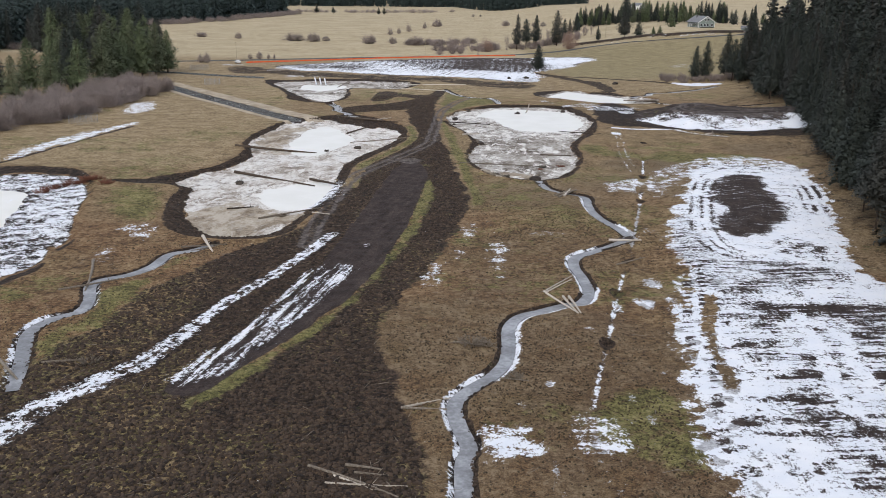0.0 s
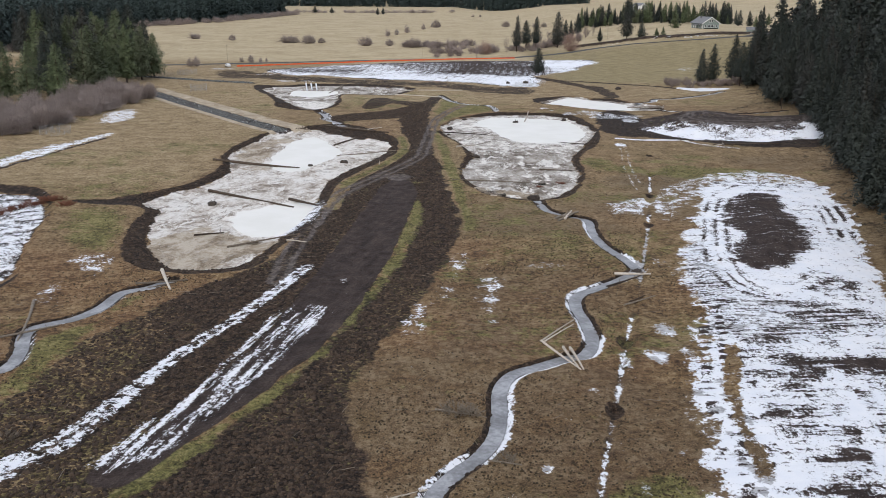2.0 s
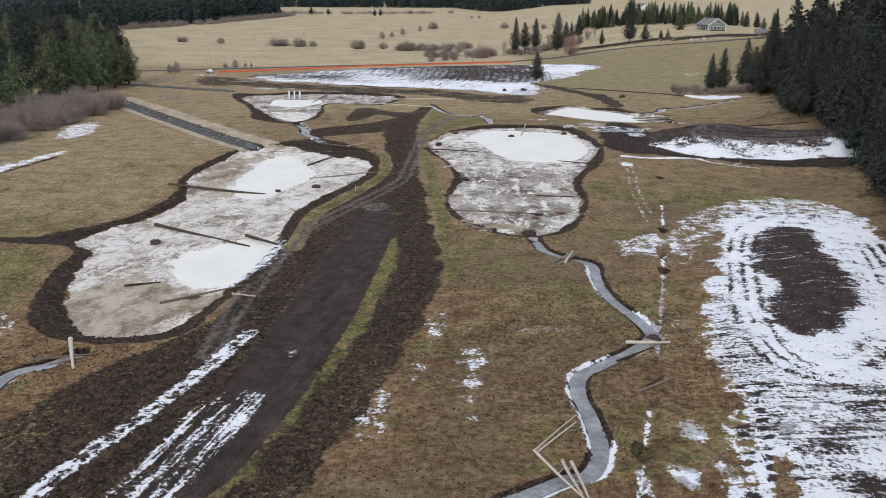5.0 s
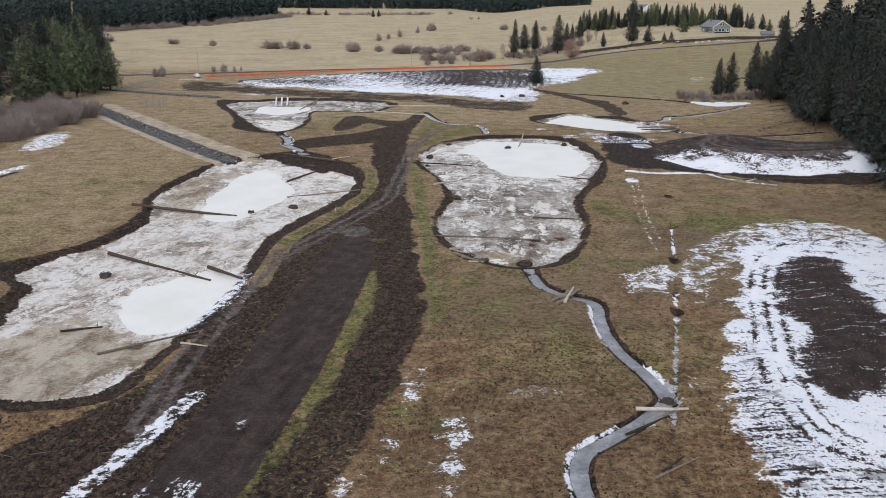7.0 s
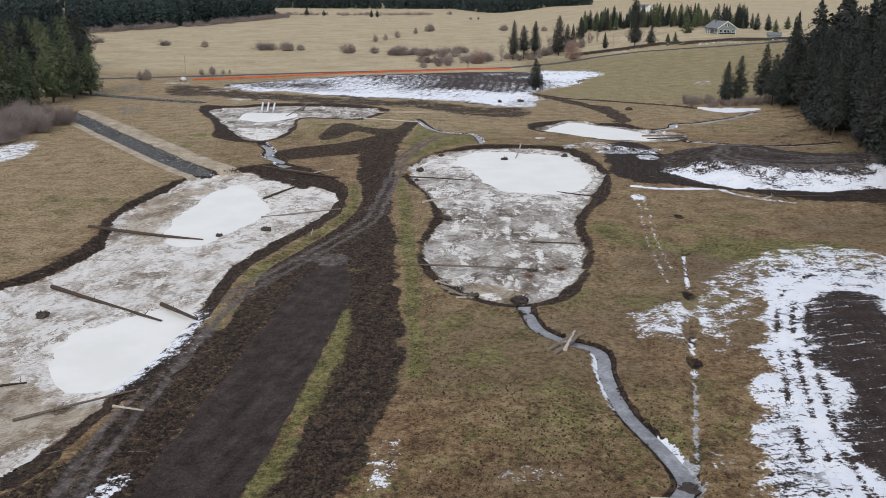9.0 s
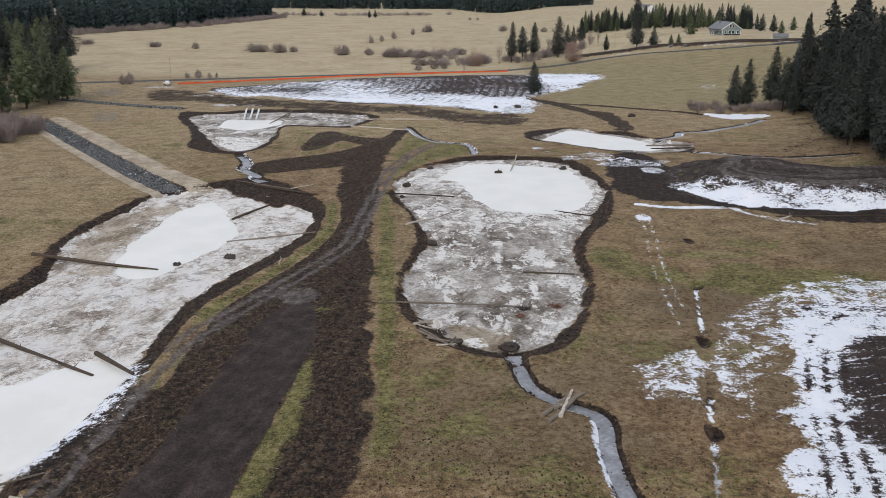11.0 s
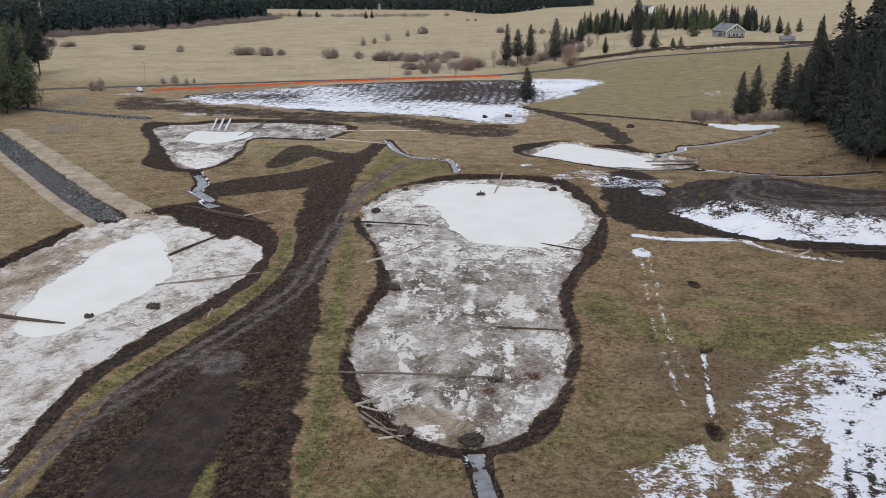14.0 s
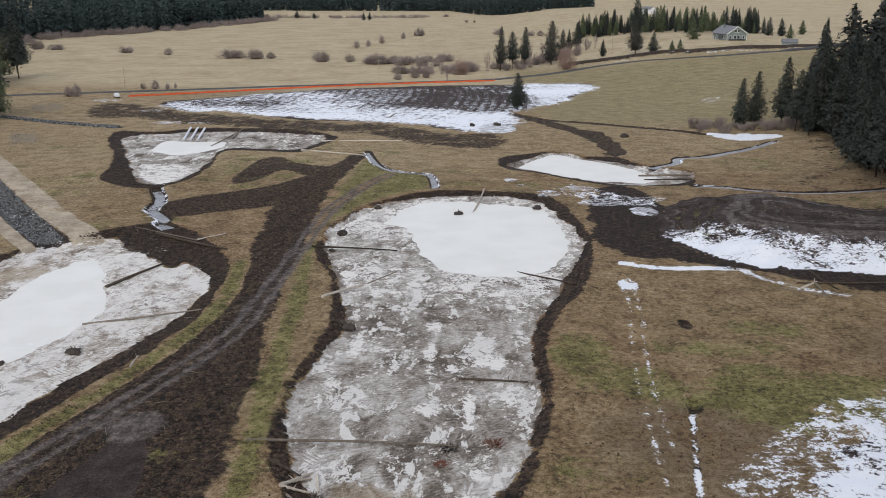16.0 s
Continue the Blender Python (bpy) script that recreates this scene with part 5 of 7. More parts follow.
# rock-lined channel with matting on its shoulders
RIPRAP = smooth(PLAN["riprap"], False, 8)
rd = sdist(RIPRAP, False)
rt = np.gradient(RIPRAP, axis=0)
rn = np.stack([rt[:, 1], -rt[:, 0]], 1) / np.hypot(*rt.T)[:, None]
RUP = smooth(PLAN["riprap_beyond"], False, 8)
GZ -= 0.9 * ss(4.2, 0.5, rd)
lay("mat", sdist(RIPRAP - rn * 5.9, False) - 3.0, 0.62, 0.4)
lay("mat", sdist(RIPRAP + rn * 4.6, False) - 1.4, 1.0, 0.4)
for cover in ("moss", "soil", "straw"):
    clear(cover, rd - 4.5)
lay("lot", rd - 3.1, 1.0, 0.5)
lay("snow", rd - 3.5, 0.34, 1.0)
lay("lot", sdist(RUP, False) - 2.2, 1.0, 0.6)
d = sdist(smooth(PLAN["wood_floor"], True, 4))
lay("soil", d - 1 + 4 * RAGGED, 0.40, 4.0)
lay("dark_grass", d, 0.4, 5.0)
lay("straw", d, 0.4, 4.0)
d = sdist(smooth(PLAN["bank_beyond"], False, 4), False)
clear("hay", d - 5, 2)
clear("meadow", d - 5, 2)
lay("soil", d - 6.0, 1.0, 2.5)
GZ += 2.0 * ss(8.5, 4, d)
lay("snow", sdist(smooth(PLAN["bank_beyond"], False, 4) + np.array([0.0, -6.5]), False) - 1.5, 0.5, 1.0)
for line in ("fence_row", "fence_row_far", "field_drain"):
    dd = sdist(smooth(PLAN[line], False, 4), False) - 0.8
    clear("hay", dd, 1.5, 0.35)


def make_ground():
    nx, ny = len(TX), len(TY)
    me = bpy.data.meshes.new("ground")
    i = np.arange((nx - 1) * (ny - 1))
    a = i // (nx - 1) * nx + i % (nx - 1)
    quads = np.stack([a, a + 1, a + nx + 1, a + nx], 1)
    me.vertices.add(nx * ny)
    me.vertices.foreach_set("co", np.stack([GX, GY, GZ], 1).ravel().astype(np.float32))
    me.loops.add(quads.size)
    me.loops.foreach_set("vertex_index", quads.ravel().astype(np.int32))
    me.polygons.add(len(quads))
    me.polygons.foreach_set("loop_start", (np.arange(len(quads)) * 4).astype(np.int32))
    me.polygons.foreach_set("use_smooth", np.ones(len(quads), bool))
    me.update(calc_edges=True)
    for name, values in MASK.items():
        at = me.attributes.new(name, "FLOAT", "POINT")
        at.data.foreach_set("value", values.astype(np.float32))
    me.materials.append(GROUND)
    return tagged(new("ground", me), "brown winter meadow with mud, basins and snow patches", "ground", kind="structure")


GROUND_OB = make_ground()
ZGRID = GZ.reshape(len(TY), len(TX))
SOIL_GRID = (MASK["soil"] * (1 - MASK["moss"]) * (1 - MASK["lot"]) * (1 - MASK["snow"]) * (1 - MASK["gravel"])).reshape(len(TY), len(TX))
BARE_GRID = np.maximum.reduce([MASK[k] for k in ("soil", "lot", "silt", "snow", "hay", "mat", "gravel")]).reshape(len(TY), len(TX))


LX, LY = TX.tolist(), TY.tolist()


def bisect(a, x):
    lo, hi = 0, len(a)
    while lo < hi:
        mid = (lo + hi) // 2
        if x < a[mid]:
            hi = mid
        else:
            lo = mid + 1
    return lo


TUFT_GRID = ss(0.4, 0.6, vnoise(GX, GY, 0.05, 12, 2)).reshape(len(TY), len(TX))


def sample(grid, x, y):
    i = min(max(bisect(LX, x) - 1, 0), len(LX) - 2)
    j = min(max(bisect(LY, y) - 1, 0), len(LY) - 2)
    u, v = (x - LX[i]) / (LX[i + 1] - LX[i]), (y - LY[j]) / (LY[j + 1] - LY[j])
    g = grid
    return float((g[j, i] * (1 - u) + g[j, i + 1] * u) * (1 - v) + (g[j + 1, i] * (1 - u) + g[j + 1, i + 1] * u) * v)


def land(x, y):
    return sample(ZGRID, x, y)


# ---- shared makers ----
def mesh_of(name, verts, faces, mat, smooth_faces=False):
    me = bpy.data.meshes.new(name)
    me.from_pydata([tuple(v) for v in verts], [], faces)
    me.materials.append(mat)
    if smooth_faces:
        me.polygons.foreach_set("use_smooth", np.ones(len(me.polygons), bool))
    return me


def part(name, bm, material, parent, label=""):
    me = bpy.data.meshes.new(name)
    bm.to_mesh(me)
    bm.free()
    me.materials.append(material)
    ob = new(name, me)
    ob.parent = parent
    return tagged(ob, label)


def piece(name, me, parent, at=(0, 0, 0), label=""):
    ob = new(name, me)
    ob.parent = parent
    ob.location = at
    return tagged(ob, label)


def box(bm, x0, x1, y0, y1, z0, z1, bevel=0.0):
    r = bmesh.ops.create_cube(bm, size=1.0, matrix=Matrix.Translation(((x0 + x1) / 2, (y0 + y1) / 2, (z0 + z1) / 2)) @ Matrix.Diagonal((x1 - x0, y1 - y0, z1 - z0, 1)))
    if bevel:
        es = list({e for v in r["verts"] for e in v.link_edges})
        bmesh.ops.bevel(bm, geom=es, offset=bevel, segments=2, affect="EDGES")
    return bm


def tube(bm, pts, radii, sides=8, cap=True):
    """A round tapered tube through the points."""
    rings = []
    for i, p in enumerate(pts):
        a, b = Vector(pts[max(i - 1, 0)]), Vector(pts[min(i + 1, len(pts) - 1)])
        q = (b - a).to_track_quat("Z", "Y").to_matrix()
        rings.append([bm.verts.new(Vector(p) + q @ Vector((math.cos(k * math.tau / sides) * radii[i], math.sin(k * math.tau / sides) * radii[i], 0))) for k in range(sides)])
    for r0, r1 in zip(rings, rings[1:]):
        for k in range(sides):
            bm.faces.new((r0[k], r0[(k + 1) % sides], r1[(k + 1) % sides], r1[k]))
    if cap:
        bm.faces.new(rings[0][::-1])
        bm.faces.new(rings[-1])
    return bm


# ---- ice on ponds and streams ----
def ice_sheet(key, z, label):
    line = smooth(PLAN[key], True, 5)
    c = line.mean(0)
    bm = bmesh.new()
    ring = [bm.verts.new((*(c + (p - c) * (1 + 1.6 / np.linalg.norm(p - c))), z)) for p in line]
    low = [bm.verts.new((v.co.x, v.co.y, z - 0.15)) for v in ring]
    top = bm.faces.new(ring)
    bm.faces.new(low[::-1])
    for i in range(len(ring)):
        j = (i + 1) % len(ring)
        bm.faces.new((ring[j], ring[i], low[i], low[j]))
    bmesh.ops.recalc_face_normals(bm, faces=bm.faces)
    ob = part("pond_ice", bm, ICE, None)
    return tagged(ob, label, "pond ice", kind="structure")


for key, z in (("west_ice", -0.82), ("west_ice_near", -0.80), ("centre_ice", -0.88), ("north_ice", -0.78), ("east_ice", -0.68), ("far_west_ice", -0.80)):
    ice_sheet(key, z, "milky pale grey ice on a shallow pond")
for line, half, down in STREAMS:
    t = np.gradient(line, axis=0)
    nrm = np.stack([t[:, 1], -t[:, 0]], 1) / (np.hypot(*t.T)[:, None] + 1e-9)
    vs, fs = [], []
    for k, (p, q) in enumerate(zip(line, nrm)):
        w = (half + 0.22) * (0.9 + 0.25 * float(vnoise(p[0], p[1], 0.2, 81)))
        z = float(hill(*p)) - down
        vs += [(*(p - q * w), z), (*(p + q * w), z), (*(p + q * w), z - 0.12), (*(p - q * w), z - 0.12)]
        if k:
            b = 4 * k
            fs += [(b - 4, b - 3, b + 1, b), (b - 3, b - 2, b + 2, b + 1), (b - 1, b - 4, b, b + 3)]
    tagged(new("stream_ice", mesh_of("stream_ice", vs, fs, STREAM_ICE)), "grey ice ribbon filling a narrow winding stream channel", "stream", kind="structure")


# ---- trees ----
def trunk_mesh(h, r, seed):
    rnd = random.Random(seed)
    bm = bmesh.new()
    n = 6
    pts = [(rnd.uniform(-1, 1) * 0.012 * h * i / n, rnd.uniform(-1, 1) * 0.012 * h * i / n, h * i / n - 0.3 * (i == 0)) for i in range(n + 1)]
    tube(bm, pts, [r * (1 - 0.93 * i / n) for i in range(n + 1)], 7)
    for _ in range(9):
        z, a = rnd.uniform(0.06, 0.35) * h, rnd.uniform(0, math.tau)
        ln = rnd.uniform(0.05, 0.11) * h
        tube(bm, [(0, 0, z), (math.cos(a) * ln, math.sin(a) * ln, z - 0.1 * ln)], [0.05, 0.012], 4)
    me = bpy.data.meshes.new("trunk")
    bm.to_mesh(me)
    bm.free()
    me.materials.append(BARK)
    return me


def toned(me, tone, normals):
    """Give a crown its boughs' tones and soft normals that follow the crown's form."""
    at = me.attributes.new("tone", "FLOAT", "POINT")
    at.data.foreach_set("value", np.asarray(tone, np.float32))
    me.polygons.foreach_set("use_smooth", np.ones(len(me.polygons), bool))
    me.normals_split_custom_set_from_vertices([tuple(n) for n in normals])
    return me


def crown_shape(h, rad, seed, base=0.1, boughs=150, sprays=15, shape=0.8, fat=0.35, droop=0.3, size=0.75):
    """A crown of tapering boughs, each one a fan of pointed needle sprays."""
    rnd = random.Random(seed)
    vs, fs, tone, nor = [], [], [], []
    lump = [rnd.uniform(0.55, 1.2) for _ in range(60)]
    for k in range(boughs):
        u = 1 - (1 - (k + rnd.random()) / boughs) ** 0.85
        z = h * (base + (0.985 - base) * u)
        prof = rad * (min(1.0, fat + 3.0 * u) * (1 - u) ** shape + 0.03)
        a = k * 2.39996 + rnd.uniform(-0.45, 0.45)
        reach = prof * rnd.uniform(0.80, 1.12) * lump[int(a * 1.5 + u * 11) % 60]
        rise = rnd.uniform(-0.15, 0.12) + 0.55 * u * u
        ca, sa = math.cos(a), math.sin(a)
        t = min(1.0, max(0.0, rnd.gauss(0.5, 0.24)))
        n = max(4, int(sprays * (0.3 + 0.7 * reach / rad)))
        for c in range(n):
            s = 1 - 0.86 * (c / n) ** 1.25
            side = rnd.uniform(-1, 1) * (0.42 * (1 - s) + 0.12) * reach
            o = Vector((ca * reach * s - sa * side, sa * reach * s + ca * side, z + reach * (rise * s - droop * s * s) + rnd.gauss(0, 0.16 + 0.06 * reach)))
            w = rnd.uniform(-0.9, 0.9)
            d = Vector((ca * math.cos(w) - sa * math.sin(w), sa * math.cos(w) + ca * math.sin(w), rnd.uniform(-0.55, 0.25) + 0.5 * u)).normalized()
            ln = size * rnd.uniform(0.7, 1.35) * (0.55 + 0.55 * (1 - u))
            out = Vector((o.x, o.y, 0)) / (prof + 0.4 * size)
            nn = (out * 0.9 + Vector((rnd.gauss(0, 0.22), rnd.gauss(0, 0.22), 0.62 + rnd.gauss(0, 0.2)))).normalized()
            face = (nn + Vector((rnd.gauss(0, 0.55), rnd.gauss(0, 0.55), rnd.gauss(0, 0.55)))).normalized()
            d = (d - face * d.dot(face)).normalized()
            x = d.cross(face) * ln * rnd.uniform(0.20, 0.36)
            b = len(vs)
            vs += [o - d * ln * 0.5 + x, o + d * ln * 0.6, o - d * ln * 0.5 - x]
            fs.append((b, b + 1, b + 2))
            tone += [t] * 3
            nor += [nn] * 3
    return vs, fs, tone, nor


def crown_mesh(h, rad, seed, mat, *shape):
    vs, fs, tone, nor = crown_shape(h, rad, seed, *shape)
    return toned(mesh_of("crown", vs, fs, mat), tone, nor)


def tree(name, label, trunk, crown):
    e = new(name)
    tagged(e, label, "tree")
    piece("trunk", trunk, e)
    piece("crown", crown, e)
    return e


FIRS = [tree("fir_tree", "tall dark green conifer at the wood's edge", trunk_mesh(20, 0.28, s), crown_mesh(20, 3.7 + 0.25 * s, 100 + s, NEEDLES, 0.05 + 0.02 * (s % 3), 270, 44, 0.95, 0.6, 0.42, 0.43)) for s in range(5)]
PINES = [tree("pine_tree", "olive green pine with a full irregular crown", trunk_mesh(16, 0.26, 20 + s), crown_mesh(16, 3.7 + 0.3 * s, 200 + s, PINE, 0.10, 215, 46, 0.66, 0.45, 0.12, 0.43)) for s in range(4)]
BROAD = [tree("pine_tree", "dark green pine with a broad irregular crown", trunk_mesh(18, 0.28, 40 + s), crown_mesh(18, 3.8 + 0.3 * s, 240 + s, NEEDLES, 0.12 + 0.05 * s, 205, 46, 0.66, 0.40, 0.14, 0.45)) for s in range(4)]
THIN = [tree("far_tree", "dark conifer standing beyond the field", trunk_mesh(16, 0.22, 30 + s), crown_mesh(16, 3.0 + 0.3 * s, 300 + s, PINE if s == 1 else NEEDLES, 0.06, 130, 22, 0.75, 0.45, 0.2, 0.72)) for s in range(3)]
DEEP = [tree("fir_tree", "dark green conifer deep inside the wood", trunk_mesh(20, 0.28, 60 + s), crown_mesh(20, 3.8 + 0.3 * s, 320 + s, NEEDLES, 0.30, 100, 22, 0.8, 0.6, 0.3, 1.05)) for s in range(3)]
PROTOS = FIRS + PINES + BROAD + THIN + DEEP


def plant(proto, x, y, size, rnd, group="", lean=2.0, wide=1.0):
    m = pose(x, y, land(x, y) - 0.1, rnd.uniform(-lean, lean), rnd.uniform(-lean, lean), rnd.uniform(0, 360))
    ob = copy_thing(proto, m)
    ob.scale = (size * wide, size * wide, size)
    if group:
        tagged(ob, group=group)
    return ob


def shrub_mesh(h, spread, stems, seed, mat):
    rnd = random.Random(seed)
    vs, fs = [], []

    def twig(p, d, ln, r):
        tip = p + d * ln
        s = d.orthogonal().normalized() * r
        t = d.cross(s)
        b = len(vs)
        vs.extend([p + s, p - 0.5 * s + 0.87 * t, p - 0.5 * s - 0.87 * t, tip])
        fs.extend([(b, b + 1, b + 3), (b + 1, b + 2, b + 3), (b + 2, b, b + 3)])
        return tip

    for _ in range(stems):
        a, o = rnd.uniform(0, math.tau), rnd.uniform(0, 0.35) * spread
        p = Vector((math.cos(a) * o, math.sin(a) * o, -0.1))
        d = Vector((math.cos(a) * rnd.uniform(0.1, 0.9) * spread / h, math.sin(a) * rnd.uniform(0.1, 0.9) * spread / h, 1)).normalized()
        ln = h * rnd.uniform(0.6, 1.05)
        twig(p, d, ln, 0.035)
        for _ in range(7):
            s = rnd.uniform(0.3, 0.95)
            d2 = (d + Vector((rnd.uniform(-1, 1), rnd.uniform(-1, 1), rnd.uniform(0, 0.7))) * 0.65).normalized()
            q = p + d * ln * s
            twig(q, d2, ln * rnd.uniform(0.18, 0.4), 0.028)
            twig(q + d2 * 0.12 * ln, (d2 + Vector((rnd.uniform(-1, 1), rnd.uniform(-1, 1), 0.2)) * 0.6).normalized(), ln * rnd.uniform(0.12, 0.25), 0.024)
    return mesh_of("shrub", vs, fs, mat)


def shrub(me, x, y, sx, sz, rnd, name="shrub", label="leafless grey-brown shrub in dry grass", group=""):
    ob = new(name, me)
    ob.matrix_basis = pose(x, y, land(x, y), 0, 0, rnd.uniform(0, 360)) @ Matrix.Diagonal((sx, sx, sz, 1))
    return tagged(ob, label, "shrub", group)


THICKET = [shrub_mesh(4.0, 2.8, 46, 400 + s, TWIGS) for s in range(4)]


def dome_mesh(h, rad, stems, seed, mat):
    """A rounded leafless bush: stems fan out from the foot and end in a dome of fine twigs."""
    rnd = random.Random(seed)
    vs, fs = [], []
    lump = [rnd.uniform(0.7, 1.15) for _ in range(9)]
    for k in range(stems):
        a, e = rnd.uniform(0, math.tau), math.asin(rnd.uniform(0.03, 1.0))
        q = lump[int(a / math.tau * 9) % 9] * rnd.uniform(0.8, 1.1)
        tip = Vector((math.cos(a) * math.cos(e) * rad * q, math.sin(a) * math.cos(e) * rad * q, math.sin(e) * h * q + 0.2))
        foot = Vector((tip.x * 0.25, tip.y * 0.25, -0.1))
        mid = foot.lerp(tip, 0.5) + Vector((0, 0, 0.08 * h))
        pts = [(foot, mid, 0.05), (mid, tip, 0.035)]
        for _ in range(6):
            s = mid.lerp(tip, rnd.uniform(0.1, 0.95))
            pts.append((s, s + Vector((rnd.gauss(0, 1), rnd.gauss(0, 1), rnd.gauss(0.4, 0.8))) * 0.16 * h, 0.03))
        for p, t, r in pts:
            d = (t - p).normalized()
            x = d.orthogonal().normalized() * r
            y = d.cross(x)
            b = len(vs)
            vs.extend([p + x, p - 0.5 * x + 0.87 * y, p - 0.5 * x - 0.87 * y, t])
            fs.extend([(b, b + 1, b + 3), (b + 1, b + 2, b + 3), (b + 2, b, b + 3)])
    return mesh_of("shrub", vs, fs, mat)


DENSE = [dome_mesh(4.0, 3.2, 150, 420 + s, TWIGS) for s in range(3)]
RUST = [dome_mesh(8.0, 5.0, 170, 440, RED_TWIGS)]
TALLBARE = [shrub_mesh(8.0, 3.0, 26, 441, TWIGS)]

# ---- the dark wood on the east side ----
rnd = random.Random(11)
edge = smooth(PLAN["wood_edge"], False, 8)
ey, ex = edge[:, 1][::-1], edge[:, 0][::-1]
order = np.argsort(ey)
ey, ex = ey[order], ex[order]
spots = []
tries = 0
while len(spots) < 225 and tries < 30000:
    tries += 1
    y = rnd.uniform(92, 414)
    depth = abs(rnd.gauss(0, 1)) * 24 + 3.5
    x = float(np.interp(y, ey, ex)) + depth + rnd.uniform(0, 1.5) + 1.5 * float(ss(320, 390, y))
    gap = 5.0 + 0.06 * depth
    if all((x - a) ** 2 + (y - b) ** 2 > gap * gap for a, b in spots):
        spots.append((x, y))
tries = 0
while len(spots) < 320 and tries < 20000:
    tries += 1
    y = rnd.uniform(270, 430)
    x = float(np.interp(y, ey, ex)) + rnd.uniform(20, 90)
    if all((x - a) ** 2 + (y - b) ** 2 > 42 for a, b in spots):
        spots.append((x, y))
for x, y in spots:
    deep = x - float(np.interp(y, ey, ex))
    size = rnd.uniform(0.9, 1.25) + 0.55 * float(ss(6, 22, deep)) + 0.3 * float(ss(28, 45, deep))
    kind = rnd.random()
    plant(DEEP[rnd.randrange(3)] if deep > 30 else FIRS[rnd.randrange(5)] if kind < 0.45 else BROAD[rnd.randrange(4)], x, y, size * (1.0 if kind < 0.42 else 0.95), rnd, "trees of the east wood", wide=rnd.uniform(0.95, 1.2))
tries = len(spots)
for _ in range(4000):
    if tries >= 395:
        break
    x, y = rnd.uniform(127, 205), rnd.uniform(375, 450)
    if x > 128 + 0.35 * abs(y - 400) and all((x - a) ** 2 + (y - b) ** 2 > 27 for a, b in spots):
        spots.append((x, y))
        tries += 1
        plant(FIRS[rnd.randrange(5)] if tries % 2 else BROAD[rnd.randrange(4)], x, y, rnd.uniform(0.95, 1.35), rnd, "trees of the east wood", wide=rnd.uniform(1.0, 1.25))
for x, y, s in ((115, 424, 0.9), (120.5, 427, 1.0), (131, 432, 1.2)):
    plant(BROAD[0], x, y, s, rnd, "trees of the east wood", wide=1.15)
for k in range(34):
    x, y = rnd.uniform(100, 132), rnd.uniform(414, 430)
    shrub(THICKET[k % 4], x, y, 0.9, rnd.uniform(0.5, 0.9), rnd, group="shrubs by the wood")

# ---- the thicket and grove on the west side ----
line = smooth(PLAN["thicket_edge"], False, 8)
THICK_SPOTS = []
for k in range(215):
    u = rnd.uniform(0, len(line) - 1.01)
    p = line[int(u)] + (line[int(u) + 1] - line[int(u)]) * (u % 1)
    near = k < 105
    off = rnd.uniform(0, 9) if near else rnd.uniform(7, 26)
    x, y, sx, sz = float(p[0]) - off * 0.9, float(p[1]) + off * 0.3, rnd.uniform(1.1, 1.6), rnd.uniform(0.9, 1.7) * (1.0 if near else 1.15)
    if near:
        shrub(DENSE[k % 3] if k % 2 else THICKET[k % 4], x, y, sx, sz, rnd, label="leafless mauve-grey shrub at the thicket's edge", group="shrubs of the west thicket")
    else:
        THICK_SPOTS.append((x, y, sx, sz))
grove = [(-159, 335, 0.95), (-149, 325, 0.8), (-156, 354, 1.05), (-143, 343, 0.95), (-152, 366, 1.15), (-155, 387, 1.25), (-143, 362, 1.1), (-136, 352, 1.0), (-147, 380, 1.3), (-140, 395, 1.2), (-133, 385, 1.15), (-150, 415, 1.3),
         (-139, 412, 1.15), (-132, 404, 1.1), (-128, 420, 1.15), (-126, 434, 1.2), (-133, 440, 1.25), (-130, 452, 1.2), (-140, 440, 1.25), (-147, 448, 1.3), (-124, 446, 1.05), (-165, 345, 0.9), (-170, 330, 0.85), (-160, 310, 0.75), (-148, 300, 0.8),
         (-152, 285, 0.75), (-165, 290, 0.85), (-145, 262, 0.8), (-155, 250, 0.9), (-140, 240, 0.75), (-158, 230, 0.85)]
for x, y, s in grove:
    plant(PINES[rnd.randrange(4)] if rnd.random() < 0.8 else BROAD[rnd.randrange(4)], x - (4 if x < -135 else 10), y, s * rnd.uniform(1.15, 1.4), rnd, "trees of the west grove", wide=rnd.uniform(1.05, 1.35))
for k in range(30):
    plant(PINES[k % 4] if k % 3 else BROAD[k % 4], rnd.uniform(-232, -182), rnd.uniform(522, 585), rnd.uniform(1.3, 1.8), rnd, "trees of the west grove", wide=1.2)
for k in range(48):
    plant(FIRS[k % 5], rnd.uniform(-335, -232), rnd.uniform(600, 690), rnd.uniform(1.1, 1.5), rnd, "trees west of the hay field")

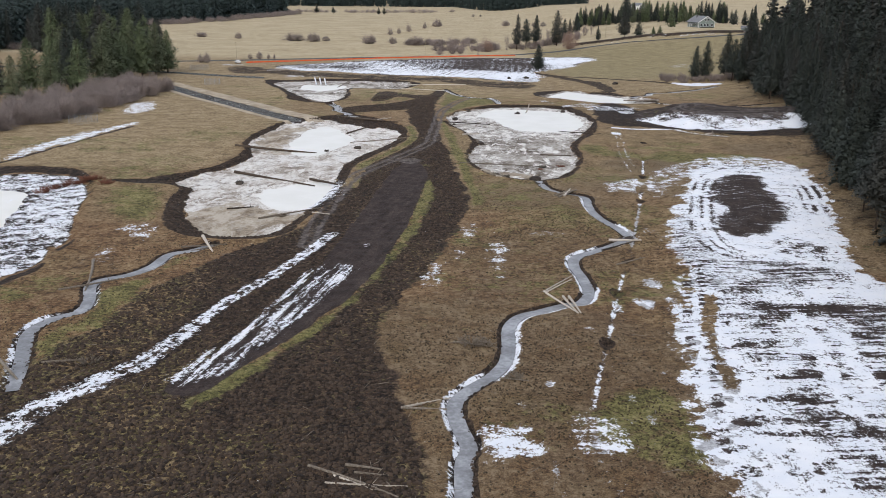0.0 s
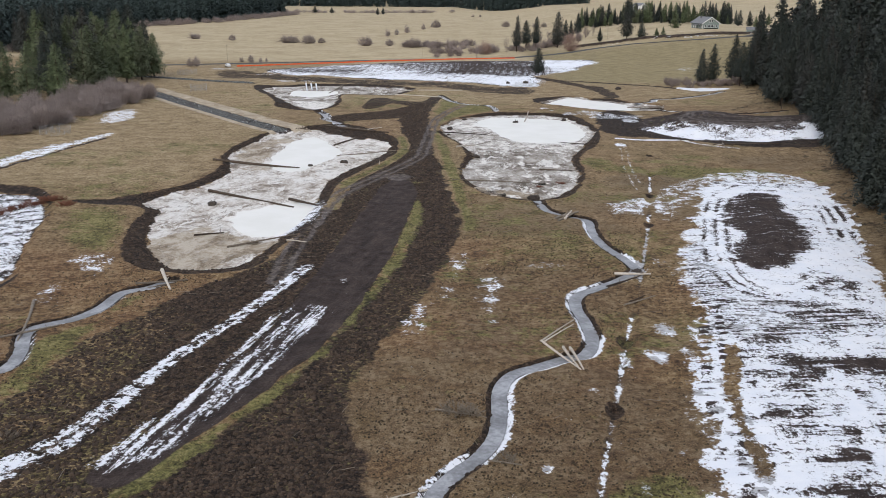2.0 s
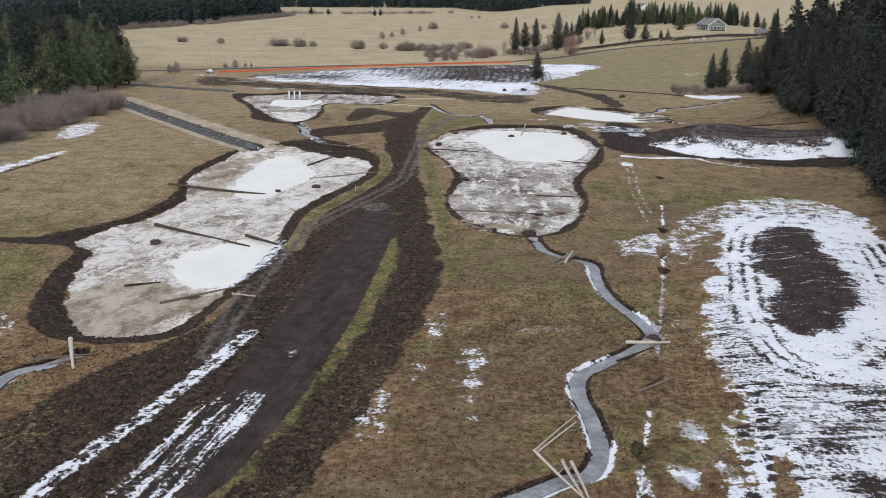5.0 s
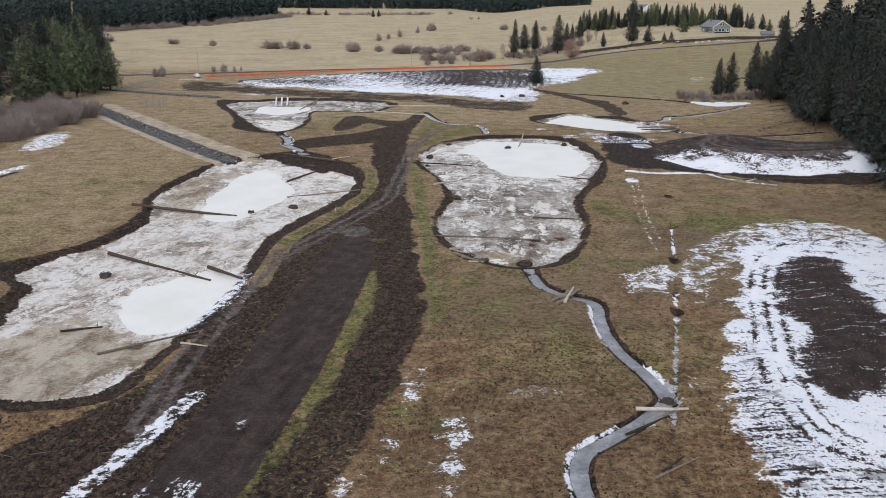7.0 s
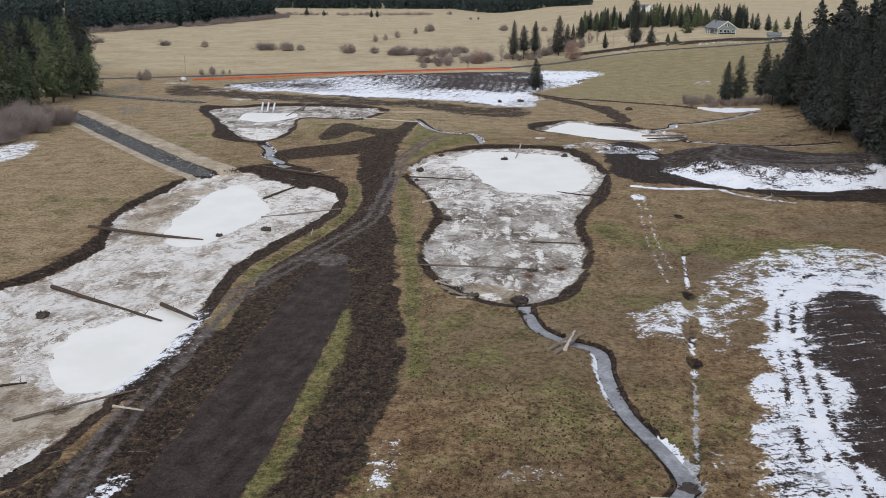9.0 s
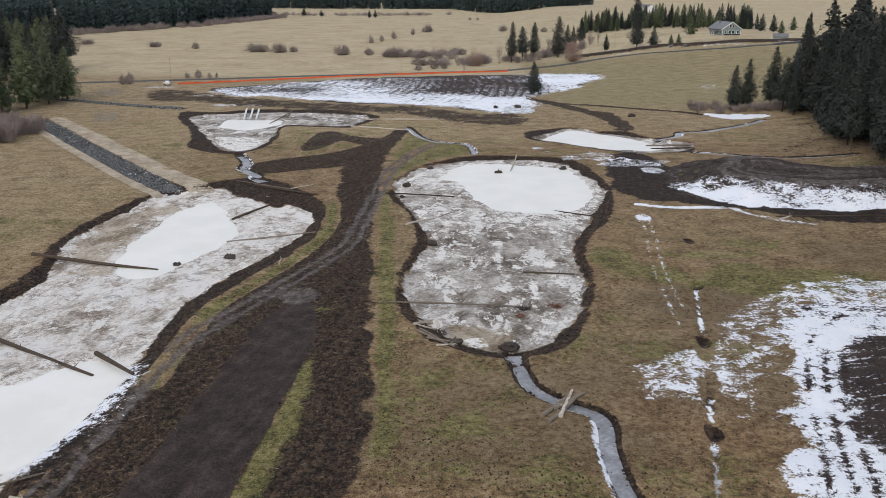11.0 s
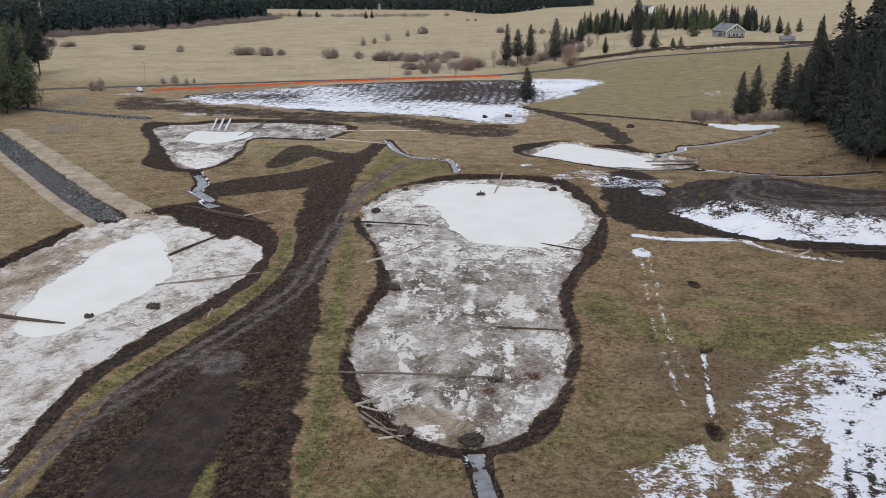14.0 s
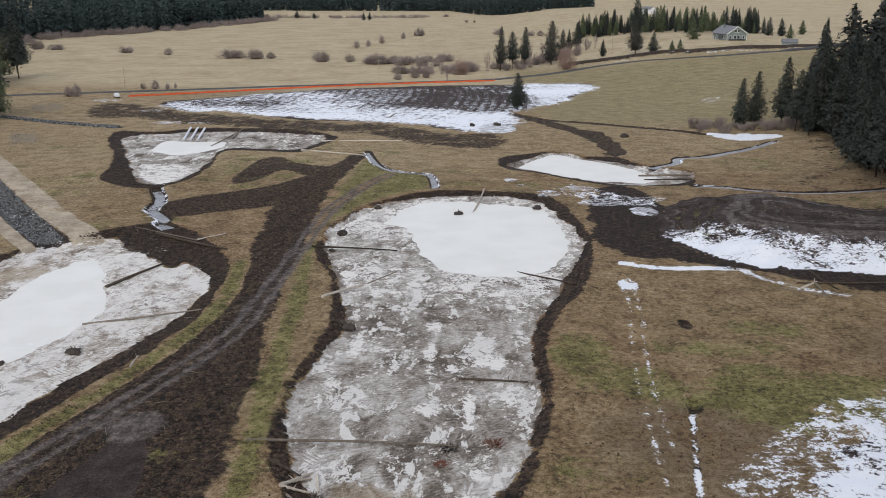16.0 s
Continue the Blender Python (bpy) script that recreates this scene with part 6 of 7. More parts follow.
# ---- trees and shrubs beyond the road ----
for x, y, w, h in PLAN["conifers"]:
    plant(BROAD[rnd.randrange(4)] if h > 16 or x < 50 else THIN[rnd.randrange(3)], x, y, h / 17, rnd, "trees beyond the road", wide=min(1.7, max(0.8, w * 3.2 / h)))
for k in range(190):
    u = rnd.random()
    x, y = 122 + 122 * u + rnd.uniform(-4, 4), 852 - 62 * u + rnd.uniform(-6, 60)
    plant(THIN[k % 3] if k % 4 else PINES[k % 3], x, y, rnd.uniform(0.4, 1.2), rnd, "trees behind the house")
for x, y, w, h in PLAN["field_shrubs"] + PLAN["field_shrubs_far"]:
    shrub(DENSE[int(w) % 3], x, y, w / 6.4, h / 4.4, rnd, label="round leafless shrub alone in the hay field", group="shrubs in the hay field")
    if w > 9:
        shrub(DENSE[int(w + 1) % 3], x + w * 0.3, y + 1.5, w / 9, h / 4.8, rnd, label="round leafless shrub alone in the hay field", group="shrubs in the hay field")
for x, y, w, h in PLAN["bare_trees"]:
    rust = w > 9
    shrub((RUST if rust else TALLBARE)[0], x, y, w / 9.5, h / 8, rnd, "bare_tree", "leafless reddish-brown tree beside the road" if rust else "slender leafless tree beside the road", "bare trees by the road")
for k in range(56):
    u = rnd.random()
    x, y = np.interp(u, [0, 0.5, 1], [10, 62, 112]) + rnd.uniform(-4, 4), np.interp(u, [0, 0.5, 1], [600, 655, 742]) + rnd.uniform(-4, 12)
    shrub(THICKET[k % 4] if k % 3 else DENSE[k % 2], float(x), float(y), rnd.uniform(0.9, 1.4), rnd.uniform(0.8, 1.6), rnd, group="shrubs along the road")

for name, n in (("hedge", 24), ("hedge_near", 12)):
    line = smooth(PLAN[name], False, 6)
    for k in range(n):
        p = line[rnd.randrange(len(line))]
        shrub(DENSE[k % 3], float(p[0]) + rnd.uniform(-4, 4), float(p[1]) + rnd.uniform(-3, 3), rnd.uniform(0.8, 1.4), rnd.uniform(0.7, 1.2), rnd, group="shrubs along the road")


def joined_shrubs(name, spots, label, keep):
    """Shrubs too many to count, joined into one mesh."""
    vs, fs, n = [], [], 0
    src = []
    for me in DENSE:
        co = np.empty(len(me.vertices) * 3, np.float32)
        me.vertices.foreach_get("co", co)
        src.append((co.reshape(-1, 3)[: 4 * keep], np.arange(keep)[:, None, None] * 4 + np.array([[0, 1, 3], [1, 2, 3], [2, 0, 3]])))
    for i, (x, y, sx, sz) in enumerate(spots):
        co, fa = src[i % 3]
        vs.append(co * np.array([sx, sx, sz]) + np.array([x, y, land(x, y)]))
        fs.append(fa.reshape(-1, 3) + n)
        n += len(co)
    me = mesh_of(name, np.concatenate(vs), np.concatenate(fs).tolist(), TWIGS)
    return tagged(new(name, me), label, "shrubs", kind="stuff")


rnd = random.Random(77)
spots = []
for _ in range(250):
    y = rnd.uniform(600, 1480)
    spots.append((float(forest_edge(y)) + rnd.uniform(1, 20), y, rnd.uniform(1.4, 2.4), rnd.uniform(1.1, 1.9)))
for _ in range(60):
    x = rnd.uniform(-300, 20)
    spots.append((x, 1560 + rnd.uniform(-12, 30) + 0.25 * abs(x + 200), 2.0, rnd.uniform(1.0, 1.6)))
joined_shrubs("foot_shrubs", spots, "grey leafless shrubs along the foot of the wood", 500)
joined_shrubs("thicket", THICK_SPOTS, "dense mauve-grey leafless thicket below the pines", 900)


def far_woods():
    """Thousands of distant conifers joined into one mesh: full crowns in front, coarser ones behind."""
    rnd = random.Random(5)
    full = [crown_shape(1.0, 0.135 + 0.012 * k, 900 + k, 0.03, 52, 6, 0.9, 0.55, 0.3, 0.085) for k in range(5)]
    rough = [crown_shape(1.0, 0.15, 920 + k, 0.03, 26, 4, 0.9, 0.6, 0.3, 0.15) for k in range(4)]
    kinds = [[(np.array(v), np.array(f), np.array(n)) for v, f, _, n in group] for group in (full, rough)]
    vs, fs, tone, nor, total = [], [], [], [], 0

    def conifer(x, y, h, wide, coarse):
        nonlocal total
        v, f, n = rnd.choice(kinds[coarse])
        a = rnd.uniform(0, math.tau)
        turn = np.array([[math.cos(a), math.sin(a), 0], [-math.sin(a), math.cos(a), 0], [0, 0, 1]])
        vs.append((v * np.array([h * wide, h * wide, h])) @ turn + np.array([x, y, land(x, y) - 0.3]))
        nor.append(n @ turn)
        fs.append(f + total)
        tone.append(np.full(len(v), min(1.0, max(0.0, rnd.gauss(0.45, 0.27)))))
        total += len(v)

    for _ in range(2700):
        y = rnd.uniform(560, 1700)
        d = rnd.random() ** 2 * 330
        conifer(float(forest_edge(y)) - d - 3, y, rnd.uniform(19, 34), rnd.uniform(0.85, 1.2), y > 1150 or d > 120)
    for _ in range(3000):
        x = rnd.uniform(-700, 265)
        d = rnd.random() ** 1.8 * 520
        y0 = float(np.interp(x, [-700, -300, 20, 100, 150, 265], [1880, 1850, 1850, 1640, 1590, 1740]))
        conifer(x, y0 + d, rnd.uniform(16, 26), 1.1, 1)
    for _ in range(700):
        conifer(rnd.uniform(240, 1300), rnd.uniform(2600, 2900), rnd.uniform(14, 22), 1.3, 1)
    # bluish colour stands in for haze over the distance
    me = mesh_of("far_woods", np.concatenate(vs).tolist(), np.concatenate(fs).tolist(), HAZY_NEEDLES)
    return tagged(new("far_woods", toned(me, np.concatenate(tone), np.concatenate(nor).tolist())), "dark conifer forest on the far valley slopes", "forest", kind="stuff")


far_woods()


# ---- logs, root wads and brush ----
def log(x0, y0, x1, y1, r, mat, label, seed, lift=0.0):
    rnd = random.Random(seed)
    a, b = Vector((x0, y0, land(x0, y0) + r * 0.7)), Vector((x1, y1, land(x1, y1) + r * 0.6 + lift))
    c = (a + b) / 2
    mid_z = max(land(a.x + (b.x - a.x) * s, a.y + (b.y - a.y) * s) + r * 0.5 - (a.z + (b.z - a.z) * s) for s in (0.25, 0.5, 0.75))
    if mid_z > 0:
        a.z, b.z = a.z + mid_z * 0.6, b.z + mid_z * 0.6
    c = (a + b) / 2
    ln = (b - a).length
    e = new("log", None)
    e.location = c
    tagged(e, label, "log", "fallen logs")
    n = 6
    bend = Vector((rnd.uniform(-1, 1), rnd.uniform(-1, 1), 0)) * 0.018 * ln
    pts = [a.lerp(b, i / n) - c + bend * math.sin(math.pi * i / n) for i in range(n + 1)]
    bm = bmesh.new()
    tube(bm, pts, [r * (1.12 - 0.5 * i / n) * rnd.uniform(0.94, 1.06) for i in range(n + 1)], 8)
    part("stem", bm, mat, e)
    for _ in range(rnd.randrange(2, 5)):
        s = rnd.uniform(0.3, 0.95)
        p = a.lerp(b, s) - c
        d = Vector((rnd.uniform(-1, 1), rnd.uniform(-1, 1), rnd.uniform(0.2, 1))).normalized()
        bm = bmesh.new()
        tube(bm, [p, p + d * rnd.uniform(0.3, 0.9)], [r * 0.3, r * 0.1], 5)
        part("branch_stub", bm, mat, e)
    return e


KIND = {"d": (LOG_DARK, "dark wet log lying across the mud"), "p": (LOG_PALE, "bleached bare log lying on the ground"), "m": (LOG_MID, "weathered grey-brown log lying on the ground")}
for i, (x0, y0, x1, y1, r, k) in enumerate(PLAN["logs_a"] + PLAN["logs_b"] + PLAN["logs_c"] + PLAN["logs_d"]):
    log(x0, y0, x1, y1, r, *KIND[k], 500 + i)


def root_wad(x, y, size, seed, mat=DARKWOOD, label="dark upturned root wad stuck in the mud"):
    rnd = random.Random(seed)
    e = new("root_wad")
    e.location = (x, y, land(x, y))
    tagged(e, label, "root wad", "root wads")
    bm = bmesh.new()
    bmesh.ops.create_icosphere(bm, subdivisions=2, radius=0.6 * size)
    for v in bm.verts:
        v.co *= rnd.uniform(0.65, 1.25)
        v.co.z = max(v.co.z * 0.7 + 0.15 * size, -0.1)
    part("root_ball", bm, mat, e)
    for _ in range(8):
        d = Vector((rnd.uniform(-1, 1), rnd.uniform(-1, 1), rnd.uniform(-0.1, 0.7))).normalized()
        p = Vector((0, 0, 0.22 * size))
        q = p + d * size * rnd.uniform(0.45, 0.72)
        bm = bmesh.new()
        tube(bm, [p, (p + q) / 2 + Vector((rnd.uniform(-0.1, 0.1), 0, 0.08)), q], [0.09 * size, 0.06 * size, 0.015 * size], 5)
        part("root", bm, mat, e)
    return e


for i, (x, y, s) in enumerate(PLAN["root_wads"]):
    wad = root_wad(x, y, s, 700 + i)
    wad.scale = (1.25, 1.0, 0.9) if i == 0 else (1, 1, 0.85)


def brush_pile(x, y, size, seed, mat, label):
    ob = new("brush_pile", shrub_mesh(0.7 * size, 2.4 * size, 90, seed, mat))
    ob.location = (x, y, land(x, y))
    return tagged(ob, label, "brush pile", kind="stuff")


for i, (x, y) in enumerate(PLAN["brush"]):
    brush_pile(x, y, 1.5 + 0.3 * (i % 2), 740 + i, BRUSH_RED, "rusty brown brush pile on the basin's rim")
brush_pile(93.8, 330, 1.8, 750, TWIGS, "grey brush pile beside a small stream")
brush_pile(-39, 93, 1.2, 751, LOG_MID, "loose brush on torn turf")
brush_pile(11.6, 203.6, 1.0, 757, DARKWOOD, "dark tangled debris among logs in the basin")
brush_pile(13.6, 200.9, 0.8, 758, DARKWOOD, "dark tangled debris among logs in the basin")
brush_pile(20.4, 197.6, 0.9, 759, DARKWOOD, "dark tangled debris at the stream's outlet")
brush_pile(3.5, 99.7, 1.5, 760, LOG_MID, "bare grey dead branch lying beside the stream")
brush_pile(7.7, 90.3, 0.9, 761, LOG_MID, "bare grey dead branch lying beside the stream")
brush_pile(-30.1, 163.6, 0.9, 762, LOG_MID, "grey brush tangled round a log on silt")
brush_pile(23.4, 213.6, 0.8, 753, NEEDLES, "green fir branch on a log in the basin")
brush_pile(27.8, 214.4, 0.9, 754, BRUSH_RED, "rusty brown fir branches lying on silt")
brush_pile(22.7, 210.2, 0.6, 755, BRUSH_RED, "rusty brown fir branches lying on silt")
brush_pile(9.4, 247.0, 1.1, 756, LOG_MID, "tangled grey brush on the basin's rim")
brush_pile(5, 99.5, 1.0, 752, LOG_MID, "loose brush beside the stream")

# ---- far objects: house, shed, car, fence, poles, road ----
def ribbon(key, half, up, mat, name, label):
    line = smooth(PLAN[key], False, 8)
    t = np.gradient(line, axis=0)
    nrm = np.stack([t[:, 1], -t[:, 0]], 1) / np.hypot(*t.T)[:, None]
    vs, fs = [], []
    for k, (p, q) in enumerate(zip(line, nrm)):
        z = land(*p) + up
        vs += [(*(p - q * (half + 0.8)), z - 0.8), (*(p - q * half), z), (*(p + q * half), z), (*(p + q * (half + 0.8)), z - 0.8)]
        if k:
            b = 4 * k
            fs += [(b - 4, b - 3, b + 1, b), (b - 3, b - 2, b + 2, b + 1), (b - 2, b - 1, b + 3, b + 2)]
    return tagged(new(name, mesh_of(name, vs, fs, mat)), label, "road", kind="structure")


ribbon("road", 2.6, 0.15, ASPHALT, "road", "narrow grey asphalt road past the hay field")


def house(x, y, turn):
    e = new("house")
    e.matrix_basis = pose(x, y, land(x, y) - 0.2, 0, 0, turn)
    tagged(e, "sage green house with white trim and grey roof", "house")
    w, ln, hw, hr = 6.2, 10.5, 4.2, 8.3
    bm = bmesh.new()
    pts = [(-w, 0), (w, 0), (w, hw), (0, hr), (-w, hw)]
    f, b = ([bm.verts.new((px, s * ln, pz)) for px, pz in pts] for s in (-1, 1))
    bm.faces.new(f)
    bm.faces.new(b[::-1])
    for i in range(5):
        j = (i + 1) % 5
        bm.faces.new((f[j], f[i], b[i], b[j]))
    bmesh.ops.recalc_face_normals(bm, faces=bm.faces)
    part("wall", bm, SIDING, e)
    for s in (-1, 1):
        bm = bmesh.new()
        n = Vector((s * (hr - hw), 0, w)).normalized() * 0.3
        o = 0.9
        a, c = Vector((0, 0, hr)), Vector((s * (w + o), 0, hw - o * (hr - hw) / w))
        vv = [[bm.verts.new(p + Vector((0, q * (ln + o), 0)) + u) for p in (a, c) for u in (Vector((0, 0, 0)), n)] for q in (-1, 1)]
        for k0, k1 in ((0, 1), (1, 3), (3, 2), (2, 0)):
            bm.faces.new((vv[0][k0], vv[0][k1], vv[1][k1], vv[1][k0]))
        bm.faces.new([vv[0][k] for k in (0, 2, 3, 1)])
        bm.faces.new([vv[1][k] for k in (0, 1, 3, 2)])
        bmesh.ops.recalc_face_normals(bm, faces=bm.faces)
        part("roof", bm, SHINGLE, e)
        bm = bmesh.new()
        tube(bm, [a + Vector((0, -ln - 0.95, 0.05)), c + Vector((0, -ln - 0.95, 0.05))], [0.28, 0.28], 4)
        part("barge_board", bm, TRIM, e, "white barge board")
        bm = bmesh.new()
        box(bm, s * w - 0.15, s * w + 0.15, -ln - 0.15, -ln + 0.15, 0, hw)
        part("corner_board", bm, TRIM, e, "white corner board")

    def window(px, pz, ww, wh, face):
        bm = bmesh.new()
        if face == "front":
            box(bm, px - ww / 2 - 0.2, px + ww / 2 + 0.2, -ln - 0.12, -ln + 0.05, pz - 0.2, pz + wh + 0.2)
        else:
            box(bm, -w - 0.12, -w + 0.05, px - ww / 2 - 0.2, px + ww / 2 + 0.2, pz - 0.2, pz + wh + 0.2)
        f = part("window", bm, TRIM, e, "white framed window")
        bm = bmesh.new()
        if face == "front":
            box(bm, px - ww / 2, px + ww / 2, -ln - 0.2, -ln - 0.1, pz, pz + wh)
        else:
            box(bm, -w - 0.2, -w - 0.1, px - ww / 2, px + ww / 2, pz, pz + wh)
        part("pane", bm, GLASS, f)

    for px, pz, ww, wh in ((-4.2, 1.2, 1.2, 1.6), (-1.3, 1.2, 1.5, 1.6), (1.0, 1.2, 1.5, 1.6), (4.2, 1.2, 1.2, 1.6), (-0.9, 5.0, 1.1, 1.6), (0.9, 5.0, 1.1, 1.6)):
        window(px, pz, ww, wh, "front")
    for px in (-8, -4.5, 2, 6):
        window(px, 1.2, 1.3, 1.6, "side")
    bm = bmesh.new()
    box(bm, -w - 3.0, -w, -4.0, 3.0, 2.7, 2.95)
    part("porch_roof", bm, SHINGLE, e)
    for py in (-3.7, -0.5, 2.7):
        bm = bmesh.new()
        box(bm, -w - 2.9, -w - 2.65, py, py + 0.25, 0, 2.7)
        part("porch_post", bm, TRIM, e)
    bm = bmesh.new()
    box(bm, -2.4, -1.6, 3, 3.9, hr - 1.6, hr + 1.0)
    part("chimney", bm, STONE, e)
    bm = bmesh.new()
    box(bm, -w + 1, w - 1, -ln - 1.6, -ln - 0.1, 0, 0.9, 0.2)
    part("hedge", bm, NEEDLES, e, "dark clipped hedge")
    return e


house(194.5, 712, 8)


def small_house(x, y, turn, w, ln, h, wall, roof, name, label, category):
    e = new(name)
    e.matrix_basis = pose(x, y, land(x, y) - 0.2, 0, 0, turn)
    tagged(e, label, category)
    bm = bmesh.new()
    box(bm, -w, w, -ln, ln, 0, h)
    part("wall", bm, wall, e)
    for s in (-1, 1):
        bm = bmesh.new()
        rise = w * 0.6
        vs = [bm.verts.new(p) for p in ((0, -ln - 0.4, h + rise), (0, ln + 0.4, h + rise), (s * (w + 0.5), ln + 0.4, h - 0.2), (s * (w + 0.5), -ln - 0.4, h - 0.2))]
        top = bm.faces.new(vs)
        r = bmesh.ops.extrude_face_region(bm, geom=[top])
        for v in r["geom"]:
            if isinstance(v, bmesh.types.BMVert):
                v.co.z -= 0.2
        bmesh.ops.recalc_face_normals(bm, faces=bm.faces)
        part("roof", bm, roof, e)
    bm = bmesh.new()
    tri = [bm.verts.new(p) for p in ((-w, -ln, h), (w, -ln, h), (0, -ln, h + w * 0.6 - 0.1), (-w, ln, h), (w, ln, h), (0, ln, h + w * 0.6 - 0.1))]
    for f in ((0, 1, 2), (5, 4, 3), (0, 3, 4, 1), (1, 4, 5, 2), (2, 5, 3, 0)):
        bm.faces.new([tri[k] for k in f])
    bmesh.ops.recalc_face_normals(bm, faces=bm.faces)
    part("gable", bm, wall, e)
    for px in (-w * 0.45, w * 0.45):
        bm = bmesh.new()
        box(bm, px - 0.6, px + 0.6, -ln - 0.1, -ln + 0.05, 1.0, 2.3)
        part("window", bm, GLASS, e)
    return e


small_house(213, 659, 75, 2.6, 4.0, 2.6, SIDING, SHINGLE, "shed", "small sage green shed near the road", "shed")
small_house(276, 1350, 30, 6, 9, 6, TRIM, SHINGLE, "farmhouse", "white farmhouse on the far hillside", "house")


def pickup(x, y, turn):
    e = new("pickup_truck")
    e.matrix_basis = pose(x, y, land(x, y), 0, 0, turn)
    tagged(e, "white pickup truck parked on a muddy pull-off", "truck")
    bm = bmesh.new()
    box(bm, -2.75, 2.75, -0.95, 0.95, 0.5, 1.1, 0.12)
    box(bm, 1.0, 2.7, -0.9, 0.9, 1.0, 1.25, 0.1)
    for s in (-1, 1):
        box(bm, -2.7, -0.9, s * 0.9 - 0.06, s * 0.9 + 0.06, 1.0, 1.4)
    box(bm, -2.72, -2.6, -0.9, 0.9, 1.0, 1.4)
    part("body", bm, CARPAINT, e)
    bm = bmesh.new()
    prof = [(-0.95, 1.05), (1.45, 1.05), (0.75, 1.85), (-0.75, 1.88)]
    a, b = ([bm.verts.new((px, s * (0.88 - 0.1 * (pz > 1.2)), pz)) for px, pz in prof] for s in (-1, 1))
    bm.faces.new(a)
    bm.faces.new(b[::-1])
    for i in range(4):
        bm.faces.new((a[(i + 1) % 4], a[i], b[i], b[(i + 1) % 4]))
    bmesh.ops.recalc_face_normals(bm, faces=bm.faces)
    part("cab", bm, CARPAINT, e)
    for s in (-1, 1):
        bm = bmesh.new()
        box(bm, -0.65, 0.75, s * 0.86 - 0.02, s * 0.86 + 0.02, 1.3, 1.72)
        part("side_window", bm, GLASS, e)
    bm = bmesh.new()
    v = [bm.verts.new(p) for p in ((1.40, -0.7, 1.18), (1.40, 0.7, 1.18), (0.86, 0.66, 1.8), (0.86, -0.66, 1.8))]
    bm.faces.new(v)
    r = bmesh.ops.extrude_face_region(bm, geom=bm.faces[:])
    for q in r["geom"]:
        if isinstance(q, bmesh.types.BMVert):
            q.co.x += 0.04
    part("windscreen", bm, GLASS, e)
    for px in (-1.7, 1.75):
        for s in (-1, 1):
            bm = bmesh.new()
            bmesh.ops.create_cone(bm, cap_ends=True, segments=16, radius1=0.4, radius2=0.4, depth=0.26, matrix=pose(px, s * 0.86, 0.4, 90))
            wh = part("wheel", bm, RUBBER, e)
            bm = bmesh.new()
            bmesh.ops.create_cone(bm, cap_ends=True, segments=12, radius1=0.22, radius2=0.22, depth=0.28, matrix=pose(px, s * 0.87, 0.4, 90))
            part("rim", bm, STEEL, wh)
    for s in (-1, 1):
        bm = bmesh.new()
        box(bm, 2.72, 2.78, s * 0.7 - 0.15, s * 0.7 + 0.15, 0.85, 1.02)
        part("headlight", bm, TRIM, e)
    return e


pickup(-113.0, 504, 118)


def orange_fence():
    e = new("barrier_fence")
    tagged(e, "bright orange plastic mesh barrier fence along the road", "fence")
    line = smooth(PLAN["orange"], False, 12)
    dist = np.concatenate([[0], np.cumsum(np.hypot(*np.diff(line, axis=0).T))])
    n = int(dist[-1] / 4.0)
    s = np.linspace(0, dist[-1], n)
    px, py = np.interp(s, dist, line[:, 0]), np.interp(s, dist, line[:, 1])
    for row, (h0, h1) in enumerate(((0.1, 0.8),)):
        vs, fs = [], []
        for k in range(n):
            z = land(px[k], py[k])
            sag = 0.08 * math.sin(k * 1.7)
            for oy in (0, 0.05):
                vs += [(px[k], py[k] + oy, z + h0), (px[k], py[k] + oy, z + h1 + sag)]
            if k:
                b = 4 * k
                fs += [(b - 4, b - 3, b + 1, b), (b - 2, b + 2, b + 3, b - 1), (b - 3, b - 1, b + 3, b + 1)]
        piece("mesh_band", mesh_of("mesh_band", vs, fs, ORANGE), e)
    bm = bmesh.new()
    tube(bm, [(0, 0, -0.3), (0, 0, 1.3)], [0.03, 0.03], 5)
    post = part("post", bm, STEEL, e)
    post.location = (px[0], py[0] - 0.06, land(px[0], py[0]))
    for k in range(1, n):
        piece("post", post.data, e, (px[k], py[k] - 0.06, land(px[k], py[k])))
    return e


orange_fence()


def utility_pole(x, y, h):
    e = new("utility_pole")
    e.location = (x, y, land(x, y))
    tagged(e, "pale wooden utility pole beside the road", "pole", "utility poles")
    bm = bmesh.new()
    tube(bm, [(0, 0, -0.5), (0.03, 0, h * 0.5), (0, 0, h)], [0.17, 0.15, 0.11], 8)
    part("shaft", bm, POLE, e)
    bm = bmesh.new()
    box(bm, -1.1, 1.1, -0.06, 0.06, h - 0.6, h - 0.45)
    part("crossarm", bm, POLE, e)


for x, y, h in ((-12.3, 579.2, 10), (-120.6, 535.6, 9.8), (120.3, 698.7, 12)):
    utility_pole(x, y, h)


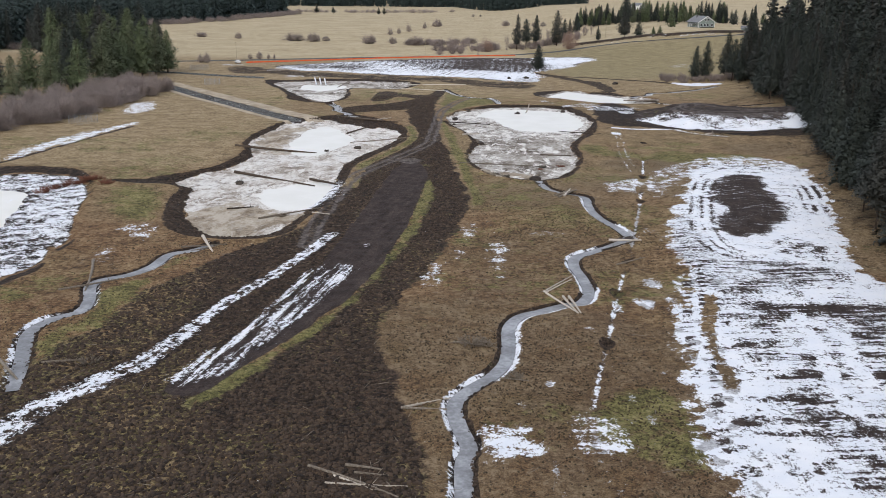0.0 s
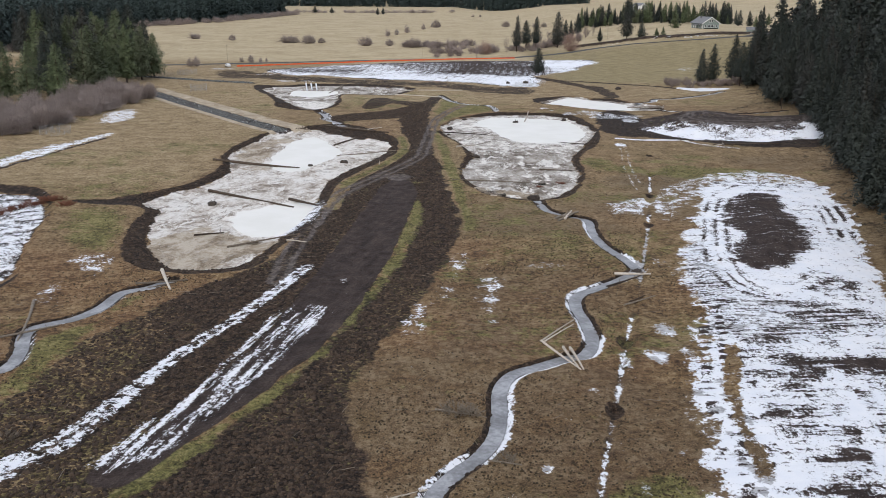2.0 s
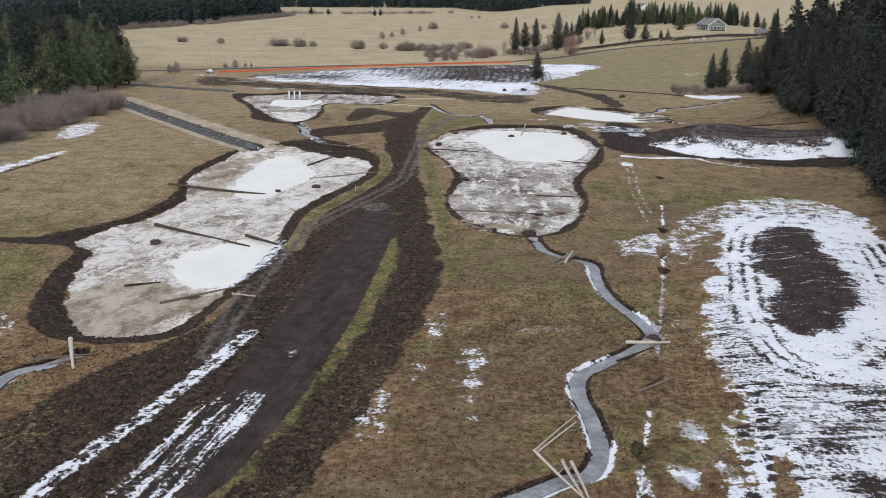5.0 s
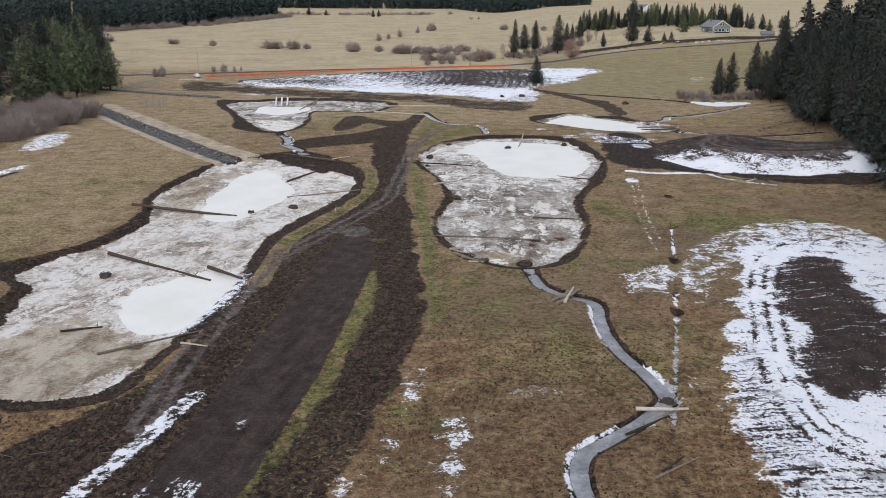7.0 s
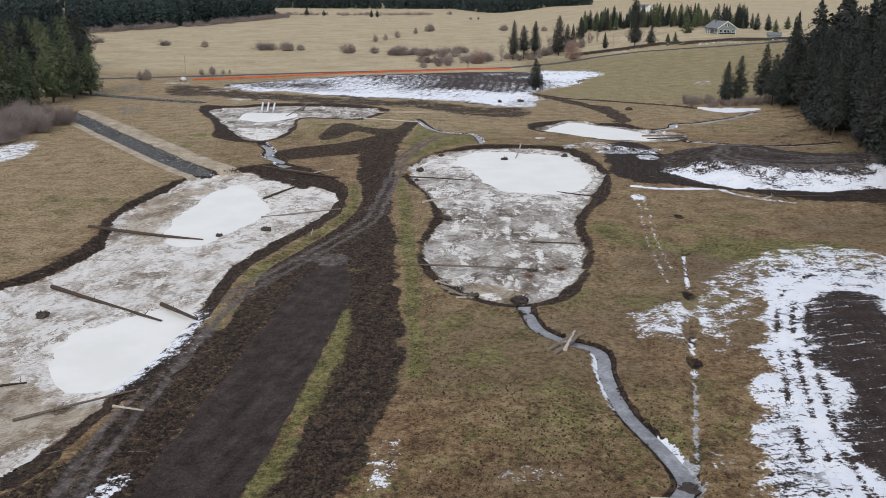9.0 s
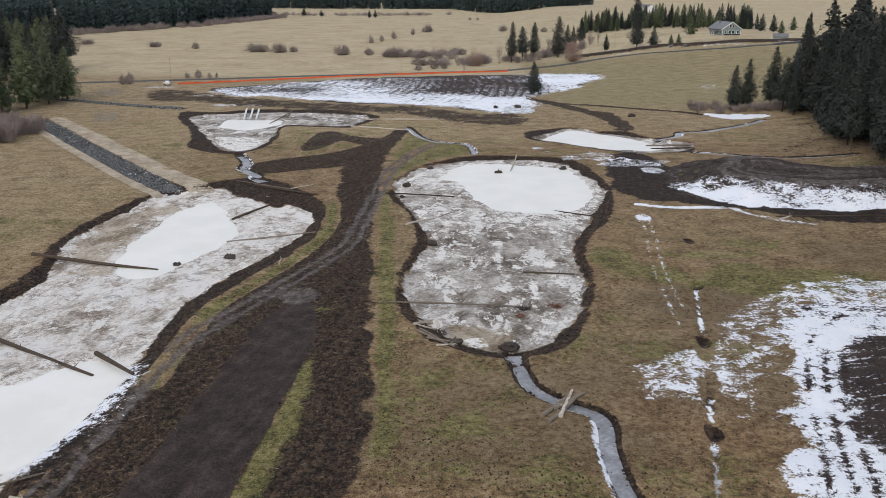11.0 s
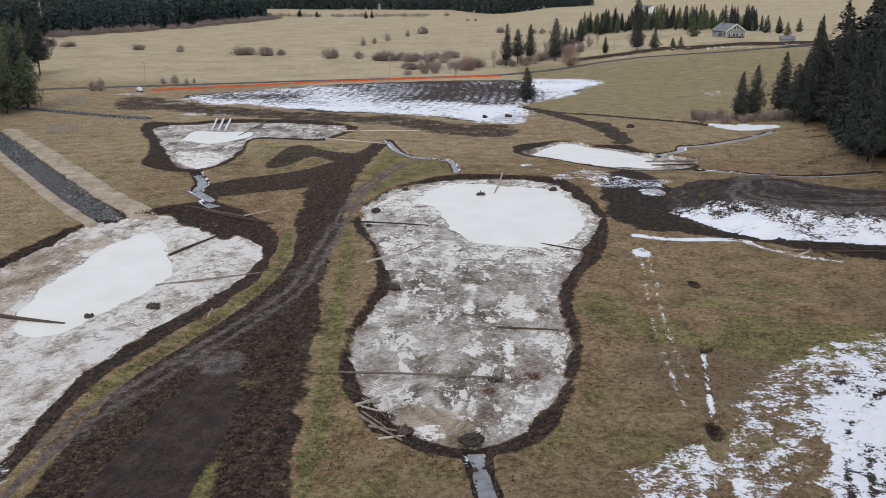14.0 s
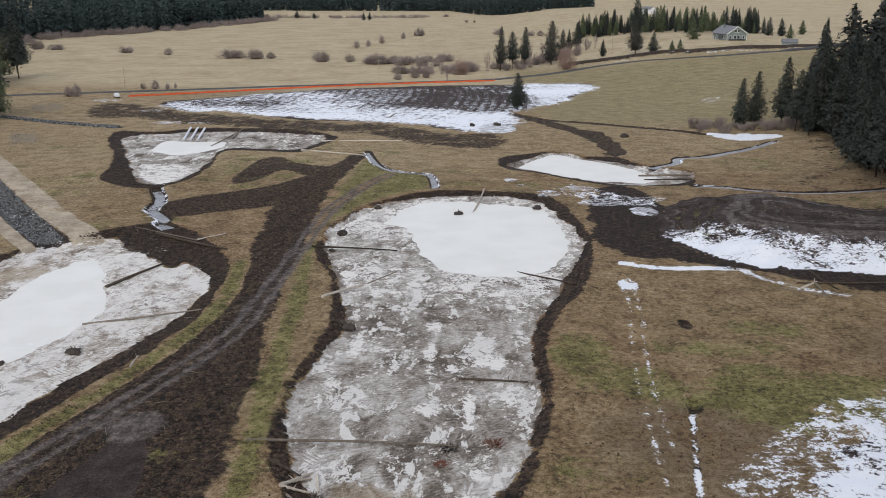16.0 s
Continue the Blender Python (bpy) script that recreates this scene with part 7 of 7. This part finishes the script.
def plot_cage(x, y, w, dpt, h, turn):
    """A fenced planting plot: posts with wire mesh between."""
    e = new("plant_cage")
    e.matrix_basis = pose(x, y, land(x, y), 0, 0, turn)
    tagged(e, "wire mesh plant cage on steel posts in grass", "cage", "plant cages")
    for k in range(4):
        for s in (-1, 1):
            px = -w / 2 + w * k / 3
            bm = bmesh.new()
            tube(bm, [(px, s * dpt / 2, -0.3), (px, s * dpt / 2, h)], [0.05, 0.05], 5)
            part("post", bm, STEEL, e)
    for s in (-1, 1):
        bm = bmesh.new()
        for k in range(9):
            z = 0.15 + (h - 0.2) * k / 8
            tube(bm, [(-w / 2, s * dpt / 2, z), (w / 2, s * dpt / 2, z)], [0.016, 0.016], 3)
        for k in range(25):
            px = -w / 2 + w * k / 24
            tube(bm, [(px, s * dpt / 2, 0.1), (px, s * dpt / 2, h - 0.05)], [0.014, 0.014], 3)
        part("wire_mesh", bm, STEEL, e)
        bm = bmesh.new()
        for k in range(9):
            z = 0.15 + (h - 0.2) * k / 8
            tube(bm, [(s * w / 2, -dpt / 2, z), (s * w / 2, dpt / 2, z)], [0.016, 0.016], 3)
        part("wire_mesh", bm, STEEL, e)


plot_cage(-98.5, 389.5, 6.2, 5, 2.6, 12)
plot_cage(-123, 462, 8.2, 6, 2.4, 8)
plot_cage(-109, 274, 6.5, 5, 2.6, 60)


def drain_pipes():
    for x0, y0, x1, y1 in ((-55.8, 399.3, -59.2, 419.5), (-53.8, 399.7, -57.0, 419.5), (-51.7, 399.6, -54.8, 419.5)):
        e = new("drain_pipe")
        e.location = (x0, y0, 0)
        tagged(e, "snow-covered drain pipe running down into a pond", "pipe", "drain pipes")
        a, b = Vector((0, 0, land(x0, y0) + 0.3)), Vector((x1 - x0, y1 - y0, land(x1, y1) + 0.3))
        bm = bmesh.new()
        tube(bm, [a, a.lerp(b, 0.5), b], [0.32, 0.32, 0.32], 12)
        part("barrel", bm, PIPE, e)
        bm = bmesh.new()
        tube(bm, [a, a.lerp(b, 0.02)], [0.40, 0.40], 12)
        part("collar", bm, PIPE, e)


drain_pipes()


# ---- loose stones, clods and tufts ----
def scatter(name, count, pick, sizes, mat, label, category, seed, flat=0.6, sides=5):
    rnd = random.Random(seed)
    vs, fs = [], []
    made = 0
    for _ in range(count * 8):
        if made >= count:
            break
        got = pick(rnd)
        if got is None:
            continue
        x, y, k = got
        made += 1
        r = rnd.uniform(*sizes) * k
        z = land(x, y) - 0.25 * r
        b = len(vs)
        a0 = rnd.uniform(0, math.tau)
        for i in range(sides):
            a = a0 + i * math.tau / sides
            q = r * rnd.uniform(0.7, 1.25)
            vs.append((x + math.cos(a) * q, y + math.sin(a) * q, z + r * flat * rnd.uniform(0, 0.35)))
        for i in range(sides):
            a = a0 + (i + 0.5) * math.tau / sides
            q = r * rnd.uniform(0.35, 0.7)
            vs.append((x + math.cos(a) * q, y + math.sin(a) * q, z + r * flat * rnd.uniform(0.85, 1.5)))
        for i in range(sides):
            j = (i + 1) % sides
            fs += [(b + i, b + j, b + sides + i), (b + j, b + sides + j, b + sides + i)]
        fs.append(tuple(b + sides + i for i in range(sides)))
    return tagged(new(name, mesh_of(name, vs, fs, mat)), label, category, kind="stuff")


def pick_soil(rnd):
    y = 62 + 290 * rnd.random() ** 1.7
    x = rnd.uniform(-60, 45)
    if sample(SOIL_GRID, x, y) > 0.6:
        return x, y, 1.0
    return None


def pick_grass(rnd):
    y = 62 + 250 * rnd.random() ** 1.4
    x = rnd.uniform(-62, 80)
    keep = min(1.0, max(0.0, (250 - y) / 80)) * min(1.0, max(0.0, (x + 62) / 22)) * min(1.0, max(0.0, (80 - x) / 30)) * (0.25 + 0.75 * sample(TUFT_GRID, x, y))
    if rnd.random() < keep and sample(BARE_GRID, x, y) < 0.25:
        return x, y, 1.0
    return None


def pick_rock(rnd):
    u = rnd.uniform(0, 0.96 * len(RIPRAP) - 1.01)
    i = int(u)
    p = RIPRAP[i] + (RIPRAP[i + 1] - RIPRAP[i]) * (u - i) + rn[i] * (rnd.uniform(-3.0, 3.0) * float(np.interp(i / len(RIPRAP), [0, 0.8, 0.96], [1, 1, 0.6])))
    return p[0], p[1], 1.0


def pick_rock_far(rnd):
    u = rnd.uniform(0, len(RUP) - 1.01)
    i = int(u)
    p = RUP[i] + (RUP[i + 1] - RUP[i]) * (u - i)
    return p[0], p[1] + rnd.uniform(-2.2, 2.2), 1.0


scatter("soil_clods", 34000, pick_soil, (0.08, 0.32), CLOD, "dark clods of torn earth and turf", "soil", 31)
scatter("grass_tufts", 12000, pick_grass, (0.045, 0.155), TUFT, "dark tufts of dead grass in meadow", "grass", 32, 0.8, 4)
scatter("riprap", 9500, pick_rock, (0.08, 0.24), STONE, "grey angular rocks lining a drainage channel", "rocks", 33, 0.8)
scatter("riprap", 900, pick_rock_far, (0.25, 0.55), STONE, "grey angular rocks lining a drainage channel", "rocks", 34, 0.8)

def sticks(count, seed):
    rnd = random.Random(seed)
    vs, fs = [], []
    for _ in range(count):
        y = 64 + 240 * rnd.random() ** 1.5
        x = rnd.uniform(-55, 60)
        if sample(BARE_GRID, x, y) > 0.3 and sample(SOIL_GRID, x, y) < 0.4:
            continue
        a, ln, r = rnd.uniform(0, math.tau), rnd.uniform(0.4, 1.9), rnd.uniform(0.02, 0.045)
        p, q = Vector((x, y, land(x, y) + 0.06)), Vector((x + math.cos(a) * ln, y + math.sin(a) * ln, 0))
        q.z = land(q.x, q.y) + 0.1 + rnd.random() * 0.12
        d = (q - p).normalized()
        s = d.orthogonal().normalized() * r
        t = d.cross(s)
        b = len(vs)
        for c, k in ((p, 1.0), (q, 0.55)):
            vs += [c + s * k, c + (-0.5 * s + 0.87 * t) * k, c + (-0.5 * s - 0.87 * t) * k]
        fs += [(b, b + 1, b + 4, b + 3), (b + 1, b + 2, b + 5, b + 4), (b + 2, b, b + 3, b + 5)]
    return tagged(new("loose_sticks", mesh_of("loose_sticks", vs, fs, LOG_MID)), "loose weathered sticks strewn over mud and grass", "sticks", kind="stuff")


sticks(750, 61)

# the trees that the copies were made from
for ob in PROTOS:
    for o in (*ob.children_recursive, ob):
        bpy.data.objects.remove(o)
